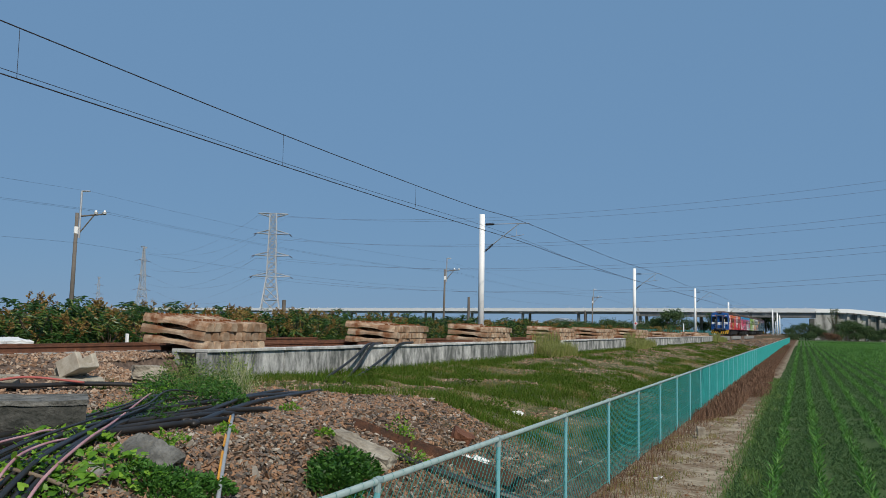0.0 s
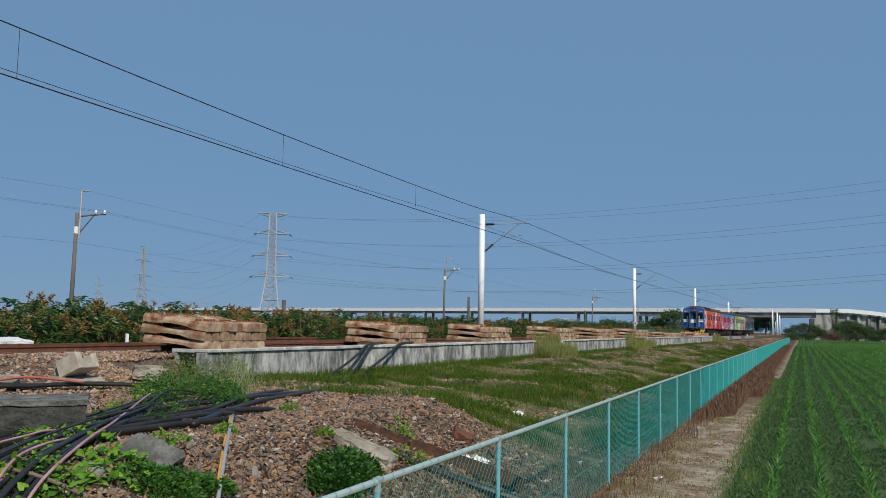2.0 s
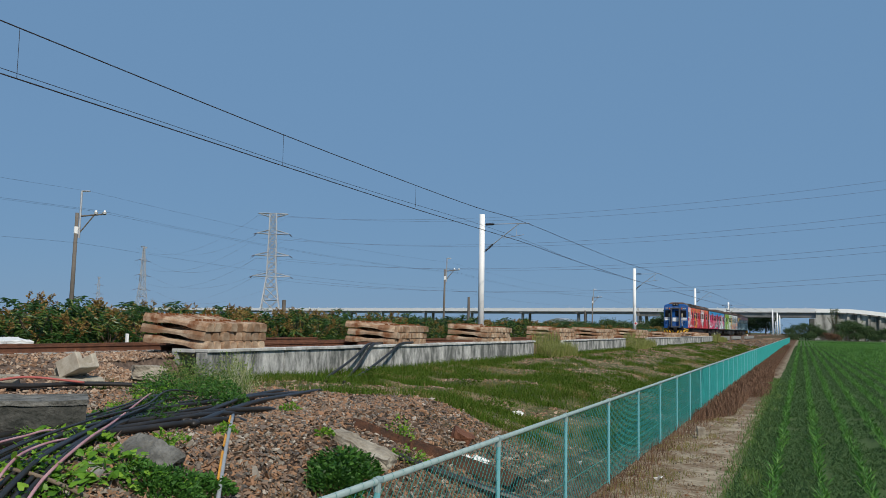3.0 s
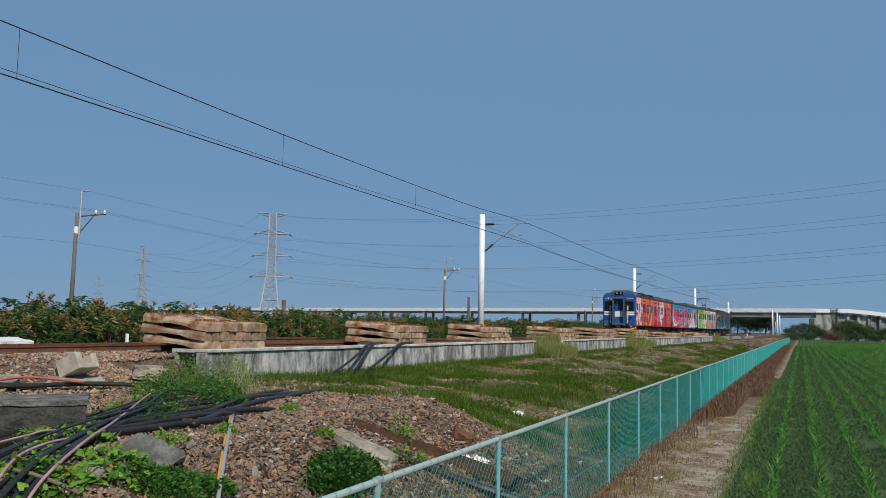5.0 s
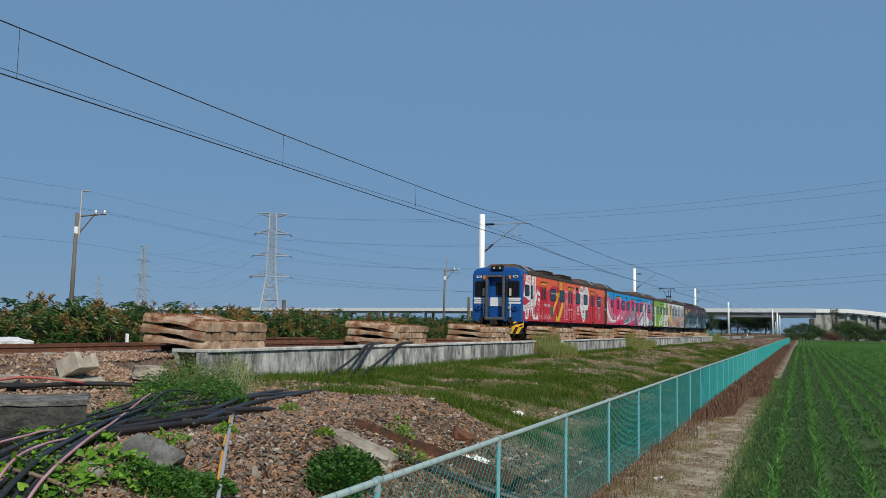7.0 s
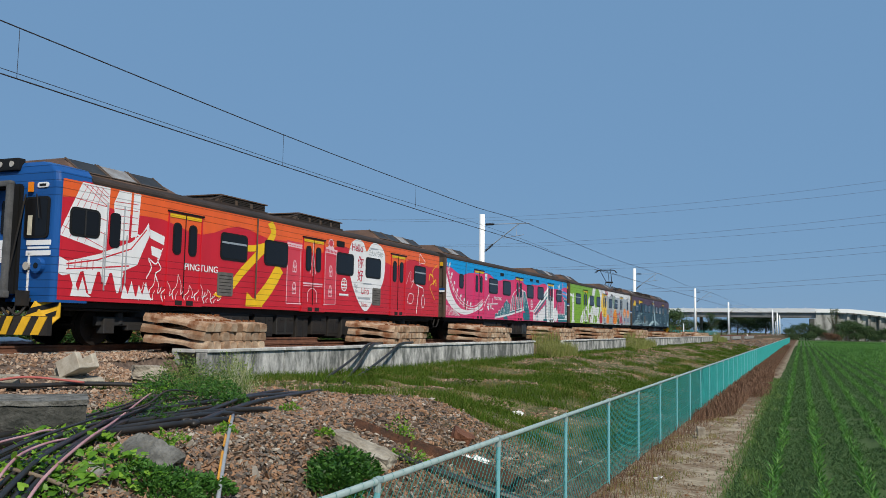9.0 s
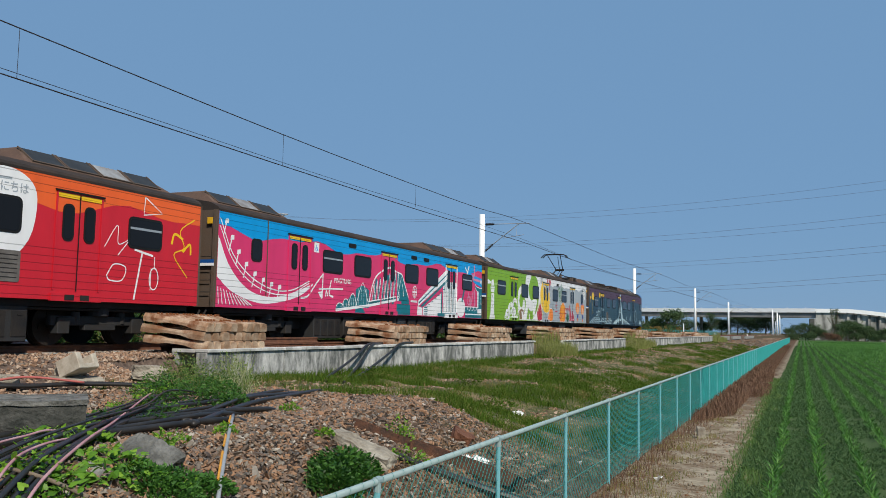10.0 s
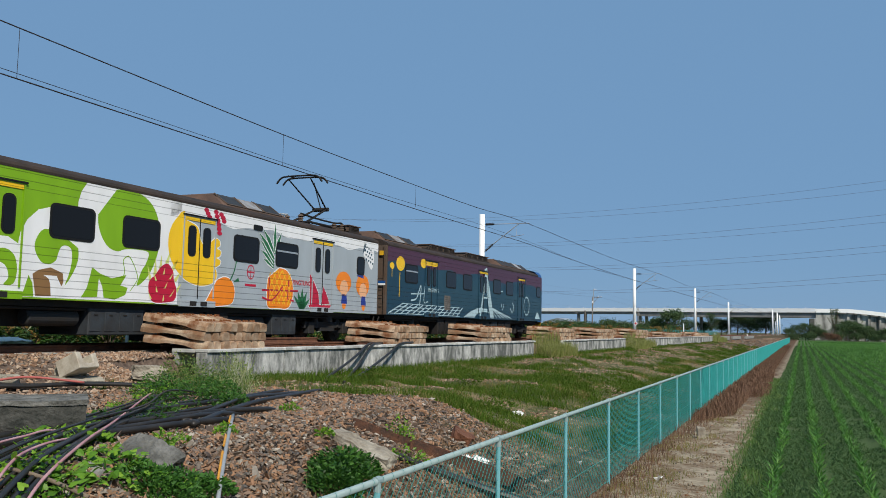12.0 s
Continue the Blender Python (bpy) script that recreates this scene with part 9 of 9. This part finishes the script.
def night_car():
    car = car_base("dark blue and plum railcar with lanterns and white tower", NAVY, 0.0, LONG - 0.5)
    car_end(car, 0.0, -1)
    cab(car, LONG + 0.10, 1)
    film("livery_base", [[(LONG - 0.52, SILL + 0.005), (LONG, SILL + 0.005), (LONG, EAVE - 0.005), (LONG - 0.52, EAVE - 0.005)]], NAVY, car, -0.5)
    film("livery_dusk", [hill(0.0, LONG, 2.8, ((0.10, 0.9, 0.0), (0.05, 2.2, 0.4)))], PURPLE, car, 0, "plum evening sky")
    film("livery_hill", [[(2.2, 1.4), (4.2, 2.8), (6.0, 2.9), (8.0, 2.5), (10.0, 2.85), (13.0, 2.2), (16.0, 2.4), (19.2, 2.0), (19.2, 1.3), (10.0, 1.2)]], NIGHT2, car, 1)
    film("livery_tower", [("strip", [(9.98, 3.22), (10.08, 2.75), (10.30, 2.2), (10.55, 1.6), (10.85, 0.97)], [(10.32, 3.33), (10.52, 2.75), (10.78, 2.2), (11.05, 1.6), (11.36, 0.97)]), line([(10.12, 2.72), (9.46, 0.98)], 0.17), line([(9.8, 1.9), (10.5, 1.92)], 0.08)], PALE, car, 2, "pale tower picture")
    rays = [line([(0.1 + 0.5 * k, 0.98), (1.3 + 0.46 * k, 1.36)], 0.05) for k in range(14)] + [line([(0.1 + 0.4 * j, 0.99 + 0.125 * j), (7.0, 0.99 + 0.12 * j)], 0.025) for j in range(4)] + [line([(10.8, 1.5), (11.2 + 0.55 * k, 1.0)], 0.045) for k in range(6)] + [[(7.42, 0.97), (8.2, 1.22), (9.25, 1.42), (10.4, 1.40), (10.6, 1.22), (9.7, 1.26), (9.0, 1.12), (8.75, 0.97)]]
    film("livery_roof_line", rays, PALE, car, 2, "pale roof lines")
    film("livery_lantern", [oval(1.05, 2.82, 0.36, 0.27), oval(0.35, 2.7, 0.18, 0.12), line([(1.0, 2.5), (0.98, 1.6)], 0.05), oval(3.1, 2.97, 0.28, 0.18), [(3.2, 2.92), (4.45, 2.92), (4.45, 3.03), (3.2, 3.03)], line([(0.35, 2.6), (0.35, 2.3)], 0.03)], YELLOW, car, 2, "yellow paper lanterns picture")
    film("livery_script", [stroke([(2.0, 1.5), (2.5, 1.6), (2.9, 2.1), (2.8, 1.3)], 0.06), line([(2.0, 1.75), (3.2, 1.8)], 0.05), stroke([(3.3, 2.2), (3.2, 1.5), (3.6, 1.5)], 0.05), stroke([(13.8, 1.5), (14.1, 1.3), (14.3, 1.6), (14.1, 1.8)], 0.06), ring(16.5, 1.7, 0.5, 0.5, 0.06), stroke([(12.4, 1.7), (12.6, 1.4), (12.8, 1.7)], 0.05), line([(11.6, 2.3), (12.6, 2.3)], 0.05), [(18.0, 1.05), (19.0, 1.05), (18.6, 1.4), (18.4, 1.4)]], PALE, car, 2)
    lettering("PINGTUNG", 3.6, 1.9, 0.2, PALE, car, 2)
    window(car, 1.45, 2.6, vent=True)
    for u in (5.4, 7.3, 11.2, 13.1):
        window(car, u, u + 1.1)
    window(car, 18.3, 19.05, 2.24, 2.84)
    for u in (3.3, 9.25, 15.0):
        door(car, u, u + 1.2, NAVY)
    tall_plate(car, 5.25, 5.88, 1.22, 1.82)
    coolers(car, ((0.1, 3.6), (13.0, 18.0)))
    vents(car, ((4.4, 8.0), (8.4, 12.3)))
    return car


cars = [red_car(), pink_car(), green_car(), night_car()]
# where the nose of the train is, along the railway
RUN = ((0.0, 151.2), (0.5, 143.8), (1.0, 136.2), (1.5, 128.5), (2.0, 120.9), (2.5, 113.7), (3.0, 105.9), (5.0, 74.4), (5.5, 66.5), (6.0, 58.9), (6.5, 50.8), (7.0, 43.3), (8.8, 15.9), (9.1, 11.3), (9.5, 5.3), (10.0, -2.2), (10.5, -10.3), (11.0, -17.7), (11.5, -25.3), (12.0, -32.6))


def nose_at(t):
    for (t0, s0), (t1, s1) in zip(RUN, RUN[1:]):
        if t <= t1:
            return mix(s0, s1, (t - t0) / (t1 - t0))
    return RUN[-1][1]


def motions():
    for i, car in enumerate(cars):
        walk(car, [(t, beside(TRACK_X, s + 20 * i, RAIL_Z)) for t, s in RUN])
    # the wheels roll on the rails: one row for each frame
    for w in wheels:
        at = w.location.copy()
        walk(w, [(k / 30, pose(at.x, at.y, at.z, math.degrees((RUN[0][1] - nose_at(k / 30)) / 0.43))) for k in range(361)])


motions()
